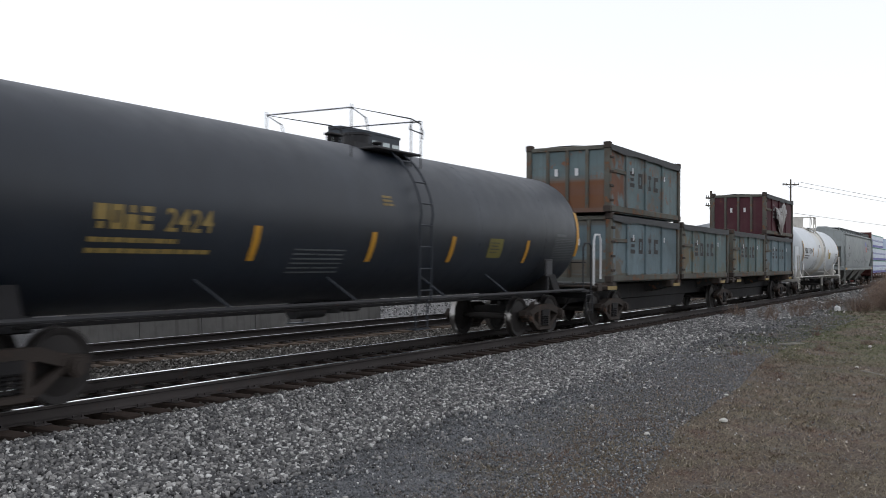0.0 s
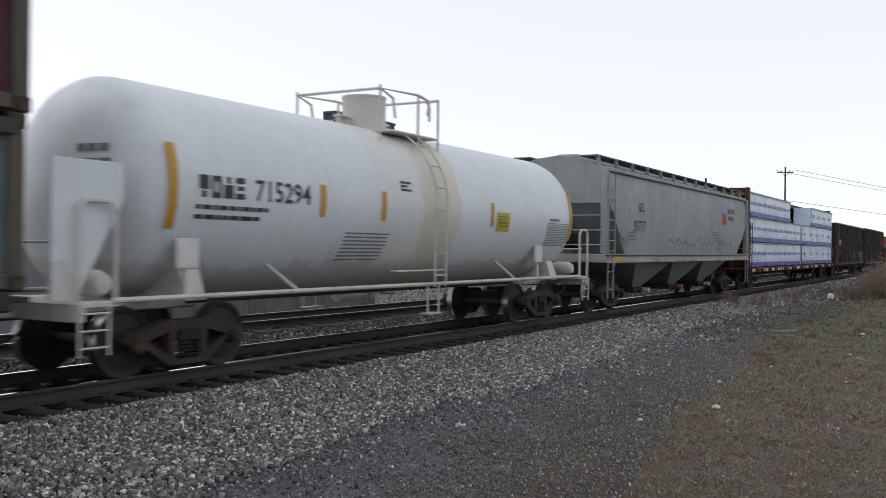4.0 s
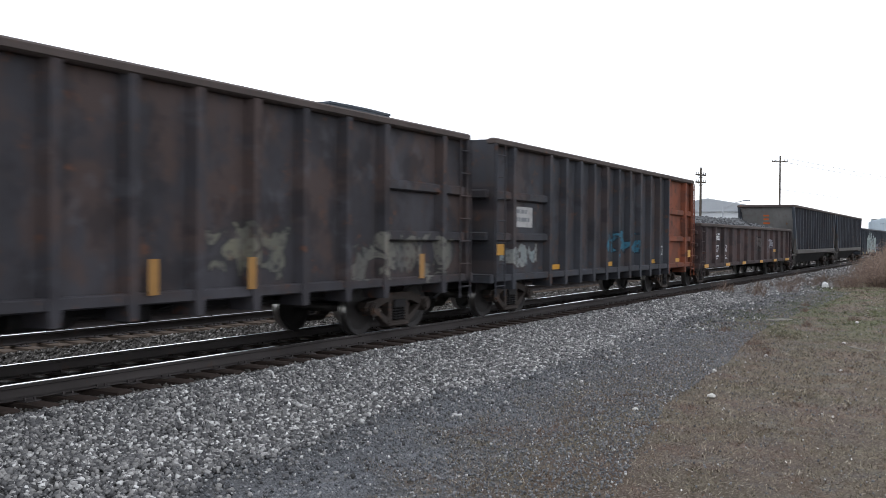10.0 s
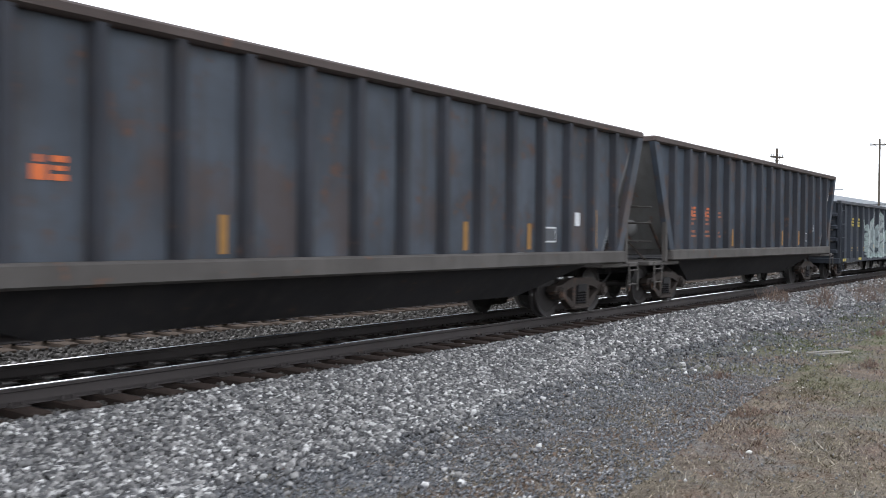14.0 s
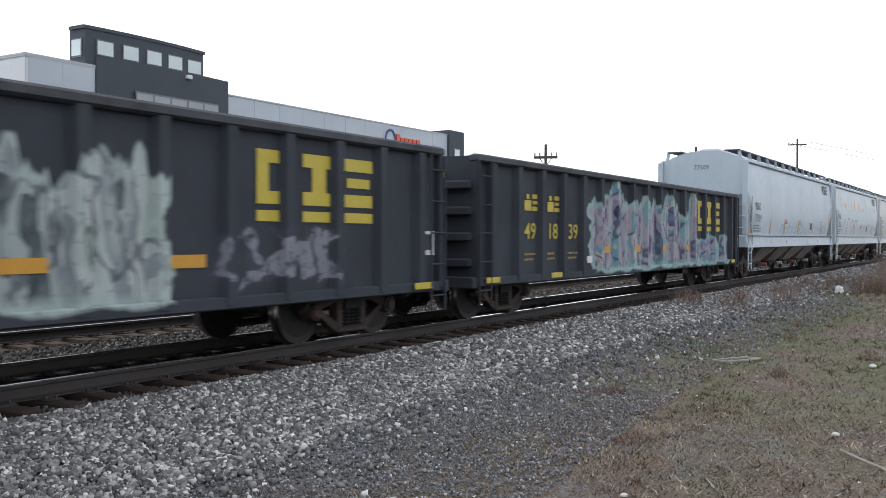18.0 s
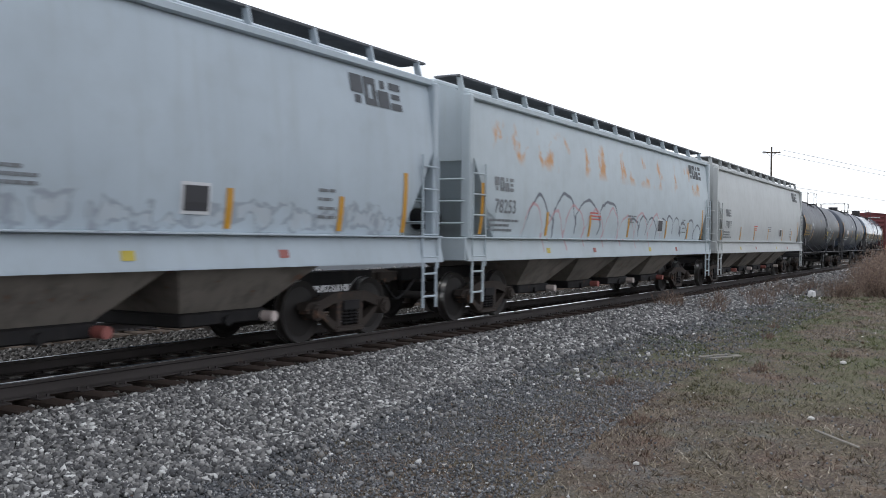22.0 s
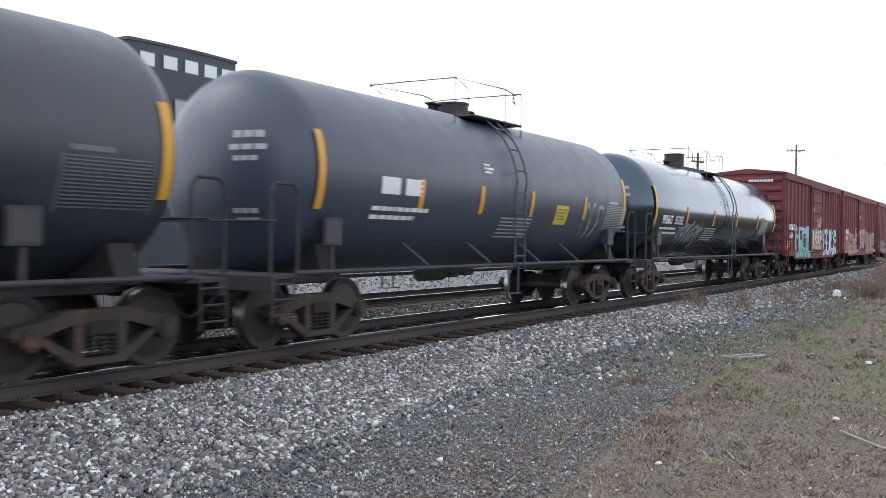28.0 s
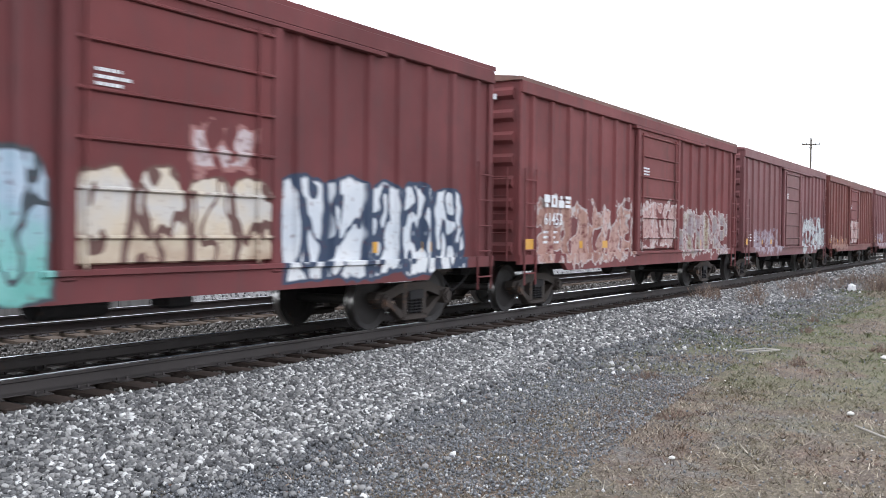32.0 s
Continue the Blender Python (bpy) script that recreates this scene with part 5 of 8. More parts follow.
# ---- gondolas ----
def gondola(label, x0, x1, material, top, bottom, posts, W=1.52, inner=1.40, rim=None, ends=None, high=False, group="freight train"):
    car, h = rail_car("gondola_car", label, "gondola car", group, x0, x1)
    e = h - .55
    for y in (-1, 1):
        part("side_wall", Shape().box(-e, e, min(y * inner, y * (inner - .05)), max(y * inner, y * (inner - .05)), bottom, top), material, car)
    part("floor", Shape().box(-e, e, -inner + .05, inner - .05, bottom, bottom + .08), material, car)
    for k in (-1, 1):
        x = k * e
        part("end_wall", Shape().box(min(x, x - k * .06), max(x, x - k * .06), -inner, inner, bottom, top), ends or material, car)
        for z in ([1.68, 2.58] if high else [bottom + .3, bottom + .75, bottom + 1.2, bottom + 1.65]):
            if z < top - .15:
                part("end_rib", Shape().box(min(x, x + k * .13), max(x, x + k * .13), -inner - .02, inner + .02, z, z + (.2 if high else .16), .03), ends or material, car)
        truck(car, k * (h - 2.4))
        coupler(car, k * h, k)
        part("end_sill", Shape().box(min(x, x + k * .16), max(x, x + k * .16), -W, W, bottom - .06, bottom + .14, .02), material, car)
        ladder(car, "end_ladder", x - k * .28 + k * .05, -W - .03, bottom - .35, top - .1, material, .42, 7 if high else 5)
        part("corner_post", Shape().box(min(x, x - k * .12), max(x, x - k * .12), -W, -inner + .02, bottom, top, .02), ends or material, car)
    for y in (-1, 1):
        part("top_chord", Shape().box(-e - .02, e + .02, min(y * (W + .01), y * (inner - .06)), max(y * (W + .01), y * (inner - .06)), top - .11, top + .03, .03), rim or material, car)
        part("side_sill", Shape().box(-e, e, min(y * (W - .02), y * inner), max(y * (W - .02), y * inner), bottom - .04, bottom + .12, .02), material, car)
    places = [-e + .12 + (2 * e - .24) * (i + .5) / posts for i in range(posts)]
    if high:
        # wide ribbed bays at both ends, even posts between
        places = [k * (e - d) for k in (-1, 1) for d in (1.0, 3.0)] + [(e - 3.0) * (-1 + 2 * (i + 1) / 10) for i in range(9)]
        for k in (-1, 1):
            for z in (1.68, 2.58):
                for a, b in ((0, .93), (1.07, 2.93)):
                    for y in (-1, 1):
                        part("end_panel_rib", Shape().box(*sorted((k * (e - a), k * (e - b))), *sorted((y * 1.38, y * 1.50)), z, z + .19, .03), material, car)
    for x in places:
        for y in (-1, 1):
            part("side_post", Shape().prism([(x - .13, y * inner), (x + .13, y * inner), (x + .075, y * W), (x - .075, y * W)][::-y], "z", bottom + .02, top - .1), material, car)
            if high:
                part("post_foot", Shape().prism([(x - .1, bottom + .1), (x + .1, bottom + .1), (x + .07, bottom - .22), (x - .07, bottom - .22)], "y", min(y * 1.1, y * W), max(y * 1.1, y * W)), material, car)
    part("center_sill", Shape().box(-h + .5, h - .5, -.32, .32, .62, bottom, .02), DARK_STEEL, car)
    for x in (-h * .45, -h * .15, h * .15, h * .45):
        part("cross_bearer", Shape().prism([(-1.3, bottom), (-.3, .66), (.3, .66), (1.3, bottom)], "x", x - .06, x + .06), DARK_STEEL, car)
    part("air_reservoir", Shape().cyl((-1.2, -.7, .75), (-.3, -.7, .75), .16, 12), DARK_STEEL, car)
    part("control_valve", Shape().box(.5, .9, -.9, -.55, .6, .85, .03), DARK_STEEL, car)
    part("brake_pipe", Shape().tube([(-h + 3, -.6, .7), (h - 3, -.6, .7)], .025, 6), DARK_STEEL, car)
    return car, h, e


def stone_load(car, e, top, W, material, peaks, seed):
    rng = random.Random(seed)
    s = Shape()
    nx, ny = 90, 14
    for i in range(nx + 1):
        x = -e + .15 + (2 * e - .3) * i / nx
        hill = max(.06, sum(p * math.exp(-((x - c) / w) ** 2) for c, w, p in peaks))
        for j in range(ny + 1):
            v = -1 + 2 * j / ny
            n = noise.noise((x * 1.2, v * 2.0, seed)) * .13 + noise.noise((x * 3, v * 4, seed + 4)) * .05
            s.v.append((x, v * (W - .07), top - .32 + (hill + .25) * max(0, 1 - v * v) ** .6 + n * (1 - abs(v) ** 6) + .02 * rng.random()))
    s.f = [(i * (ny + 1) + j, (i + 1) * (ny + 1) + j, (i + 1) * (ny + 1) + j + 1, i * (ny + 1) + j + 1) for i in range(nx) for j in range(ny)]
    part("stone_load", s, material, car, "heaped dark crushed stone load")
    # single stones on the heap
    rubble = Shape()
    for _ in range(5200):
        i, j = rng.randrange(nx), rng.randrange(1, ny)
        p, q = s.v[i * (ny + 1) + j], s.v[(i + 1) * (ny + 1) + j]
        u, r = rng.random(), .014 + .034 * rng.random() ** 2
        c = Vector((p[0] + (q[0] - p[0]) * u, p[1] + rng.uniform(-.09, .09), p[2] + (q[2] - p[2]) * u))
        turn = Euler((rng.uniform(0, 6), rng.uniform(0, 6), rng.uniform(0, 6))).to_matrix()
        b = [c + turn @ Vector((x * r * rng.uniform(.6, 1.2), y * r * rng.uniform(.6, 1.2), z * r * rng.uniform(.5, 1))) for z in (-1, 1) for y in (-1, 1) for x in (-1, 1)]
        rubble.add(b, [(0, 2, 3, 1), (4, 5, 7, 6), (0, 1, 5, 4), (2, 6, 7, 3), (0, 4, 6, 2), (1, 3, 7, 5)])
    tagged(part("loose_stone", mesh_of("loose_stone", rubble, material, 10), None, car), kind="stuff")


# ---- open-top aggregate hoppers ----
def aggregate_hopper(label, x0, x1, material, frame, seed=1, number_rows=2):
    car, h = rail_car("open_hopper", label, "hopper car", "freight train", x0, x1)
    e = h - .30
    top, z0, z1 = 3.73, 1.02, 1.27
    inner, W = 1.40, 1.53
    for y in (-1, 1):
        part("side_wall", Shape().prism([(-e + 1.55, z1), (e - 1.55, z1), (e - .12, top), (-e + .12, top)], "y", min(y * inner, y * (inner - .05)), max(y * inner, y * (inner - .05))), material, car)
    for k in (-1, 1):
        sh = Shape()
        a, b = k * (e - .10), k * (e - 1.6)
        sh.add([(a - k * .03, -inner, top - .03), (b, -inner, z1), (b, inner, z1), (a - k * .03, inner, top - .03),
                (a - k * .09, -inner, top - .03), (b - k * .06, -inner, z1), (b - k * .06, inner, z1), (a - k * .09, inner, top - .03)],
               [(0, 1, 2, 3), (7, 6, 5, 4), (0, 4, 5, 1), (2, 6, 7, 3), (0, 3, 7, 4), (1, 5, 6, 2)])
        part("slope_sheet", sh, TF_LIT_DUST, car)
        for y in (-1, 1):
            br = Shape()
            br.loft([[(k * (e + .0), y * inner, top - .1), (k * (e - .26), y * inner, top - .1), (k * (e - .26), y * W, top - .1), (k * e, y * W, top - .1)], [(k * (e - .95), y * inner, z1), (k * (e - 1.2), y * inner, z1), (k * (e - 1.2), y * W, z1), (k * (e - .95), y * W, z1)]])
            part("end_strut", br, material, car)
            part("platform_post", Shape().box(k * (e - .75) - .05, k * (e - .75) + .05, min(y * (W - .1), y * W), max(y * (W - .1), y * W), 1.0, 2.2, .01), frame, car)
        part("end_chord", Shape().box(min(k * e, k * (e - .12)), max(k * e, k * (e - .12)), -W, W, top - .11, top + .03, .03), TF_RIM, car)
        part("end_platform", Shape().box(min(k * (e + .02), k * (e - 1.7)), max(k * (e + .02), k * (e - 1.7)), -1.45, 1.45, .92, 1.02, .02), frame, car)
        for z in (1.45, 1.85, 2.2):
            grab(car, [(k * (e - .05), -1.45, z), (k * (e - .05), 1.45, z)], frame, .02)
        part("air_reservoir", Shape().turned([(-.78, .02), (-.76, .12), (-.68, .19), (.28, .19), (.36, .12), (.38, .02)], (k * (e - .75), 0, 1.75), "y", 16), TF_LIT_DUST, car)
        part("brake_cylinder", Shape().cyl((k * (e - .55), .55, 1.3), (k * (e - .55), 1.0, 1.3), .16, 12), RUST_STEEL, car)
        part("control_valve", Shape().box(k * (e - .9) - .2, k * (e - .9) + .2, -.3, .3, 1.02, 1.4, .04), RUST_STEEL, car)
        part("brake_pipe", Shape().tube([(k * (e - .3), -1.2, 1.05), (k * (e - .6), -.6, 1.5), (k * (e - .3), .2, 1.2), (k * (e - .9), 1.0, 1.9)], .025, 6), RUST_STEEL, car)
        part("brake_lever", Shape().tube([(k * (e - 1.2), -1.3, 1.05), (k * (e - .4), -1.25, 1.9)], .035, 6), RUST_STEEL, car)
        truck(car, k * (h - 2.15))
        coupler(car, k * h, k)
        ladder(car, "step", k * (e - .35), -1.5, .42, 1.0, frame, .42, 2)
    for y in (-1, 1):
        part("top_chord", Shape().box(-e, e, min(y * (W + .02), y * (inner - .05)), max(y * (W + .02), y * (inner - .05)), top - .11, top + .035, .03), TF_RIM, car)
        part("side_sill", Shape().box(-e + .95, e - .95, min(y * (W + .07), y * inner), max(y * (W + .07), y * inner), z0, z1, .03), frame, car)
    n = 16
    for i in range(n):
        x = -e + 1.25 + (2 * e - 2.5) * i / (n - 1)
        for y in (-1, 1):
            part("side_post", Shape().prism([(x - .11, y * inner), (x + .11, y * inner), (x + .06, y * W), (x - .06, y * W)][::-y], "z", z1, top - .1), TF_SHADED_POST, car)
    part("center_sill", Shape().box(-h + .5, h - .5, -.32, .32, .7, 1.05, .02), DARK_STEEL, car)
    belly = Shape()
    belly.loft([[(-e + 1.9, -1.3, 1.04), (e - 1.9, -1.3, 1.04), (e - 1.9, 1.3, 1.04), (-e + 1.9, 1.3, 1.04)], [(-e + 3.9, -.8, .45), (e - 3.9, -.8, .45), (e - 3.9, .8, .45), (-e + 3.9, .8, .45)]])
    part("discharge_bay", belly, DARK_STEEL, car)
    pan = side_at(-inner)
    step = (2 * e - 2.5) / (n - 1)
    first = -e + 1.25
    block_letters(car, 2, first + 1.32 * step, 2.05, .40, .24, ORANGE_INK, pan)
    block_letters(car, 2, first + 2.30 * step, 2.05, .42, .24, ORANGE_INK, pan)
    for r in range(number_rows - 1):
        bars(car, first + 1.28 * step, 1.5 - .0 + .3 * r, .45, .22, 2, ORANGE_FADED, pan, seed + r)
        bars(car, first + 2.28 * step, 1.5 + .3 * r, .5, .22, 2, ORANGE_FADED, pan, seed + r + 5)
        bars(car, first + 3.3 * step, 1.5 + .5 * r, .35, .2, 2, ORANGE_FADED, pan, seed + r + 9)
    for i in (4, 9, 11, 13.6):
        patch(car, first + (i + .62) * step, first + (i + .62) * step + .12, z1 + .05, z1 + (.5 if i < 13 else .8), DULL_YELLOW, pan)
    patch(car, first + 12.2 * step, first + 12.2 * step + .44, 1.44, 1.72, WHITE_INK, pan, "stencil_panel")
    patch(car, first + 12.2 * step + .03, first + 12.2 * step + .41, 1.47, 1.69, DARK_INK, side_at(-inner - .008), "stencil_field")
    patch(car, first + 13.4 * step, first + 13.4 * step + .2, 1.75, 2.0, WHITE_INK, pan, "paper_label")
    for z, y0, y1 in ((3.12, -.12, .2), (2.92, -.08, .2), (2.7, -.12, .25)):
        end_mark(car, -e, y0, y1, z, .09)
    return car


def end_mark(car, x, y0, y1, z, h):
    # on the sloping end sheet between (x + .13, 3.70) and (x + 1.6, 1.27)
    at = lambda q: x + .13 + (3.70 - q) / 2.43 * 1.47 - .012
    part("end_mark", Shape().add([(at(z), y0, z), (at(z), y1, z), (at(z + h), y1, z + h), (at(z + h), y0, z + h)], [(0, 1, 2, 3)]), ORANGE_INK, car)


# ---- boxcar ----
def boxcar(label, x0, x1, material, door_material, seed=1, number="", end_marks=True):
    car, h = rail_car("boxcar", label, "boxcar", "freight train", x0, x1)
    e = h - .52
    top, z0 = 4.42, 1.02
    inner, W = 1.47, 1.53
    body = Shape()
    body.box(-e, e, -inner, inner, z0, top)
    part("body", body, material, car)
    roof = Shape()
    roof.prism([(-W - .02, top - .02), (W + .02, top - .02), (W + .02, top + .05), (0, top + .19), (-W - .02, top + .05)], "x", -e - .06, e + .06)
    cover = part("roof", roof, ROOF_STEEL if seed % 2 else material, car)
    for i in range(15):
        x = -e + 2 * e * i / 14
        part("roof_rib", Shape().prism([(-W - .03, top + .05), (W + .03, top + .05), (0, top + .215)], "x", x - .04, x + .04), ROOF_STEEL if seed % 2 else material, cover)
    for k in (-1, 1):
        x = k * e
        for i in range(8):
            z = z0 + .12 + i * .415
            part("end_corrugation", Shape().prism([(x, z), (x + k * .07, z + .07), (x + k * .07, z + .17), (x, z + .24)][::k], "y", -inner + .08, inner - .08), material, car)
        truck(car, k * (h - 2.25))
        coupler(car, k * h, k)
        ladder(car, "side_ladder", x - k * .35, -W - .05, z0 - .45, z0 + 1.75, material, .46, 5)
        ladder(car, "end_ladder", x + k * .13, -1.1, z0, z0 + 1.75, material, .46, 5, "y")
        part("corner_post", Shape().box(min(x, x - k * .14), max(x, x - k * .14), -W, -inner + .01, z0 - .02, top, .02), material, car)
        part("end_platform", Shape().box(min(x, x + k * .3), max(x, x + k * .3), -1.0, 1.0, 1.0, 1.05), DARK_STEEL, car)
    dx0, dx1 = -1.35, 1.65
    for y in (-1, 1):
        a, b = sorted((y * inner, y * (W + .03)))
        part("top_chord", Shape().box(-e, e, a, b, top - .26, top - .01, .02), material, car)
        part("side_sill", Shape().prism([(-e, z0 + .12), (-e, z0 - .06), (-e + 1.9, z0 - .06), (-e + 2.1, z0 - .22), (e - 2.1, z0 - .22), (e - 1.9, z0 - .06), (e, z0 - .06), (e, z0 + .12)], "y", a, b), material, car)
        for span0, span1, n in ((-e + .15, dx0 - .1, 7), (dx1 + .1, e - .15, 7)):
            for i in range(n):
                x = span0 + (span1 - span0) * (i + .5) / n
                part("side_post", Shape().prism([(x - .10, y * inner), (x + .10, y * inner), (x + .055, y * W), (x - .055, y * W)][::-y], "z", z0 + .1, top - .24), material, car)
        door = part("door", Shape().box(dx0, dx1, *sorted((y * inner, y * (W + .02))), z0 + .16, top - .3, .02), door_material, car)
        for i in range(6):
            z = z0 + .42 + i * .50
            part("door_rib", Shape().box(dx0 + .05, dx1 - .05, *sorted((y * W, y * (W + .055))), z, z + .05, .015), door_material, door)
        for x in (dx0 + .18, dx1 - .35):
            part("lock_bar", Shape().cyl((x, y * (W + .06), z0 + .1), (x, y * (W + .06), top - .4), .022, 6), door_material, door)
        for x in (dx0, dx1):
            part("door_post", Shape().box(x - .09, x + .09, *sorted((y * inner, y * (W + .05))), z0, top - .25, .02), material, car)
        for z in (z0 + .05, top - .33):
            part("door_track", Shape().box(dx0 - .3, dx1 + 2.3, *sorted((y * inner, y * (W + .07))), z, z + .07, .01), material, car)
    part("center_sill", Shape().box(-h + .5, h - .5, -.3, .3, .72, 1.0, .02), DARK_STEEL, car)
    part("air_reservoir", Shape().cyl((-1.2, -.7, .72), (-.3, -.7, .72), .16, 12), DARK_STEEL, car)
    part("control_valve", Shape().box(.5, .9, -.9, -.55, .6, .85, .03), DARK_STEEL, car)
    wall = side_at(-inner)
    if number:
        block_letters(car, 4, -6.5, z0 + 1.05, 1.3, .24, WHITE_INK, side_at(-W - .006))
        lettering(car, number, -6.5, z0 + .70, .34, WHITE_INK, side_at(-W - .006))
    bars(car, -6.4, z0 + .28, .9, .3, 3, WHITE_INK, wall, seed)
    patch(car, -e + .16, -e + .55, z0 + .2, z0 + .42, YELLOW, side_at(-W - .006))
    for u in (-.62, -.45, .5, .7):
        patch(car, u * e, u * e + .28, z0 + .22, z0 + .38, YELLOW, wall)
    bars(car, dx0 + .3, z0 + 1.95, .45, .22, 3, WHITE_INK, side_at(-W - .03), seed + 2)
    if end_marks:
        s = Shape()
        for y0 in [1.0 - .115 * i for i in range(9)]:
            s.box(-e - .082, -e - .072, -y0 - .05, -y0 + .03, top - .36, top - .26)
        for z in (top - 1.05, top - 1.15, top - 1.6):
            s.box(-e - .082, -e - .072, -.75, -.5, z, z + .04)
        part("end_marks", s, WHITE_INK, car)
    return car


# ---- centre-beam flat car with wrapped lumber ----
def centerbeam(label, x0, x1, material):
    car, h = rail_car("centerbeam_flat_car", label, "flat car", "freight train", x0, x1)
    e = h - .45
    deck = 1.04
    part("center_sill", Shape().prism([(-e, .85), (-e + 3.5, .6), (e - 3.5, .6), (e, .85), (e, deck - .02), (-e, deck - .02)], "y", -.35, .35), material, car)
    for y in (-1, 1):
        part("side_sill", Shape().box(-e + .4, e - .4, *sorted((y * 1.34, y * 1.46)), deck - .24, deck - .02, .02), material, car)
    n = 26
    for i in range(n):
        x = -e + .7 + (2 * e - 1.4) * i / (n - 1)
        part("cross_bearer", Shape().prism([(-1.4, deck - .14), (-.35, .72), (.35, .72), (1.4, deck - .14), (1.4, deck), (-1.4, deck)], "x", x - .06, x + .06), material, car)
        part("winch", Shape().box(x - .09, x + .09, -1.53, -1.45, deck - .2, deck - .08, .02), DARK_STEEL if i % 3 else WHITE_INK, car)
    for k in (-1, 1):
        x = k * e
        bw = 1.44 if k < 0 else 1.28
        part("bulkhead", Shape().box(min(x, x - k * .08), max(x, x - k * .08), -bw, bw, deck - .05, 4.56, .02), material, car)
        for y in (-bw + .08, -.66, 0, .66, bw - .08):
            part("bulkhead_post", Shape().box(min(x, x + k * .24), max(x, x + k * .24), y - .07, y + .07, deck - .2, 4.56, .02), material, car)
        for z in (1.55, 2.2, 2.85, 3.5, 4.2):
            part("bulkhead_rail", Shape().box(min(x, x + k * .18), max(x, x + k * .18), -bw, bw, z, z + .13, .02), BEAM_LIT_DUST, car)
        part("end_platform", Shape().box(min(x, x + k * .4), max(x, x + k * .4), -1.45, 1.45, .92, 1.0, .02), material, car)
        truck(car, k * (h - 2.55))
        coupler(car, k * h, k)
        ladder(car, "end_ladder", x + k * .18, -1.55, .45, 3.0, material, .4, 8)
        patch(car, min(x, x + k * .0) - (.0 if k > 0 else -.35) - (.75 if k > 0 else 0), min(x, x) + (.75 if k < 0 else -.1), deck - .2, deck - .06, YELLOW, side_at(-1.47))
        patch(car, x - .1 if k > 0 else x - .02, x + .02 if k > 0 else x + .1, 1.5, 2.0, YELLOW, side_at(-1.44))
    part("top_chord", Shape().box(-e, e, -.36, .36, 4.34, 4.58, .03), material, car)
    for i in range(13):
        x = -e + 2 * e * (i + .5) / 13
        part("beam_post", Shape().box(x - .07, x + .07, -.12, .12, deck, 4.36, .02), material, car)
        if i % 2:
            w = 2 * e / 13
            for s in (-1, 1):
                part("beam_brace", Shape().cyl((x + s * w * .45, 0, 4.3), (x, 0, 3.3), .05, 6), material, car)
    part("brake_pipe", Shape().tube([(-h + 3, -.9, .72), (h - 3, -.9, .72)], .03, 6), DARK_STEEL, car)
    for i in range(9):
        patch(car, -e + 2.5 + i * 2.3, -e + 3.3 + i * 2.3, deck - .2, deck - .08, WHITE_INK if i % 3 else YELLOW, side_at(-1.47), "sill_label")
    return car, h, e, deck


def lumber_pack(car_x, x0, x1, z0, z1, side, seed):
    """One wrapped stack of boards along one side of the beam."""
    mid = (x0 + x1) / 2
    pack = thing("lumber_pack", "lumber pack in white printed wrap with blue and green bands", "lumber", "wrapped lumber packs", at=pose(car_x + mid, side * .9, z0))
    CARS.append((pack, car_x + mid))
    x0, x1, z0, z1 = x0 - mid, x1 - mid, 0.0, z1 - z0
    y0, y1 = sorted((side * -.50, side * .50))
    s = Shape()
    n, m = max(4, int((x1 - x0) / .22)), 6
    face = side * .50
    for j in range(m + 1):
        for i in range(n + 1):
            u, v = i / n, j / m
            sag = .04 * noise.noise((x0 + u * (x1 - x0) * 1.3 + v * 1.1, v * 2.2, seed)) + .022 * noise.noise((x0 + u * (x1 - x0) * 4, v * 3.5, seed + 7)) + .012 * math.sin(9 * u * (x1 - x0) + 4 * v + seed)
            edge = min(1, 6 * u, 6 * (1 - u), 5 * (1 - v))
            hem = .03 * noise.noise((x0 + u * (x1 - x0) * 2, 5, seed)) if j == 0 else 0
            s.v.append((x0 + .01 + u * (x1 - x0 - .02), face + side * sag * edge, z0 + .015 + hem + v * (z1 - z0 - .03)))
    s.f = [(j * (n + 1) + i, j * (n + 1) + i + 1, (j + 1) * (n + 1) + i + 1, (j + 1) * (n + 1) + i) for j in range(m) for i in range(n)]
    s.box(x0 + .012, x1 - .012, y0, y1 - .03 if side > 0 else y1, z0 + .03, z1 - .012) if side > 0 else s.box(x0 + .012, x1 - .012, y0 + .03, y1, z0 + .03, z1 - .012)
    wrap = part("wrap", s, LUMBER_WRAP, pack)
    H = z1 - z0
    if side < 0:
        f = side_at(face - .034)
        patch(pack, x0 + .03, x1 - .03, z0 + .03, z0 + .20 * H, BLUE_BAND, f, "blue_band", 1)
        patch(pack, x0 + .01, x1 - .01, z1 - .075, z1 - .005, GREEN_BAND, f, "green_band", 1)
        a = x0 + .06
        while a + 1.05 < x1:
            block_letters(pack, 9, a, z0 + .49 * H, 1.08, .14, BLUE_INK, f, "printed_mark", .18)
            patch(pack, a + .1, a + .75, z0 + .26 * H, z0 + .275 * H, GREY_INK, f, "printed_line", 1)
            a += 1.24
    for u in (.12, .5, .88):
        straps = Shape()
        x = x0 + u * (x1 - x0)
        straps.box(x - .015, x + .015, *sorted((side * -.3, side * .55)), z1 - .02, z1 + .012)
        part("strap", straps, DARK_STEEL, pack)
    return pack


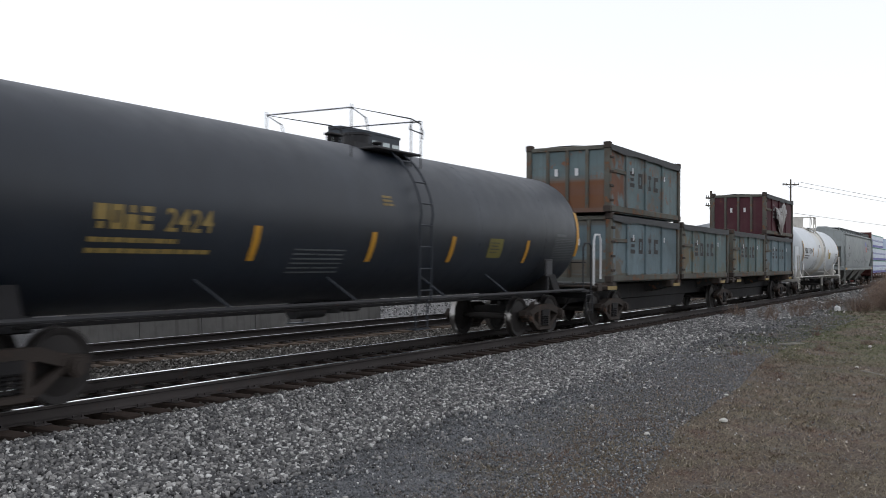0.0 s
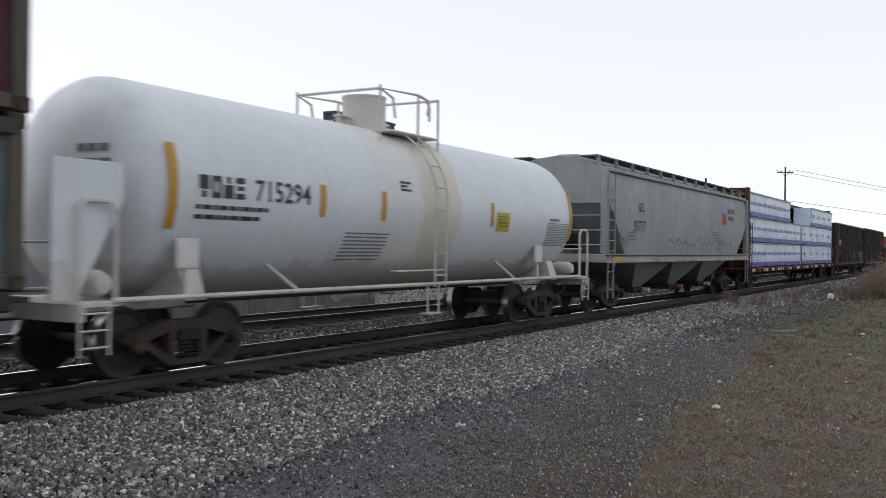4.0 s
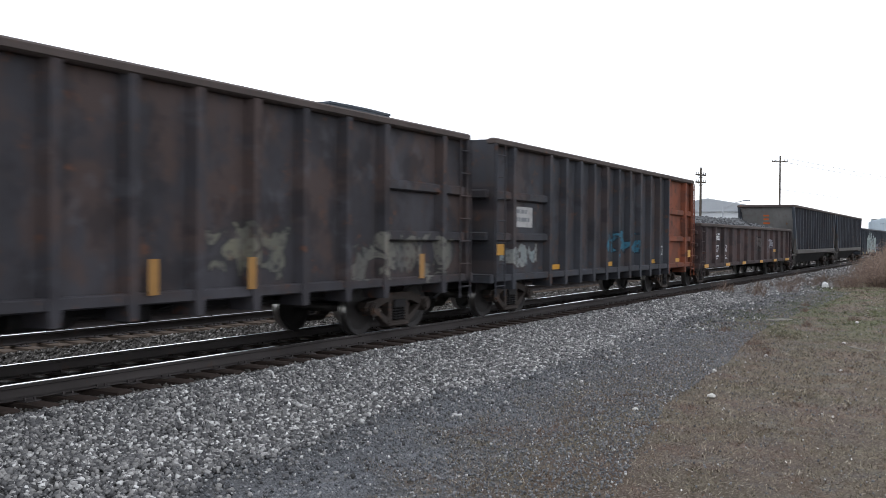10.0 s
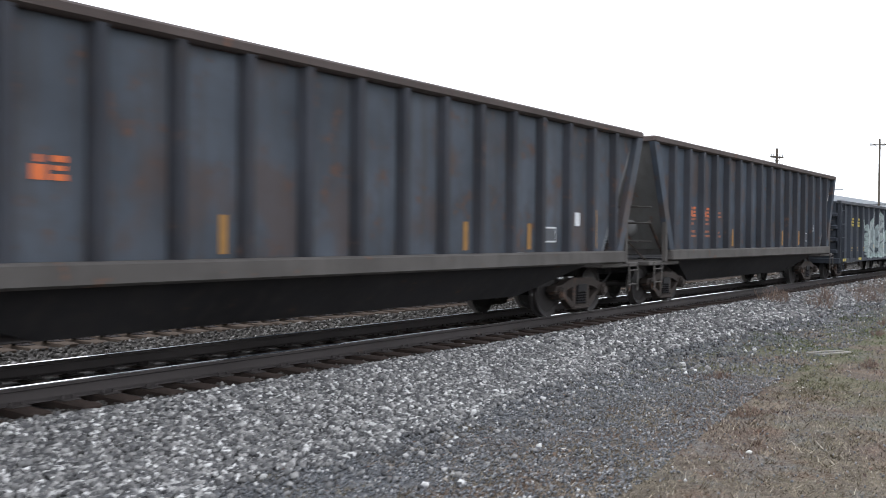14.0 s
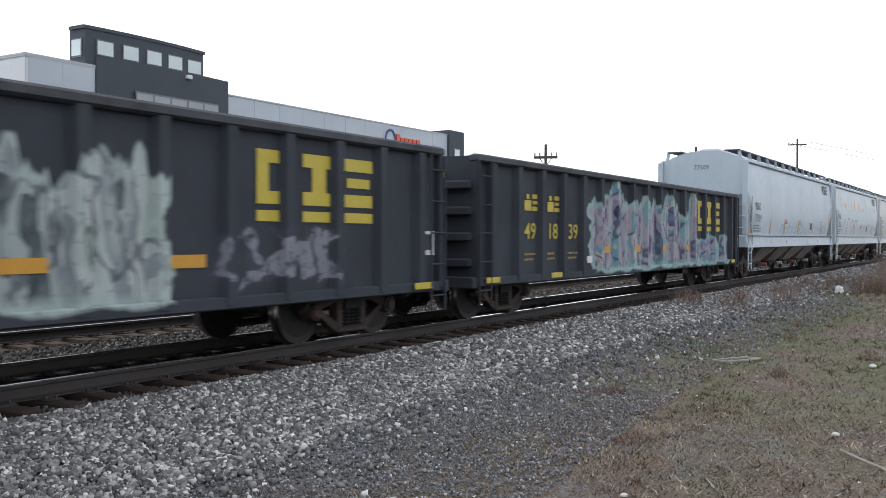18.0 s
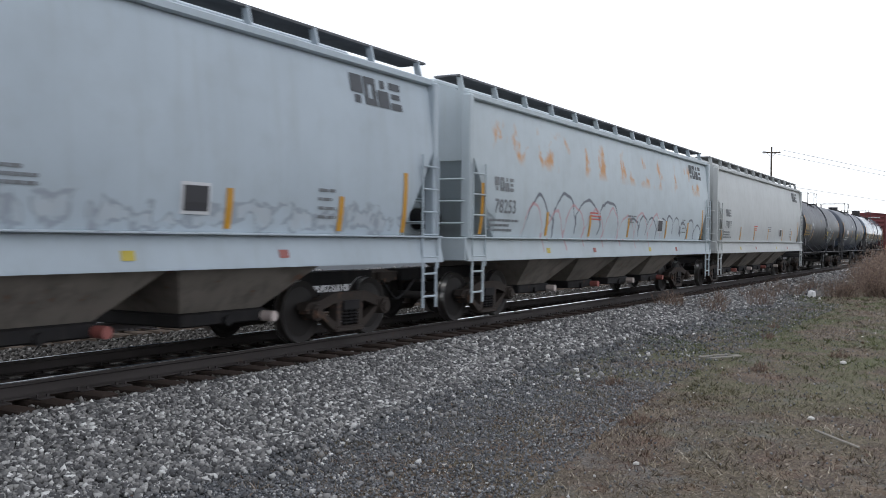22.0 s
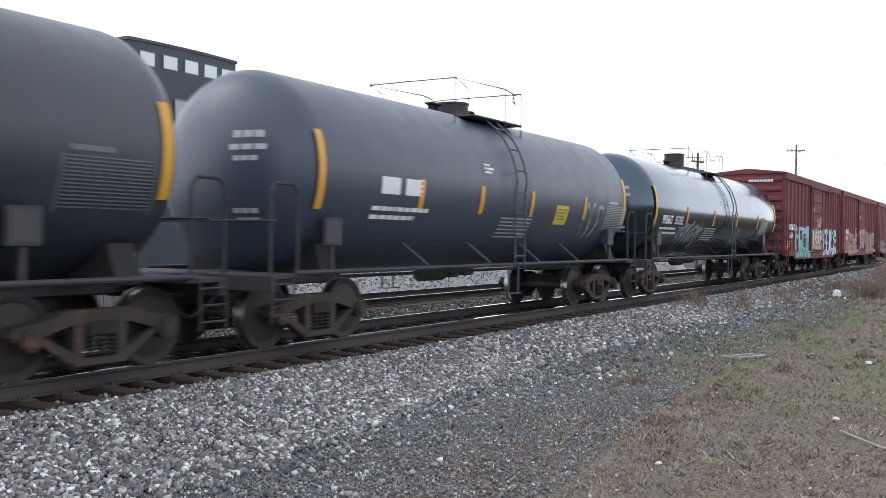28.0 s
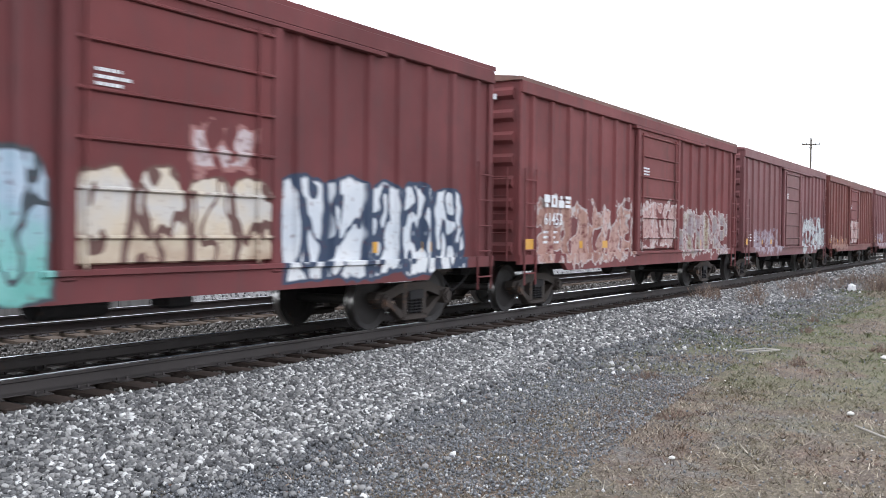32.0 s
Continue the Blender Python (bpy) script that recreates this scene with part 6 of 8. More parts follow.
# ---- train paints ----
CONTAINER_INK = plain("faded_dark_lettering", (.035, .032, .032), .8, vary=.3)
HOPPER_UNDER = paint("grimy_hopper_bay", (.24, .215, .19), .75, vary=.35, dirt=.6, rust=.2)
ROOF_STEEL = paint("weathered_roof", (.16, .09, .075), .7, vary=.3, rust=.3)
TARP = plain("dark_tarpaulin", (.03, .032, .035), .7, vary=.4, scale=3, bump=.4)
BLUE_BAND = plain("blue_printed_band", (.020, .026, .33), .45, vary=.12, scale=3)
BLUE_INK = plain("blue_print", (.07, .09, .38), .45, vary=.1)
GREEN_BAND = plain("green_printed_band", (.02, .26, .20), .45, vary=.12, scale=3)


def wrap_material():
    k = Nodes("white_lumber_wrap")
    n = k.noise(.7, 2)
    x, z = k.axis(0), k.axis(2)
    way = k.t.nodes.new("ShaderNodeCombineXYZ")
    k.put(way.inputs[0], k.m("MULTIPLY", k.m("ADD", x, k.m("MULTIPLY", z, .8)), 3.2))
    k.put(way.inputs[2], k.m("MULTIPLY", k.m("SUBTRACT", z, k.m("MULTIPLY", x, .8)), .55))
    fold = k.t.nodes.new("ShaderNodeTexNoise")
    fold.inputs["Scale"].default_value, fold.inputs["Detail"].default_value = 1.0, 3.0
    k.t.links.new(way.outputs[0], fold.inputs["Vector"])
    folds = fold.outputs["Fac"]
    col = k.mix(n, (.46, .54, .67), (.60, .68, .80))
    col = k.mix(k.m("MULTIPLY", k.step(k.noise(4, 5), .6, .85), .12), col, (.42, .43, .44))
    crease = k.noise(1.2, 3, (1.0, 1, .55), (3, 1, 2), .7)
    k.bump(k.m("ADD", folds, k.m("MULTIPLY", k.m("ABSOLUTE", k.m("SUBTRACT", crease, .5)), 2.2)), .9, .07)
    return k.done(col, .32)


LUMBER_WRAP = wrap_material()

BLACK_TANK = paint("faded_black_tank", (.013, .019, .029), .46, vary=.3, grime=(.022, .025, .032), dirt=.3, streak=.15, fine=.06, bump=.04)
BLACK_TANK_B = paint("dull_black_tank", (.019, .025, .037), .45, vary=.3, grime=(.045, .043, .042), dirt=.3, streak=.25, seed=3, fine=.06, bump=.04,
                     layers=(arches_layer(2.2, 4.15, 1.7, .62, 4, (.40, .46, .50), 2, .06), arches_layer(2.3, 4.0, 1.5, .35, 3, (.40, .46, .50), 6, .05), line_layer(-5.2, -3.4, 1.5, 2.7, (.3, .34, .38), 6, 1.0, .03, .6)))
GREY_TANK = paint("slate_grey_tank", (.034, .047, .072), .42, vary=.2, grime=(.05, .052, .056), dirt=.25, streak=.15, seed=5, fine=.06, bump=.03,
                  layers=(arches_layer(3.5, 4.6, 1.75, .6, 3, (.36, .37, .34), 4, .05, .75),))
GLOSS_TANK = paint("gloss_black_tank", (.010, .014, .022), .155, vary=.15, grime=(.03, .03, .03), dirt=.12, streak=.08, seed=7, fine=.03, bump=.015, coat=0,
                   layers=(arches_layer(-5.0, -2.5, 1.50, .50, 5, (.22, .27, .25), 5, .05, .85), arches_layer(-4.8, -2.6, 1.60, .42, 6, (.20, .25, .23), 9, .045, .8), line_layer(-5.0, -2.5, 1.5, 2.0, (.20, .25, .23), 3, 2.0, .035, .7),
                           line_layer(1.3, 2.3, 1.42, 1.98, (.24, .29, .26), 8, 3.2, .05, .85), arches_layer(1.25, 2.35, 1.45, .5, 3, (.22, .27, .25), 2, .05, .8)))
GLOSS_TANK.node_tree.nodes["Principled BSDF"].inputs["IOR"].default_value = 1.85
# Blue sky sheen is put in as a tint on the tank's highlights.
GLOSS_TANK.node_tree.nodes["Principled BSDF"].inputs["Specular Tint"].default_value = (.62, .80, 1.0, 1.0)
# Low beige band: underside stains plus the belly's darker reflection painted in.
WHITE_TANK = paint("aged_white_tank", (.64, .68, .71), .4, vary=.05, grime=(.42, .37, .27), dirt=.16, streak=.22, seed=2, fine=.03, bump=.03,
                   layers=(zone_layer(2, .6, 1.45, (.36, .30, .23), .35, .9, 7), zone_layer(0, -1.9, 1.0, (.55, .49, .34), .22, 1.2, 3), zone_layer(0, -.45, .95, (.55, .44, .25), .35, .8, 5)))
WHITE_FRAME = paint("dirty_white_frame", (.58, .56, .52), .55, vary=.15, grime=(.25, .22, .17), dirt=.35, streak=.3, rust=.12, seed=4)
BLACK_FRAME = paint("dusty_black_frame", (.045, .045, .048), .6, vary=.3, dirt=.4, rust=.1)
CONTAINER_BLUE = paint("weathered_blue_grey", (.150, .202, .224), .7, vary=.28, grime=(.085, .085, .075), dirt=.4, streak=.4, rust=.22, rust_color=(.15, .065, .03), seed=1,
                       layers=(spots_layer(-3.5, -1.9, -.2, 2.0, (.13, .085, .045), 2, 1.6, .52, .7), zone_layer(2, -.1, .24, (.10, .08, .05), .6, .35, 5), spots_layer(-3.5, 3.5, 1.1, 2.1, (.08, .055, .045), 6, 1.1, .55, .6)))
CONTAINER_RUSTY = paint("rusted_blue_grey", (.145, .195, .205), .7, vary=.3, grime=(.09, .08, .065), dirt=.4, streak=.45, rust=.40, rust_color=(.17, .06, .025), seed=6,
                        layers=(spots_layer(-3.6, -1.9, -.2, 2.0, (.16, .062, .028), 2, 1.4, .45, .85), spots_layer(-3.6, 3.6, -.2, 1.7, (.17, .075, .03), 4, 1.3, .56, .45), spots_layer(-3.6, 3.6, 1.2, 2.0, (.09, .06, .04), 9, 1.2, .53, .6)))
CONTAINER_GREEN = paint("mottled_grey_green", (.145, .20, .205), .7, vary=.3, grime=(.13, .11, .075), dirt=.5, streak=.5, rust=.30, rust_color=(.17, .075, .03), seed=9,
                        layers=(spots_layer(-3.5, -1.5, -.2, 2.0, (.16, .115, .06), 3, 1.5, .47, .75), zone_layer(2, -.1, .26, (.15, .12, .07), .7, .35, 5), spots_layer(-3.5, 3.5, 1.0, 2.1, (.10, .07, .05), 8, 1.2, .53, .6), spots_layer(-1.5, 3.5, .1, 1.3, (.13, .12, .08), 12, 1.0, .52, .6)))
CONTAINER_POST = paint("rusted_container_frame", (.115, .115, .10), .75, vary=.35, grime=(.085, .055, .035), dirt=.6, streak=.4, rust=.45, rust_color=(.12, .055, .028), seed=8)
CONTAINER_MAROON = paint("faded_maroon", (.085, .030, .038), .7, vary=.35, grime=(.10, .075, .07), dirt=.35, streak=.3, rust=.15, seed=4)
FLAT_STEEL = paint("grimy_flat_car", (.05, .052, .052), .75, vary=.35, rust=.35, dirt=.4)
UP_GREY = paint("weathered_light_grey", (.30, .325, .325), .6, vary=.12, grime=(.17, .165, .15), dirt=.35, streak=.35, seed=3, fine=.06, bump=.05,
                layers=(arches_layer(-2.9, 6.0, 1.75, .3, 11, (.05, .06, .07), 3, .06, .45), arches_layer(3.0, 4.6, 1.8, .42, 4, (.05, .05, .06), 6, .06, .5), zone_layer(2, .3, 1.42, (.12, .11, .09), .6, .5)))
BOARD_GREY = paint("dark_running_board", (.15, .155, .165), .7, vary=.3, dirt=.3)
BOARD_LIGHT = paint("galvanised_running_board", (.24, .24, .24), .5, .4, vary=.2)
GPLX_BLUE = paint("pale_blue_grey_hopper", (.40, .465, .515), .5, vary=.08, grime=(.27, .28, .27), dirt=.2, streak=.22, seed=11, fine=.04, bump=.03,
                  layers=(letters_layer(-3.2, 7.6, 1.66, 2.0, 14, ((.30, .33, .36), (.42, .45, .47), (.36, .38, .42)), (.16, .17, .2), 4, .3, .02, .5),))
GPLX_TAGGED = paint("tagged_pale_hopper", (.43, .49, .52), .5, vary=.08, grime=(.30, .31, .30), dirt=.2, streak=.2, seed=13, fine=.04, bump=.03,
                    layers=(spots_layer(-7.6, 7.6, 3.0, 3.95, (.50, .23, .055), 2, 1.25, .545, .95), arches_layer(-6.1, -.5, 1.75, .75, 4, (.05, .055, .08), 3, .055), arches_layer(.3, 7.5, 1.8, .42, 9, (.05, .055, .08), 5, .045),
                            arches_layer(-6.4, 3.2, 1.45, .8, 8, (.45, .15, .16), 9, .045, .6)))
GPLX_CREAM = paint("warm_grey_hopper", (.445, .465, .462), .5, vary=.06, grime=(.31, .305, .285), dirt=.2, streak=.2, seed=17, fine=.04, bump=.03)
GON_BLACK = paint("rusty_black_gondola", (.052, .050, .056), .75, vary=.4, grime=(.045, .035, .029), dirt=.4, streak=.35, rust=.3, rust_color=(.085, .038, .022), seed=2,
                  layers=(spots_layer(-9.2, 9.2, .9, 4.0, (.085, .056, .046), 11, .9, .48, .6), spots_layer(-9.2, 9.2, .9, 4.0, (.026, .024, .026), 14, 1.5, .53, .6), spots_layer(-9.2, 9.2, 1.0, 3.6, (.10, .098, .11), 17, 2.1, .58, .35), zone_layer(0, -8.6, -6.6, (.066, .044, .038), .5, .9, 1), spots_layer(-8.7, -5.6, .8, 2.3, (.15, .064, .036), 7, 1.7, .48, .8), spots_layer(-8.7, -3.0, 2.0, 3.8, (.09, .058, .045), 3, 1.4, .55, .6), letters_layer(1.3, 3.1, 1.15, 1.95, 2, ((.08, .09, .09), (.22, .21, .15)), (.04, .04, .04), 3, .6, amount=.7),
                          letters_layer(4.6, 8.2, 1.0, 1.75, 5, ((.09, .095, .09), (.24, .23, .19)), (.04, .04, .04), 6, .6, amount=.7)))
GON_SLATE = paint("slate_black_gondola", (.050, .052, .060), .75, vary=.4, grime=(.055, .044, .038), dirt=.45, streak=.4, rust=.28, rust_color=(.07, .036, .024), seed=5,
                  layers=(spots_layer(-9.2, 4.8, .9, 4.0, (.075, .052, .046), 12, .9, .49, .55), spots_layer(-9.2, 4.8, .9, 4.0, (.024, .023, .026), 15, 1.6, .53, .6), zone_layer(0, 4.88, 9.2, (.215, .066, .034), .95, .04, 3), spots_layer(4.9, 9.2, .5, 4.0, (.10, .045, .032), 5, 1.3, .46, .6), spots_layer(4.9, 9.2, .5, 4.0, (.055, .03, .024), 8, 3.4, .56, .7), letters_layer(-1.0, 1.9, 1.25, 1.95, 4, ((.03, .12, .18), (.05, .20, .28)), (.02, .03, .04), 5, .4),
                          letters_layer(-7.4, -5.2, 1.1, 1.6, 3, ((.28, .24, .2), (.2, .25, .26)), (.05, .04, .04), 8, .35)))
GON_LOW = paint("brown_black_gondola", (.056, .042, .042), .75, vary=.35, grime=(.05, .038, .034), dirt=.35, streak=.3, rust=.3, rust_color=(.075, .036, .024), seed=8,
                layers=(spots_layer(-9.8, 9.8, .7, 2.6, (.095, .060, .055), 4, 1.1, .49, .55), spots_layer(-9.8, 9.8, .7, 2.6, (.030, .025, .027), 9, 1.6, .53, .6), letters_layer(3.7, 4.5, 1.12, 1.85, 2, ((.30, .30, .33), (.42, .42, .43)), (.06, .05, .06), 2, .6), letters_layer(.95, 2.0, 1.15, 1.95, 2, ((.10, .09, .09), (.14, .12, .11)), (.03, .03, .03), 7, .35)))
TF_STEEL = paint("weathered_blue_black", (.074, .085, .101), .75, vary=.4, grime=(.055, .043, .035), dirt=.55, streak=.55, rust=.36, rust_color=(.075, .042, .03), seed=4,
                 layers=(spots_layer(-9, 9, .9, 4.0, (.085, .062, .053), 3, .8, .53, .6),))
TF_STEEL_B = paint("weathered_dark_slate", (.060, .073, .092), .75, vary=.4, grime=(.052, .042, .035), dirt=.5, streak=.5, rust=.3, rust_color=(.075, .042, .03), seed=9,
                   layers=(spots_layer(-9, 9, .9, 4.0, (.080, .058, .048), 7, .9, .53, .65),))
# Side posts painted darker for the shade on them, with grime on top.
TF_SHADED_POST = paint("shaded_grimy_post", (.046, .049, .058), .75, vary=.35, grime=(.05, .042, .037), dirt=.5, streak=.4, rust=.25, rust_color=(.07, .04, .03), seed=3)
# Dust on the overhanging ends, colour lifted for light from ground and horizon.
TF_LIT_DUST = paint("lit_dust_slope", (.24, .238, .232), .85, vary=.25, grime=(.13, .11, .09), dirt=.4, streak=.4, rust=.2)
TF_RIM = paint("dusty_brown_chord", (.085, .068, .062), .8, vary=.3, dirt=.25, rust=.2)
SCUFFED_RIM = paint("scuffed_grey_rim", (.062, .066, .074), .7, vary=.5, grime=(.13, .13, .13), dirt=.5, streak=.1, seed=6)
TF_SILL = paint("dusty_side_sill", (.10, .092, .085), .8, vary=.3, dirt=.3, rust=.15)
CSX_WHITE = paint("black_gondola_white_tag", (.043, .049, .060), .7, vary=.3, grime=(.05, .048, .046), dirt=.3, streak=.25, seed=12,
                  layers=(mural_layer(-4.4, 3.2, .72, 2.6, ((.05, .06, .07), (.30, .34, .34), (.22, .25, .26), (.42, .46, .45), (.34, .40, .37), (.52, .55, .55)), (.38, .46, .43), 3, 1.1, 1.2), letters_layer(3.9, 6.3, .95, 1.6, 5, ((.16, .17, .2), (.27, .28, .31)), (.06, .06, .08), 8, .4)))
CSX_PURPLE = paint("black_gondola_purple_tag", (.043, .049, .060), .7, vary=.3, grime=(.05, .048, .046), dirt=.3, streak=.25, seed=15,
                   layers=(mural_layer(4.2, 8.0, .68, 1.95, ((.04, .035, .09), (.20, .17, .29), (.36, .31, .38), (.16, .34, .38), (.42, .40, .40), (.10, .09, .20)), (.25, .45, .43), 7, .8, 2.0),
                           mural_layer(-3.6, 4.6, .68, 2.72, ((.045, .04, .10), (.25, .22, .30), (.37, .33, .36), (.18, .31, .36), (.43, .40, .39), (.10, .09, .20), (.30, .26, .27)), (.30, .46, .43), 4, .8, 1.0),))
STONE_LOAD = stone_material("dusty_stone_load", [(0, (.05, .052, .056)), (.5, (.10, .104, .11)), (1, (.20, .205, .21))])
RED_BOX = paint("oxide_red_boxcar", (.134, .041, .042), .72, vary=.24, grime=(.075, .05, .05), dirt=.4, streak=.45, seed=2, fine=.07,
                layers=(bubble_layer(-5.1, -1.5, .80, 2.3, 4, ((.13, .36, .32), (.22, .47, .44), (.32, .44, .52), (.44, .50, .58)), (.05, .07, .08), 3, .35, .10),
                        bubble_layer(1.75, 6.4, .86, 2.3, 5, ((.66, .67, .67), (.52, .56, .60), (.64, .66, .68)), (.035, .06, .10), 8, .12, .13)))
RED_DOOR = paint("oxide_red_door_tagged", (.140, .041, .041), .72, vary=.2, grime=(.075, .05, .05), dirt=.35, streak=.4, seed=3, fine=.07,
                 layers=(bubble_layer(-1.3, 1.65, 1.1, 2.25, 4, ((.40, .30, .22), (.55, .47, .36), (.52, .50, .47), (.58, .50, .38)), (.12, .07, .06), 5, .3, .09), letters_layer(.2, 1.3, 2.2, 2.8, 2, ((.5, .42, .42), (.45, .38, .38)), (.3, .15, .14), 2, .3, .1)))
RED_BOX_B = paint("tagged_red_boxcar", (.160, .049, .049), .72, vary=.2, grime=(.075, .05, .05), dirt=.4, streak=.45, seed=5, fine=.07,
                  layers=(letters_layer(-6.8, -1.5, .9, 2.2, 6, ((.22, .10, .08), (.40, .25, .20), (.55, .40, .36)), (.5, .47, .45), 7, .5, .06, .75), letters_layer(1.8, 6.8, .95, 2.2, 6, ((.42, .40, .25), (.3, .28, .3), (.5, .3, .27)), (.5, .47, .45), 9, .5, .06, .8)))
RED_DOOR_B = paint("tagged_red_door", (.156, .046, .045), .72, vary=.2, dirt=.35, seed=8, fine=.07,
                   layers=(letters_layer(-1.2, 1.6, 1.2, 2.35, 3, ((.5, .42, .4), (.4, .2, .18)), (.55, .5, .48), 4, .4, .05, .8),))
PLUM_BOX = paint("plum_boxcar", (.155, .064, .066), .62, vary=.18, grime=(.11, .07, .07), dirt=.25, streak=.2, seed=7, fine=.07,
                 layers=(letters_layer(-5.8, -1.5, .9, 1.75, 6, ((.35, .32, .36), (.42, .40, .45)), (.25, .2, .24), 3, .4, .05, .7), letters_layer(2.2, 7.0, .85, 2.3, 4, ((.5, .53, .54), (.4, .43, .44)), (.2, .2, .22), 6, .5, .12)))
PLUM_DOOR = paint("plum_door", (.15, .062, .062), .62, vary=.15, dirt=.2, seed=9, fine=.07)
BROWN_BOX = paint("brown_red_boxcar", (.145, .050, .044), .65, vary=.18, grime=(.09, .055, .05), dirt=.25, streak=.2, seed=10, fine=.07,
                  layers=(letters_layer(-6.6, -1.6, .9, 1.5, 7, ((.35, .2, .15), (.3, .15, .12)), (.3, .2, .15), 5, .4, .03, .6),))
# Bulkhead rails: dusty red with the light on the ribs mixed in.
BEAM_LIT_DUST = paint("lit_dusty_bulkhead", (.19, .125, .095), .8, vary=.25, grime=(.09, .06, .05), dirt=.4, streak=.3)
BEAM_RED = paint("oxide_red_centerbeam", (.115, .040, .036), .7, vary=.25, grime=(.07, .05, .045), dirt=.4, streak=.3, rust=.25, seed=3)

# ---- the train, front to back: coupler places at the clip's start ----
JOINTS = (0.60, 19.90, 34.85, 48.87, 65.49, 83.86, 110.37, 128.56, 145.42, 165.50, 183.28, 200.18, 219.09, 237.78, 256.17, 274.29, 292.84,
          308.67, 323.10, 339.88, 355.43, 371.49, 387.11, 402.43, 417.92, 433.42, 448.92, 464.42)


def place_train():
    J = JOINTS
    tank_car("faded black tank car with yellow marks and a ladder", J[0], J[1], BLACK_TANK, BLACK_FRAME, 1.44, 2.45, DIM_YELLOW, worn=True, faded=True, number="2424", seed=3,
             stripes=(-3.5, -.6, 2.1, 5.45), yellow_label=3.6, mark_x=-6.3, lad=.85, plat=(-.65, 1.6), dome=.8, bars_at=-2.6)
    # two-unit container car
    a, h = spine_unit("grimy spine car carrying blue-grey waste containers", J[1], J[2], (-(J[2] - J[1]) / 2 + 2.3,), FLAT_STEEL)
    x = J[1]
    container("blue-grey waste container with dark lettering, lower tier", CONTAINER_BLUE, pose(x + 4.75, 0, 1.2), 6.6, tarp=TARP)
    container("rust-streaked blue-grey waste container stacked on another", CONTAINER_RUSTY, pose(x + 4.70, 0, 3.16), 6.8, tarp=TARP)
    container("mottled grey-green waste container with dark lettering", CONTAINER_GREEN, pose(x + 11.6, 0, 1.2), 6.5, tarp=TARP)
    b, h = spine_unit("grimy spine car unit with stacked waste containers", J[2], J[3], (-(J[3] - J[2]) / 2 + .05, (J[3] - J[2]) / 2 - 2.3), FLAT_STEEL)
    x = J[2]
    container("grey-green waste container with rusty edges", CONTAINER_GREEN, pose(x + 3.75, 0, 1.2), 6.15, tarp=TARP)
    container("blue-grey waste container under a maroon one", CONTAINER_BLUE, pose(x + 10.4, 0, 1.2), 6.9, tarp=TARP)
    container("faded maroon waste container with a torn pale sheet", CONTAINER_MAROON, pose(x + 10.45, 0, 3.16), 6.9, word=False, cloth=True, tarp=TARP)
    tank_car("aged white tank car with rust-stained belly band", J[3], J[4], WHITE_TANK, WHITE_FRAME, 1.51, 2.49, BLACK_INK, white=True, number="715294", seed=7,
             stripes=(-3.45, -1.75, 2.3), head_stripe=True, yellow_label=2.5, mark_x=-6.1, mark_z=-.12, lad=-.0, plat=(-1.1, .95), dome=-.25, bars_at=-2.75)
    car, surf, e, z1, h = hopper_car("weathered light grey covered hopper with a small shield emblem", J[4], J[5], UP_GREY, DARK_STEEL, BLACK_INK, 3.92, (1.38, 1.62), 3, roof_rail=BOARD_GREY, big=False, seed=2)
    lettering(car, "93777", -6.4, z1 + .68, .44, BLACK_INK, surf)
    block_letters(car, 2, -5.9, z1 + 1.25, .5, .28, BLACK_INK, surf)
    bars(car, .30 * e, z1 + .55, 1.3, .3, 3, GREY_INK, surf, 5)
    bars(car, -.8 * e, z1 + .35, 1.0, .3, 3, GREY_INK, surf, 8)

    sx = 4.1
    patch(car, sx, sx + .8, z1 + 1.62, z1 + 1.95, BLUE_INK, surf, "emblem_band", 2)
    for i in range(7):
        patch(car, sx + i * .115, sx + i * .115 + .06, z1 + 1.14, z1 + 1.60, RED_INK, surf, "emblem_bar", 2)
    lettering(car, "BUILDING", sx + 1.0, z1 + 1.62, .26, BLACK_INK, surf)
    lettering(car, "AMERICA", sx + 1.0, z1 + 1.34, .26, BLACK_INK, surf)
    patch(car, -.96 * e, -.86 * e, z1 - .2, z1 - .08, YELLOW, side_at(-1.632))
    patch(car, .84 * e, .93 * e, z1 - .2, z1 - .08, YELLOW, side_at(-1.632))
    # lumber
    car, h, e, deck = centerbeam("oxide-red centerbeam flat car loaded with wrapped lumber", J[5], J[6], BEAM_RED)
    cx = (J[5] + J[6]) / 2
    rows = (deck + .01, deck + 1.14, deck + 2.26, deck + 3.37)
    left, right = -h + .6, h - .55
    for side in (-1, 1):
        k = 0
        for r in range(3):
            spans = ((left, -h + 10.45), (right - 8.6, right)) if r == 2 else ((left, -h + 13.6), (-h + 14.25, right))
            for s0, s1 in spans:
                n = round((s1 - s0) / 2.45)
                for i in range(n):
                    k += 1
                    lumber_pack(cx, s0 + (s1 - s0) * i / n, s0 + (s1 - s0) * (i + 1) / n, rows[r], rows[r + 1] - .02, side, k + 40 * r)
    # gondolas
    car, h, e = gondola("tall rusty black gondola with ribbed sides", J[6], J[7], GON_BLACK, 3.79, .92, 13, 1.55, 1.40, rim=TF_RIM, high=True)
    patch(car, -e + 1.55, -e + 2.55, 2.30, 2.62, WORN_WHITE, side_at(-1.555), "number_board")
    block_letters(car, 4, -e + 1.65, 2.36, .85, .2, BLACK_INK, side_at(-1.562))
    for i, u in enumerate((.05, 3.0, 4.3, 5.2, 7.5)):
        patch(car, -e + .15 + u * 2.0, -e + .32 + u * 2.0, 1.0, 1.45, DULL_YELLOW, side_at(-1.556))
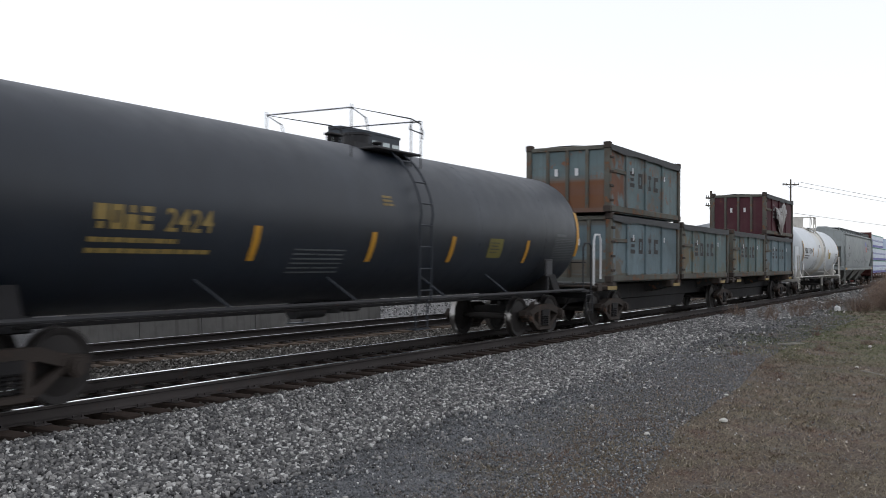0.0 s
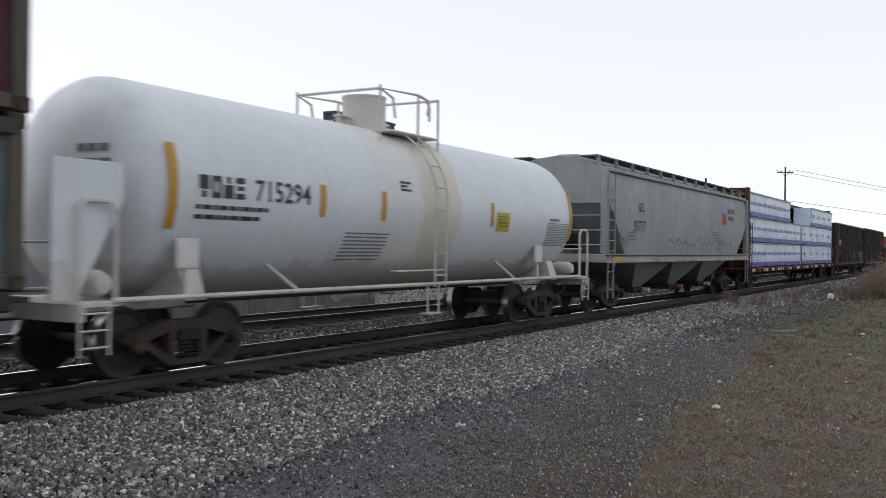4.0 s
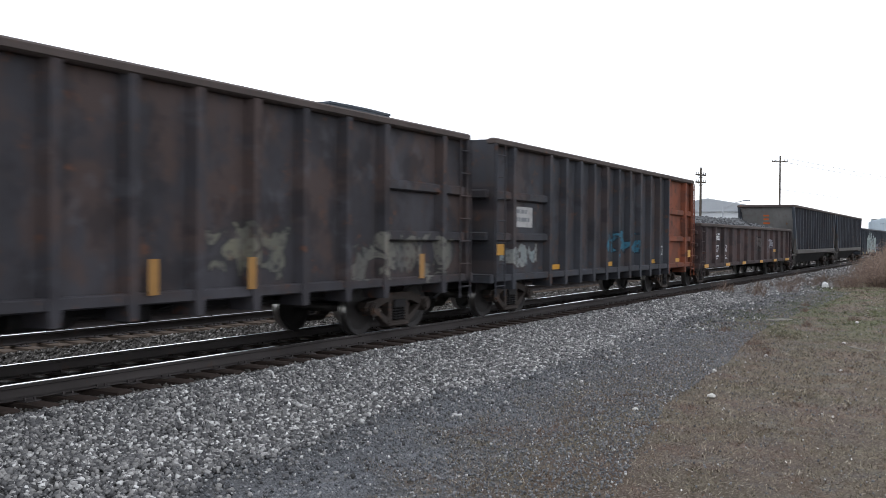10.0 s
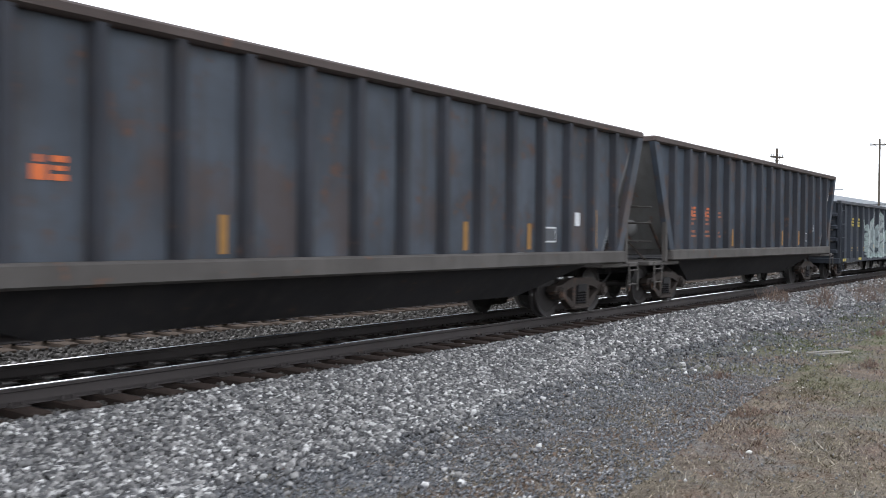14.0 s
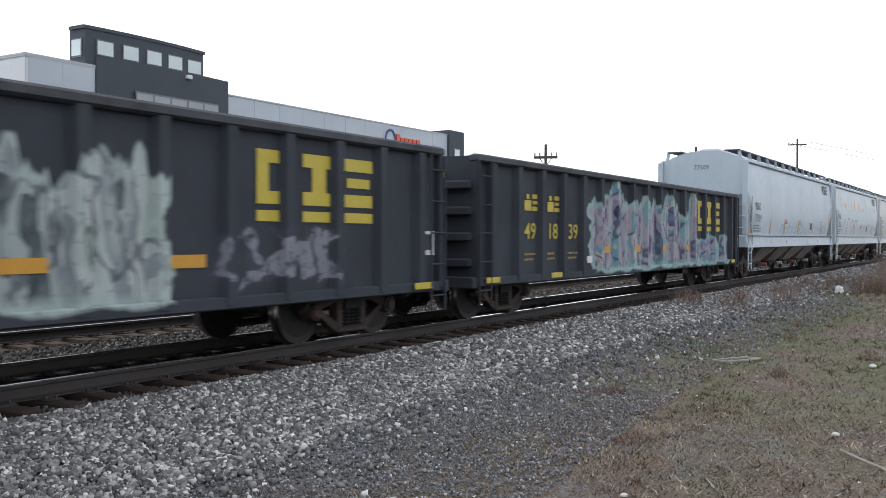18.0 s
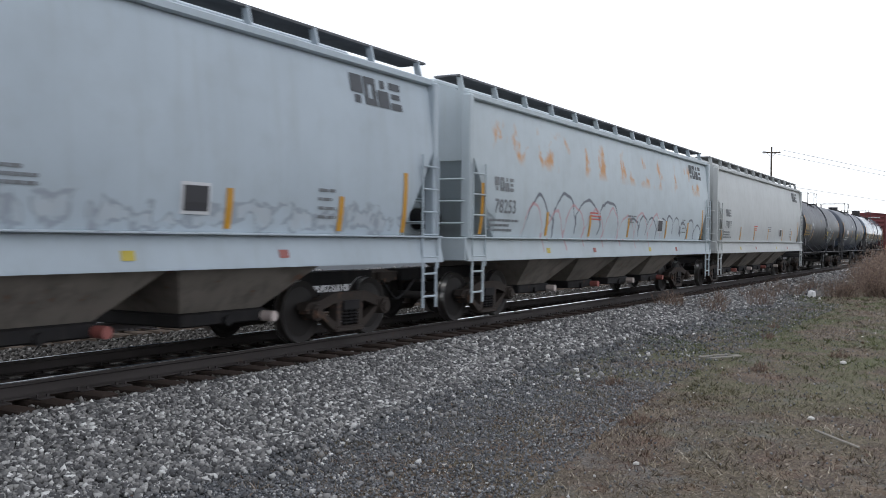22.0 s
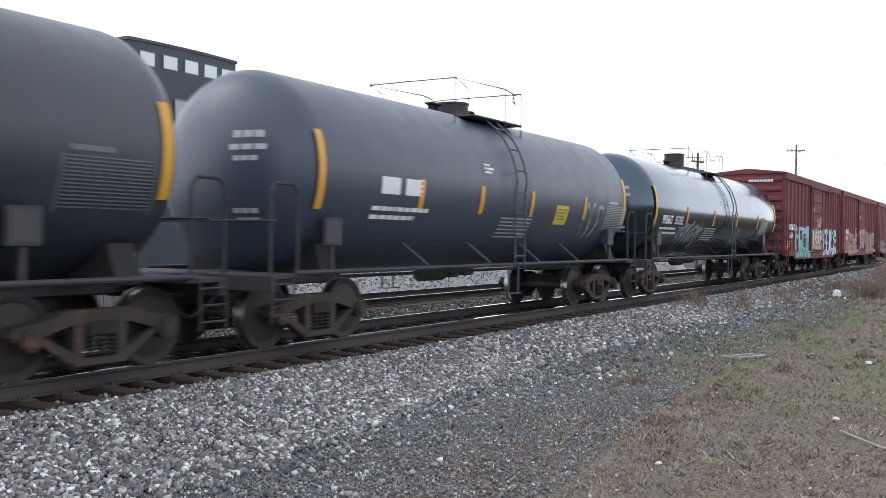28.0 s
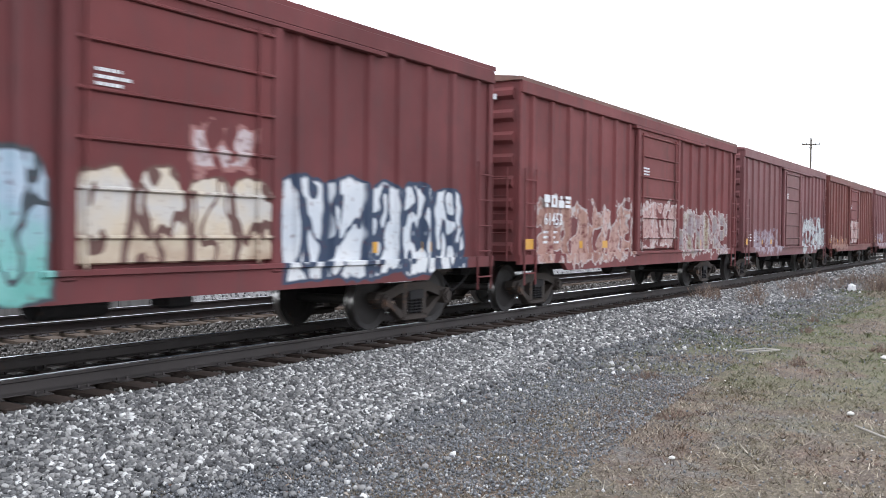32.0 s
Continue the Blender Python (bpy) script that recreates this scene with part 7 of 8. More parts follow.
    part("end_board", Shape().box(-e - .02, -e - .01, -1.05, -.45, 3.12, 3.4), WORN_WHITE, car)
    car, h, e = gondola("tall slate-black gondola with an orange end panel", J[7], J[8], GON_SLATE, 3.84, .85, 13, 1.55, 1.40, rim=TF_RIM, high=True)
    patch(car, -e + 1.25, -e + 2.2, 2.0, 2.46, WORN_WHITE, side_at(-1.405), "number_board")
    bars(car, -e + 1.3, 2.04, .85, .36, 2, GREY_INK, side_at(-1.412), 3, "stencil_line")
    patch(car, -e + .28, -e + .78, 1.38, 1.62, YELLOW, side_at(-1.405))
    patch(car, e - 3.9, e - 3.3, 1.25, 1.55, PALE_INK, side_at(-1.405), "stencil_panel")
    patch(car, e - 3.84, e - 3.36, 1.3, 1.5, BLACK_INK, side_at(-1.412), "stencil_field")
    for u in (1.7, 3.6, 5.6, 7.0):
        patch(car, -e + u * 2.0, -e + u * 2.0 + .45, 1.0, 1.12, YELLOW, side_at(-1.406))
    patch(car, e - .8, e - .35, 1.15, 1.4, YELLOW, side_at(-1.558))
    car, h, e = gondola("low rusty brown gondola heaped with crushed stone", J[8], J[9], GON_LOW, 2.36, .74, 13, 1.53, 1.41, rim=TF_RIM)
    stone_load(car, e, 2.36, 1.41, STONE_LOAD, ((-7.6, 1.3, .40), (-4.6, 1.9, .34), (-2.4, 1.6, .30), (0, 1.1, .36), (1.6, .8, .44), (4.6, 2.0, .26), (7.2, 1.3, .22)), 3)
    step = 2 * (e - .12) / 13
    px = lambda i: -e + .12 + step * (i + .5) + .12
    block_letters(car, 3, px(1), 1.75, .95, .27, WHITE_INK, side_at(-1.415))
    block_letters(car, 1, px(2), 1.75, .35, .27, WHITE_INK, side_at(-1.415))
    lettering(car, "707", px(1), 1.28, .4, WHITE_INK, side_at(-1.415), 1.3)
    lettering(car, "551", px(2), 1.28, .4, WHITE_INK, side_at(-1.415), 1.3)
    bars(car, px(1), .95, .8, .2, 2, WHITE_INK, side_at(-1.415), 2)
    bars(car, px(2), .95, .8, .2, 2, WHITE_INK, side_at(-1.415), 4)
    for i in (-.4, 2, 4.1, 6.66, 9.0, 11.17):
        patch(car, px(i), px(i) + (.7 if i < 11 else 1.1), .72, .84, YELLOW, side_at(-1.556))
    patch(car, px(9.4), px(9.4) + .58, 1.2, 1.32, YELLOW, side_at(-1.415))
    # aggregate hoppers
    aggregate_hopper("weathered blue-black open hopper with orange initials", J[9], J[10], TF_STEEL, TF_SILL, 2, 1)
    aggregate_hopper("dark slate open hopper with faded orange initials", J[10], J[11], TF_STEEL_B, TF_SILL, 5, 3)
    # black gondolas with large yellow initials
    for a, b, m, num, lab, cx0 in ((J[11], J[12], CSX_WHITE, "", "black gondola with pale sprayed lettering and yellow initials", 4.9),
                                   (J[12], J[13], CSX_PURPLE, "491839", "black gondola with a purple and teal sprayed mural", 5.6)):
        car, h, e = gondola(lab, a, b, m, 2.92, .68, 17, 1.53, 1.41, rim=SCUFFED_RIM)
        step = 2 * (e - .12) / 17
        px = lambda i: -e + .12 + step * (i + .5) + .14
        big = side_at(-1.417)
        for i, k in enumerate((12.35, 13.2, 14.05)):
            block_letters(car, 1, px(k), 1.92, .74, .68, LABEL_YELLOW, big, gap=.1, first=(2, 4, 0)[i])
            patch(car, px(k), px(k) + .67, 1.70, 1.84, LABEL_YELLOW, big, "underline", 1)
        for i in range(3):
            block_letters(car, 2, px(1.2 + i) , 2.02, .66, .32, LABEL_YELLOW, big, gap=.12) if i < 2 else None
            lettering(car, (num or "      ")[2 * i:2 * i + 2], px(1.2 + i), 1.48, .44, LABEL_YELLOW, big, 1.15) if num else None
            bars(car, px(1.2 + i), 1.0, .5, .2, 2, DIM_YELLOW, big, i, fill=.4)
        for i in (-.5, 2.2, 15.6):
            patch(car, px(i), px(i) + .5, .70, .8, LABEL_YELLOW, side_at(-1.52) if i == 2.2 else side_at(-1.556))
        for i in (5, 7, 9, 11):
            patch(car, px(i), px(i) + .55, 1.15, 1.3, YELLOW, big)
        patch(car, px(4.2), px(4.2) + .3, .95, 1.1, WHITE_INK, big, "paper_label")
        if not num:
            patch(car, px(15.9), px(15.9) + .45, 1.22, 1.6, WHITE_INK, big, "stencil_panel")
            patch(car, px(15.9) + .06, px(15.9) + .39, 1.3, 1.55, BLACK_INK, side_at(-1.425), "stencil_field")
        part("end_band", Shape().box(-e - .02, -e - .01, -.9, 1.0, 2.55, 2.68), LABEL_YELLOW, car)
    # covered hoppers
    hopper_car("pale blue-grey covered hopper with orange stripes", J[13], J[14], GPLX_BLUE, DARK_STEEL, GREY_INK, number="77509", roof_rail=BOARD_GREY, seed=1)
    hopper_car("pale covered hopper with rust spots and sprayed outlines", J[14], J[15], GPLX_TAGGED, DARK_STEEL, GREY_INK, number="78253", roof_rail=BOARD_GREY, seed=2)
    hopper_car("clean warm-grey covered hopper with dark numbers", J[15], J[16], GPLX_CREAM, DARK_STEEL, GREY_INK, number="77817", roof_rail=BOARD_LIGHT, seed=3)
    # tank cars
    tank_car("dull black tank car with white sprayed scrawl", J[16], J[17], BLACK_TANK_B, BLACK_FRAME, 1.50, 2.49, DIM_YELLOW, worn=True, number="3387", seed=5, stripes=(-3.95, .9, 4.05), yellow_label=1.25, mark_x=-6.5, lad=.15, plat=(-2.55, .85), dome=-.75, mark_z=-.2, truck_in=1.9)
    tank_car("slate-grey tank car with white number blocks", J[17], J[18], GREY_TANK, BLACK_FRAME, 1.49, 2.48, WHITE_INK, number="", seed=6, stripes=(-3.28, -1.28, .77, 3.43), yellow_label=1.92, mark_x=-4.42, mark_z=-.27, lad=0.0, plat=(-1.4, 1.25), dome=.1, low_dome=True, lift=.23, panel_at=1.7, holder_at=1.4, truck_in=1.9)
    tank_car("glossy black tank car with yellow stripes and manway", J[18], J[19], GLOSS_TANK, BLACK_FRAME, 1.47, 2.48, WHITE_INK, gloss=True, number="35282", seed=8, stripes=(-4.43, -1.58, 1.34, 4.4), mark_x=-6.65, mark_z=-.46, text=.33, dome=-1.2, lad=.45, plat=(-2.8, 1.2), lift=.27, panel_at=3.0, bars_at=-2.4, truck_in=1.9)
    # boxcars
    reds = ((RED_BOX, RED_DOOR, "oxide-red boxcar with cyan, cream and white sprayed lettering", "61634"), (RED_BOX_B, RED_DOOR_B, "oxide-red boxcar covered in sprayed outlines", "61453"),
            (PLUM_BOX, PLUM_DOOR, "plum boxcar with pale sprayed lettering", ""), (BROWN_BOX, RED_DOOR_B, "brown-red boxcar with worn paint", ""),
            (PLUM_BOX, PLUM_DOOR, "plum boxcar with pale sprayed lettering", ""), (RED_BOX_B, RED_DOOR_B, "oxide-red boxcar covered in sprayed outlines", ""),
            (BROWN_BOX, RED_DOOR_B, "brown-red boxcar with worn paint", ""), (RED_BOX_B, RED_DOOR_B, "oxide-red boxcar covered in sprayed outlines", ""))
    for i, (m, d, lab, num) in enumerate(reds):
        boxcar(lab, J[19 + i], J[20 + i], m, d, i + 2, num)


place_train()


# ---- beyond the second track ----
PANEL_WHITE = paint("white_metal_panel", (.60, .62, .63), .5, vary=.05, grime=(.45, .46, .46), dirt=.15, streak=.12, fine=.03, bump=.02)
PANEL_GREY = paint("grey_metal_panel", (.36, .38, .40), .5, vary=.05, grime=(.28, .29, .3), dirt=.15, streak=.1, fine=.03, bump=.02)
PANEL_BLUE = paint("blue_grey_metal_panel", (.40, .44, .48), .45, vary=.06, grime=(.3, .32, .34), dirt=.15, streak=.12, fine=.03, bump=.02)
PANEL_DARK = paint("charcoal_panel", (.065, .075, .088), .6, vary=.08, dirt=.12, streak=.1, fine=.04, bump=.02)
GLASS_GREY = plain("tinted_window_glass", (.26, .28, .29), .08, 0.0, .15, 1.2)
GLASS_BRIGHT = plain("bright_window_glass", (.55, .62, .62), .06, 0.0, .08, 1.0)
MULLION = plain("window_frame_metal", (.12, .13, .14), .5)
POLE_WOOD = paint("weathered_pole", (.10, .085, .07), .9, vary=.3, dirt=.3)
SIGN_RED = plain("sign_red", (.62, .07, .03), .5, vary=.08)
SIGN_BLUE = plain("sign_blue", (.03, .07, .22), .5, vary=.08)


def window_band(parent, x0, x1, y, z0, z1, panes, glass, name="window"):
    w = part(name, Shape().box(x0, x1, y - .03, y + .1, z0, z1), MULLION, parent)
    step = (x1 - x0) / panes
    for i in range(panes):
        part("pane", Shape().box(x0 + i * step + .035, x0 + (i + 1) * step - .035, y - .045, y - .02, z0 + .05, z1 - .05), glass, w)
    return w


def build_showroom():
    b = thing("showroom_building", "pale metal-clad showroom with a charcoal glazed tower", "building")
    g = -.48
    yf = 12.5
    # white corner wing
    part("corner_wing", Shape().box(21.8, 23.9, yf, yf + 7.2, 4.3, 6.23).box(22.0, 23.9, yf + .15, yf + 7.2, 2.9, 4.3), PANEL_WHITE, b)
    part("wing_base", Shape().box(22.02, 23.9, yf + .17, yf + 7.2, g, 2.9), PANEL_GREY, b)
    for r in range(3):
        z = 4.33 + r * .63
        for i in range(2):
            part("cladding_panel", Shape().box(21.84 + i * 1.03, 22.861 + i * 1.03, yf - .03, yf + .02, z, z + .621), PANEL_BLUE, b)
        for i in range(5):
            part("cladding_panel", Shape().box(21.76, 21.82, yf + .04 + i * 1.43, yf + 1.44 + i * 1.43, z, z + .621), PANEL_WHITE, b)
    part("end_pylon", Shape().box(21.55, 22.4, yf + 7.2, yf + 9.3, g, 6.45), PANEL_WHITE, b)
    part("wing_trim", Shape().box(21.74, 23.95, yf - .05, yf + .05, 6.2, 6.29).box(21.74, 21.84, yf, yf + 7.3, 6.2, 6.29), PANEL_GREY, b)
    wing_window = part("window", Shape().box(21.93, 22.0, yf + .4, yf + 7.0, 3.0, 4.25), MULLION, b)
    for i in range(5):
        part("pane", Shape().box(21.90, 21.94, yf + .45 + i * 1.3, yf + 1.7 + i * 1.3, 3.05, 4.2), GLASS_GREY, wing_window)
    window_band(b, 22.05, 23.8, yf + .12, 3.0, 4.25, 2, GLASS_GREY)
    # tower
    n = 10
    prow = lambda x0, x1, y, bow: [(x0 + (x1 - x0) * i / n, y - bow * math.sin(math.pi * i / n)) for i in range(n + 1)]
    base = prow(23.9, 28.95, yf - .15, .35)
    part("tower_base", Shape().prism(base + [(28.95, yf + 6), (23.9, yf + 6)], "z", g, 6.54), PANEL_DARK, b)
    top = [(23.6, yf + 1.7)] + prow(23.6, 27.95, yf + .1, .35) + [(27.95, yf + 1.7)]
    part("tower_top", Shape().prism(top, "z", 6.1, 7.24), PANEL_DARK, b)
    part("tower_cap", Shape().prism([(x + (-.06 if x < 25 else .06), y - .06) for x, y in top], "z", 7.22, 7.31), PANEL_DARK, b)
    for i in range(5):
        x = 23.92 + i * .83
        bow = yf + .1 - .35 * math.sin(math.pi * (x + .3 - 23.6) / 4.35)
        w = part("window", Shape().box(x, x + .58, bow - .06, bow + .2, 6.56, 6.98), MULLION, b)
        part("pane", Shape().box(x + .03, x + .55, bow - .075, bow - .05, 6.59, 6.95), GLASS_BRIGHT, w)
    w = part("window", Shape().box(23.57, 23.62, yf + .35, yf + 1.4, 6.48, 6.98), MULLION, b)
    part("pane", Shape().box(23.545, 23.58, yf + .4, yf + 1.35, 6.52, 6.94), GLASS_BRIGHT, w)
    window_band(b, 25.1, 28.35, yf - .55, 3.1, 5.75, 5, GLASS_GREY, "glazed_wall")
    part("floodlight", Shape().box(27.0, 27.2, yf - .75, yf - .45, 6.34, 6.46, .02), PANEL_WHITE, b)
    # long wing
    part("long_wing", Shape().box(28.95, 42.6, yf, yf + 14, 4.05, 6.12).box(28.95, 42.6, yf + .12, yf + 14, 2.9, 4.1), PANEL_GREY, b)
    part("wing_base", Shape().box(28.95, 42.6, yf + .14, yf + 14, g, 2.9), PANEL_GREY, b)
    part("parapet_trim", Shape().box(28.95, 42.6, yf - .06, yf + .05, 6.12, 6.17), PANEL_GREY, b)
    for i in range(11):
        for r in range(3):
            x, z = 28.98 + i * 1.238, 4.07 + r * .68
            part("cladding_panel", Shape().box(x, x + 1.229, yf - .03, yf + .02, z, z + .671), PANEL_BLUE, b)
    window_band(b, 29.2, 42.2, yf + .1, 3.1, 4.02, 18, GLASS_BRIGHT, "window")
    part("end_tower", Shape().box(42.6, 43.9, yf - .3, yf + 5, g, 6.35), PANEL_DARK, b)
    w = part("window", Shape().box(43.0, 43.5, yf - .34, yf - .28, 4.5, 5.6), MULLION, b)
    part("pane", Shape().box(43.04, 43.46, yf - .36, yf - .32, 4.55, 5.55), GLASS_BRIGHT, w)
    # roof signs as plain shapes
    def sign(x, z, k, y, turned):
        s, r = Shape(), Shape()
        put = (lambda a, c, d: s.box(x + a, x + a + c, y - .12, y, d[0], d[1])) if not turned else (lambda a, c, d: s.box(y - .12, y, x - a - c, x - a, d[0], d[1]))
        a = .75 * k
        for i, h in enumerate((.9, .72, .72, .72, .72, .72)):
            put(a, .24 * k, (z, z + h * k * .62))
            a += .30 * k
        for i in range(3):
            put(a, .2 * k, (z, z + .26 * k))
            a += .26 * k
        part("sign_lettering", s, SIGN_RED, b, "row of red letter-like blocks")
        for i in range(14):
            t0, t1 = (2 * math.pi * j / 14 for j in (i, i + .9))
            q = lambda t: (math.cos(t) * .36 * k + .33 * k, z + .26 * k + math.sin(t) * .42 * k)
            (a0, z0), (a1, z1) = q(t0), q(t1)
            if not turned:
                r.cyl((x + a0, y - .08, z0), (x + a1, y - .08, z1), .05 * k, 6)
            else:
                r.cyl((y - .08, x - a0, z0), (y - .08, x - a1, z1), .05 * k, 6)
        part("sign_ring", r, SIGN_BLUE, b)
    sign(37.8, 5.25, 1.0, yf - .02, False)
    sign(yf + 8.9, 4.95, 1.3, 21.55, True)
    # the plan above is moved and squashed, most in depth, to fit the camera's views
    size = Matrix.Translation((2.588, 8.9 - .34 * 12.2, -.055)) @ Matrix.Diagonal((.849, .34, .886, 1))
    for ob in list(b.children_recursive):
        ob.data.transform(size)
    return b


build_showroom()


def build_roadside():
    wall = thing("retaining_wall", "low stained concrete wall beside the far track", "wall")
    conc = paint("stained_concrete", (.20, .195, .185), .85, vary=.25, dirt=.35, streak=.6, bump=.3)
    for i in range(6):
        x = 10.3 + i * 2.05
        part("barrier_block", Shape().prism([(7.25, -.5), (7.7, -.5), (7.62, .62), (7.33, .62)], "x", x, x + 2.03), conc, wall)
    # pale bank of broken stone where the wall ends
    rng = np.random.default_rng(31)
    high = lambda x, v: -.46 + .95 * math.sin(math.pi * min(.5, v * .75)) * min(1, (x - 22.3) / .8) * (1 + .12 * noise.noise((x * .9, v * 3, 2)) + .08 * noise.noise((x * 3.1, v * 6, 4)))
    s = Shape()
    n, m = 150, 8
    for i in range(n + 1):
        for j in range(m + 1):
            x, v = 22.3 + 40 * i / n, j / m
            s.v.append((x, 6.75 + 1.9 * v, high(x, v)))
    s.f = [(i * (m + 1) + j, (i + 1) * (m + 1) + j, (i + 1) * (m + 1) + j + 1, i * (m + 1) + j + 1) for i in range(n) for j in range(m)]
    solid("stone_bank", s, plain("pale_broken_stone", (.34, .335, .33), .9, vary=.7, scale=22, bump=1.0), "pale bank of broken stone beside the far track", "bank", kind="structure")
    spots = []
    for _ in range(9000):
        x, v = 22.4 + 38 * rng.random() ** 1.4, rng.random()
        spots.append((x, 6.75 + 1.9 * v, high(x, v) + .01, .03 * (.5 + .9 * rng.random())))
    scatter_stones("bank_stones", spots, stone_material("pale_bank_stone", [(0, (.10, .10, .10)), (.4, (.27, .265, .26)), (.8, (.48, .475, .465)), (1, (.8, .79, .77))]), "pale broken stones on the bank")
    # Added shed: the pale shape far along the line was a hopper car.
    shed = thing("added_shed", "added white-walled shed far along the line", "building")
    part("wall", Shape().box(150, 190, 16, 40, -.5, 6.5), PANEL_WHITE, shed)
    part("roof", Shape().prism([(15.6, 6.4), (40.4, 6.4), (28, 8.6)], "x", 149.5, 190.5), PANEL_GREY, shed)


build_roadside()


def utility_pole(x, y, top, label, arms=1, turn=0, half=.8, thick=.14):
    p = thing("utility_pole", label, "utility pole", "utility poles", at=pose(x, y, -.5, 0, 0, turn))
    part("pole", Shape().cyl((0, 0, 0), (0, 0, top + .85), thick, 12, thick * .7), POLE_WOOD, p)
    for a in range(arms):
        z = top + .3 - a * .55
        arm = part("crossarm", Shape().box(-.05, .05, -half, half, z - .055, z + .055, .01), POLE_WOOD, p)
        for k in (-.92 * half, -.5 * half, .5 * half, .92 * half):
            part("insulator", Shape().cyl((0, k, z + .05), (0, k, z + .2), .035, 8), GLASS_GREY, arm)
        part("arm_brace", Shape().tube([(0, -.5 * half, z - .05), (0, 0, z - .4), (0, .5 * half, z - .05)], .018, 6), POLE_WOOD, p)
    return p


utility_pole(97.9, 7.6, 10.2, "tall weathered wooden utility pole with one crossarm", 1, 12, half=.8, thick=.115)
utility_pole(66.3, 7.6, 6.8, "slim wooden utility pole with two short crossarms", 2, 68, half=.6, thick=.11)
utility_pole(44.5, 7.6, 5.1, "small wooden utility pole with one crossarm", 1, 20, half=.5, thick=.08)


def cables():
    c = thing("overhead_wire", "thin black overhead wires between poles", "wire")
    for dy, z0 in ((-1.0, 9.5), (0.9, 9.5), (0, 6.4)):
        pts = []
        for i in range(13):
            u = i / 12
            pts.append((97.9 + 170 * u, 7.6 + dy - 46 * u, z0 + .7 + .5 * u - 2.2 * math.sin(math.pi * u) * .6))
        rings = [[(x, y - .018, z), (x, y, z - .018), (x, y + .018, z), (x, y, z + .018)] for x, y, z in pts]
        part("wire", Shape().loft(rings), DARK_STEEL, c)
    lamp = thing("street_lamp", "slim street lamp with a single arm", "street lamp", at=pose(92, 12, -.5))
    part("mast", Shape().cyl((0, 0, 0), (0, 0, 5.6), .07, 8), PANEL_GREY, lamp)
    part("arm", Shape().tube([(0, 0, 5.4), (.2, -1.0, 6.0), (.3, -2.0, 6.25)], .04, 6), PANEL_GREY, lamp)
    part("lamp_head", Shape().box(.1, .5, -2.6, -1.9, 6.2, 6.32, .03), PANEL_GREY, lamp)


cables()


def billboard():
    # Stand-in panel added for the top of a far pale building.
    b = thing("billboard", "blank grey panel on posts, standing in for a far building", "billboard", at=pose(62, 18, -.5))
    part("panel", Shape().box(0, .25, -1.6, 1.6, 4.1, 5.3, .03), PANEL_GREY, b)
    for y in (-1.1, 1.1):
        part("post", Shape().cyl((.4, y, 0), (.4, y, 4.4), .12, 8), POLE_WOOD, b)


billboard()


def unseen_belt():
    """An added belt, out of view behind the viewer, that darkens low reflections."""
    s = Shape()
    for j in range(5):
        y0 = -62 - 2.2 * j
        top = [(-170 + 3.0 * i, 3.0 + .35 * j + 1.2 * noise.noise((i * .31, j, 3)) + .8 * noise.noise((i * 1.1, j, 8))) for i in range(131)]
        rows = [[(x, y0 + 1.5 * noise.noise((x * .2, z, j)), z) for x in [a for a, b in top]] for z in (-.5,)]
        rows.append([(x, y0 + .8 * noise.noise((x * .2, 2, j)), z * .6) for x, z in top])
        rows.append([(x, y0 - .6 + .8 * noise.noise((x * .3, 5, j)), z) for x, z in top])
        s.loft(rows, caps=False, closed=False)
    k = Nodes("unseen_belt_brown")
    col = k.mix(k.noise(.6, 5), (.045, .038, .030), (.10, .085, .068))
    tagged(solid("unseen_belt", s, k.done(col, .95, dull=True), "added unseen dark belt behind the viewer that dims low reflections", "trees"), kind="stuff")


unseen_belt()


# ---- on the verge ----
def dry_bush(x, y, size, seed, label, stems=420, spread=1.0):
    rng = random.Random(seed)
    b = thing("dry_bush", label, "bush", "dry bushes", at=pose(x, y, ground_height(x, y) - .02))
    k = "dry_twigs"
    mat = bpy.data.materials.get(k) or twig_material(k)
    st, tw = Shape(), Shape()
    for i in range(stems):
        a, r = rng.random() * 6.283, rng.random() ** .6
        bx, by = math.cos(a) * r * size * 1.1 * spread, math.sin(a) * r * size * .8
        hgt = size * (.45 + .75 * rng.random()) * (1.15 - .6 * r)
        lx, ly = bx + rng.gauss(0, .22) * size + bx * .25, by + rng.gauss(0, .22) * size + by * .25
        w = .006 + .006 * rng.random()
        st.cyl((bx, by, 0), (lx, ly, hgt), w, 3, .003, False)
        for j in range(5):
            u = .35 + .65 * rng.random()
            p = (bx + (lx - bx) * u, by + (ly - by) * u, hgt * u)
            q = (p[0] + rng.gauss(0, .16) * size, p[1] + rng.gauss(0, .16) * size, p[2] + (.05 + .2 * rng.random()) * size)
            tw.cyl(p, q, .004, 3, .002, False)
            d = .03 * size
            tw.add([q, (q[0] + d, q[1] + d * .4, q[2] + d * .6), (q[0] + d * .2, q[1] - d, q[2] + d)], [(0, 1, 2)])
    tagged(part("stem", st, mat, b), kind="stuff")
    tagged(part("twig", tw, mat, b), kind="stuff")
    return b


def twig_material(name):
    k = Nodes(name)
    rnd = k.t.nodes.new("ShaderNodeNewGeometry").outputs["Random Per Island"]
    return k.done(k.ramp(rnd, [(0, (.075, .050, .038)), (.6, (.175, .118, .088)), (1, (.29, .22, .17))]), .9)


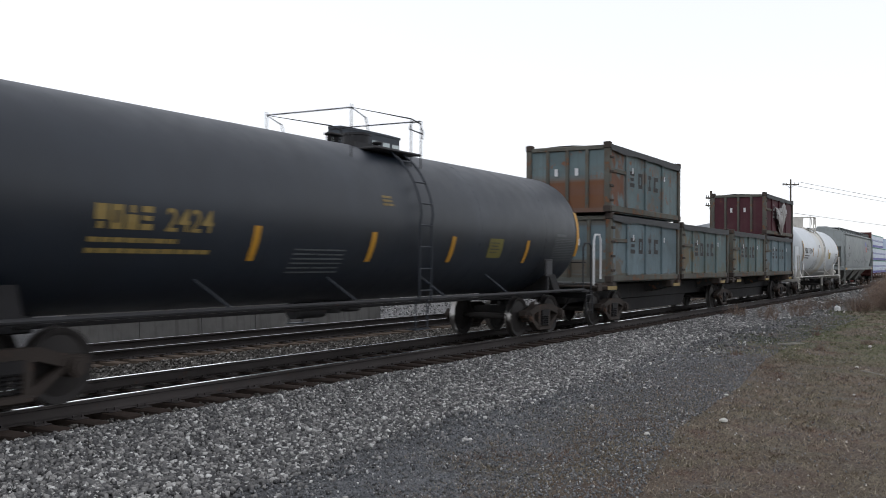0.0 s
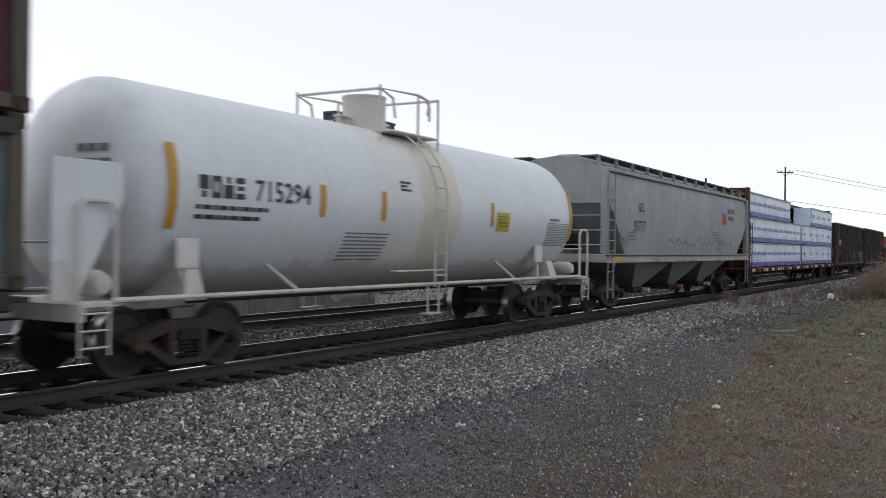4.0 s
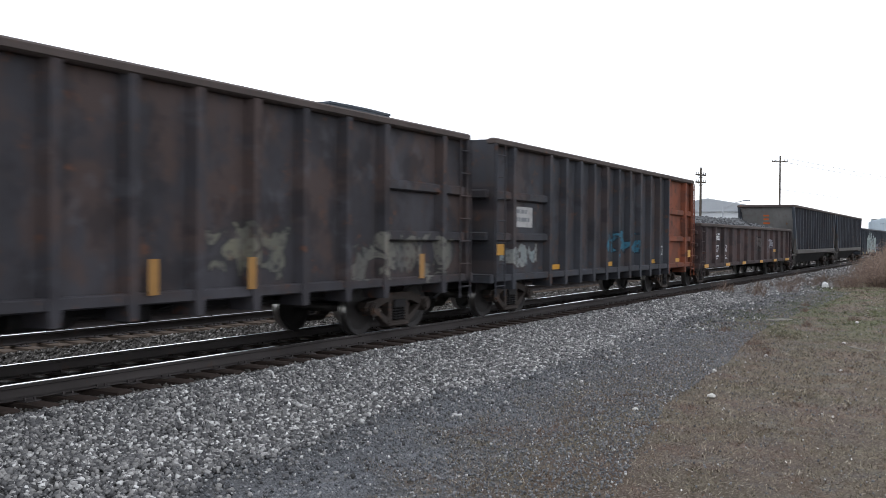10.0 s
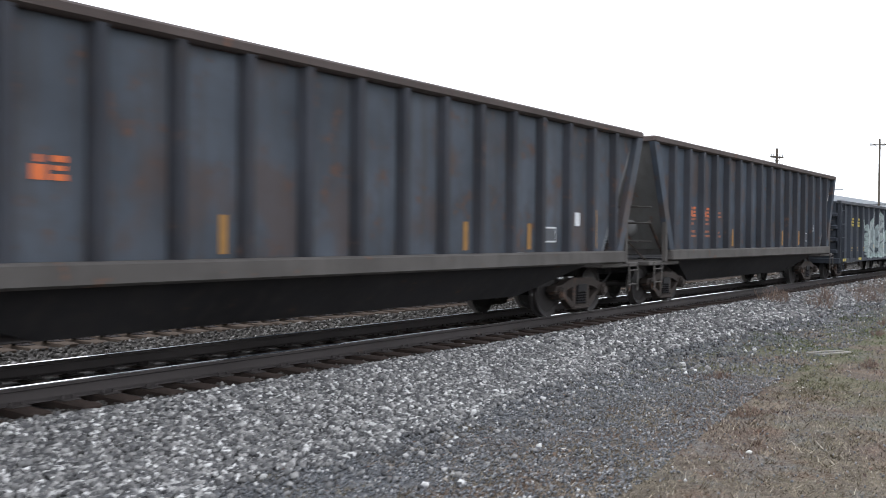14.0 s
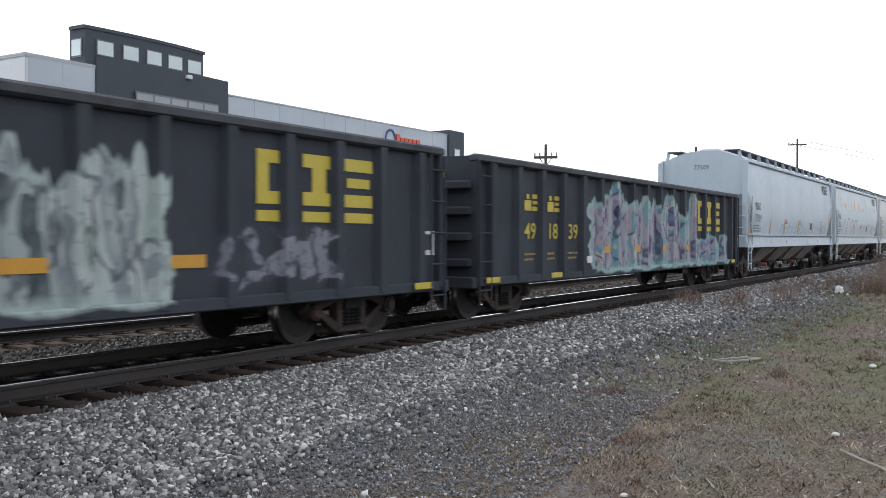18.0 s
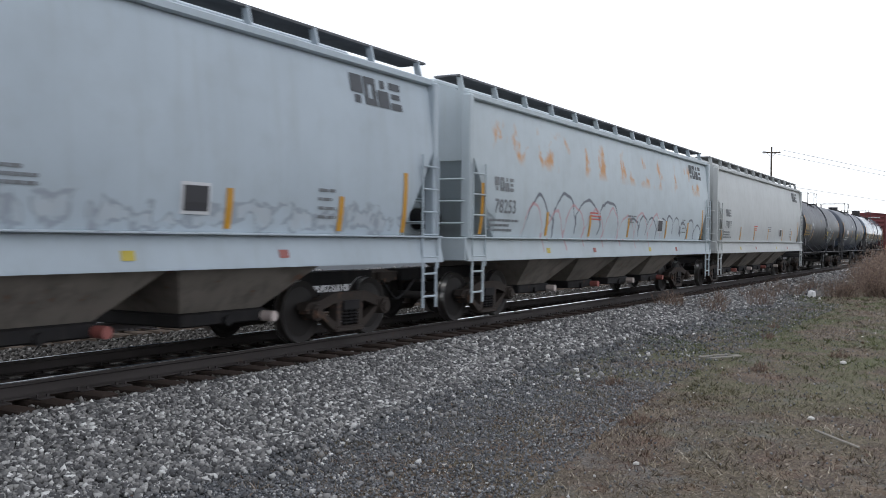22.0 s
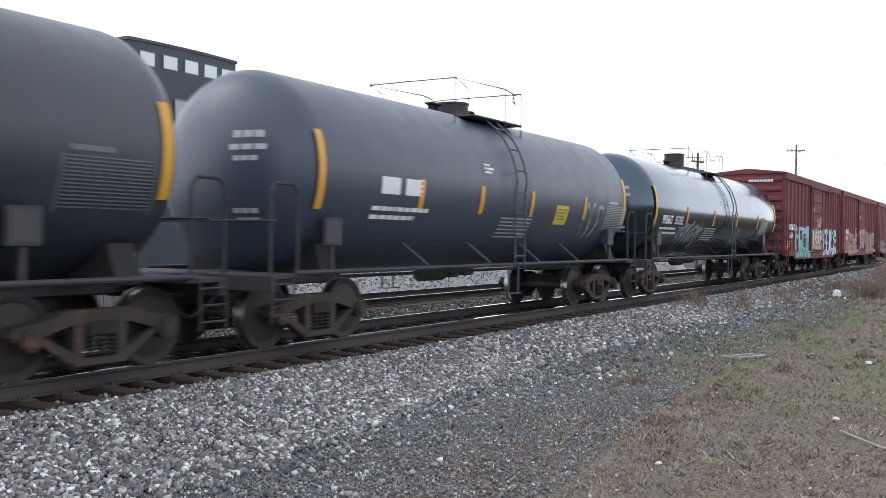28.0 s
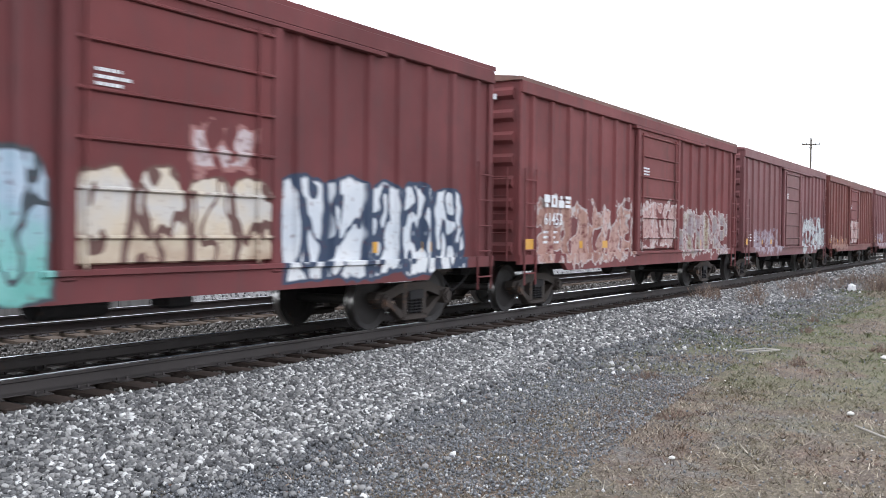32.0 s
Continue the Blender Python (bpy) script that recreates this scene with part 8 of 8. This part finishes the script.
dry_bush(50, -6.4, 1.5, 1, "tall brown leafless bush beside the line", 520)
dry_bush(46.5, -6.6, 1.2, 11, "brown leafless bush beside the line", 360)
dry_bush(55, -5.9, 1.7, 2, "tall brown leafless bush beside the line", 480)
dry_bush(61, -6.8, 2.0, 3, "tall brown leafless bush beside the line", 480)
dry_bush(70, -6.5, 2.2, 4, "tall brown leafless bush beside the line", 480, 1.6)
dry_bush(45, -5.0, .75, 6, "low brown weeds at the edge of the ballast", 160)
dry_bush(32.9, -1.95, .42, 7, "small dead weed in the ballast", 40)
dry_bush(33.9, -1.9, .36, 9, "small dead weed in the ballast", 30)
for i in range(9):
    dry_bush(34 + i * 2.1, -2.9 + .5 * math.sin(i * 2.3), .5, 20 + i, "thin dead weeds in the ballast", 34)
for i in range(6):
    dry_bush(17 + i * 2.6, -6.3 + 1.2 * math.sin(i * 1.7), .16, 40 + i, "tuft of dead weed in the grass", 30)


def litter():
    f = thing("wooden_frame", "weathered pale wooden frame lying in the grass", "frame", at=pose(23.5, -5.65, ground_height(23.5, -5.65) + .02, 0, 2, 62))
    old = paint("bleached_wood", (.34, .32, .28), .9, vary=.25, dirt=.3)
    for x in (-.15, .15):
        part("long_board", Shape().box(x - .018, x + .018, -.38, .38, 0, .03, .006), old, f)
    for y in (-.36, .36):
        part("short_board", Shape().box(-.132, .132, y - .018, y + .018, 0, .03, .006), old, f)
    b = thing("plastic_bag", "crumpled white plastic bag on the ballast edge", "litter", at=pose(43.9, -4.1, ground_height(43.9, -4.1)))
    rng = random.Random(3)
    s = Shape()
    s.turned([(0, .02), (.02, .12), (.08, .14), (.2, .12), (.26, .03)], (0, 0, 0), "z", 12)
    s.v = [(x + .025 * rng.gauss(0, 1), y + .025 * rng.gauss(0, 1), max(0, z + .02 * rng.gauss(0, 1))) for x, y, z in s.v]
    part("bag", s, plain("white_plastic", (.75, .75, .74), .5), b)
    white = plain("pale_litter", (.55, .54, .5), .7)
    for i, (x, y) in enumerate(((10.9, -5.75), (12.4, -6.6), (9.8, -7.2), (15.2, -6.9), (18.4, -7.9), (23.8, -7.6), (13.7, -8.4), (8.3, -6.6))):
        s = Shape()
        r = .025 + .012 * (i % 3)
        s.turned([(0, .3 * r), (.4 * r, r), (.9 * r, .9 * r), (1.3 * r, .3 * r)], (0, 0, 0), "z", 7)
        s.v = [(a * (1 + .4 * rng.random()), c * (1 + .4 * rng.random()), d) for a, c, d in s.v]
        solid("pale_stone", s, white, "pale stone lying in the dry grass", "stone", "pale stones", at=pose(x, y, ground_height(x, y)))
    st = thing("fallen_stick", "grey fallen stick in the dry grass", "stick", at=pose(17.3, -8.3, ground_height(17.3, -8.3) + .02, 0, 0, 40))
    part("stick", Shape().tube([(-.4, 0, 0), (0, .03, .02), (.4, -.02, .01)], .012, 6), old, st)


litter()

# ---- ties, laid last ----
WORN_TIE = paint("bleached_timber", (.105, .080, .062), .9, vary=.35, dirt=.3, rust=.2, rust_color=(.14, .095, .06), bump=.5)
OLD_TIE = mesh_of("tie", tie_shape(), WORN_TIE)
TIE, PLATE = mesh_of("tie", tie_shape(), TIE_WOOD), mesh_of("tie_plate", plate_shape(), RAIL_SIDE)
for track, x0, count in ((near_track, -1.0, 150), (far_track, 6.0, 110)):
    rng = random.Random(count)
    for i in range(count):
        far = track is far_track
        tie = part("tie", OLD_TIE if far else TIE, None, track, at=pose(x0 + i * .52 + rng.uniform(-.02, .02), rng.uniform(-.04, .04) - (.06 if far else 0), rng.uniform(-.012, .008), 0, 0, rng.uniform(-1, 1)))
        part("tie_plate", PLATE, None, tie)


# ---- motion: the whole train rolls past ----
TRAVEL = [(0, 0.00), (1, 11.80), (2, 23.16), (3, 34.33), (4, 45.46), (6.5, 74.20), (7, 80.24), (8, 91.67), (9, 103.61), (10, 114.86), (11, 126.41), (12, 138.55), (12.5, 144.39), (13, 149.53), (13.5, 153.30), (14, 158.03), (14.5, 163.14), (15, 168.50), (15.5, 173.22), (17.5, 192.36), (18, 197.18), (18.5, 201.85), (19, 206.76), (19.5, 211.47), (20, 216.15), (21, 225.46), (22, 234.92), (23, 244.38), (24, 254.04), (25, 263.55), (27.5, 287.76), (28, 292.93), (29, 303.05), (30, 313.05), (31, 323.24), (32, 333.43)]


def motions():
    for ob, x in CARS:
        y, z = ob.matrix_basis.translation.yz
        walk(ob, [(t, pose(x - s, y, z)) for t, s in TRAVEL])
    times = [i / FPS for i in range(32 * FPS + 1)]
    turn = [-math.degrees(d / WHEEL_R) for d in np.interp(times, [t for t, s in TRAVEL], [s for t, s in TRAVEL])]
    for wheels in WHEELSETS:
        x, y, z = wheels.matrix_basis.translation
        walk(wheels, [(t, pose(x, y, z, 0, a, 0)) for t, a in zip(times, turn)])


motions()
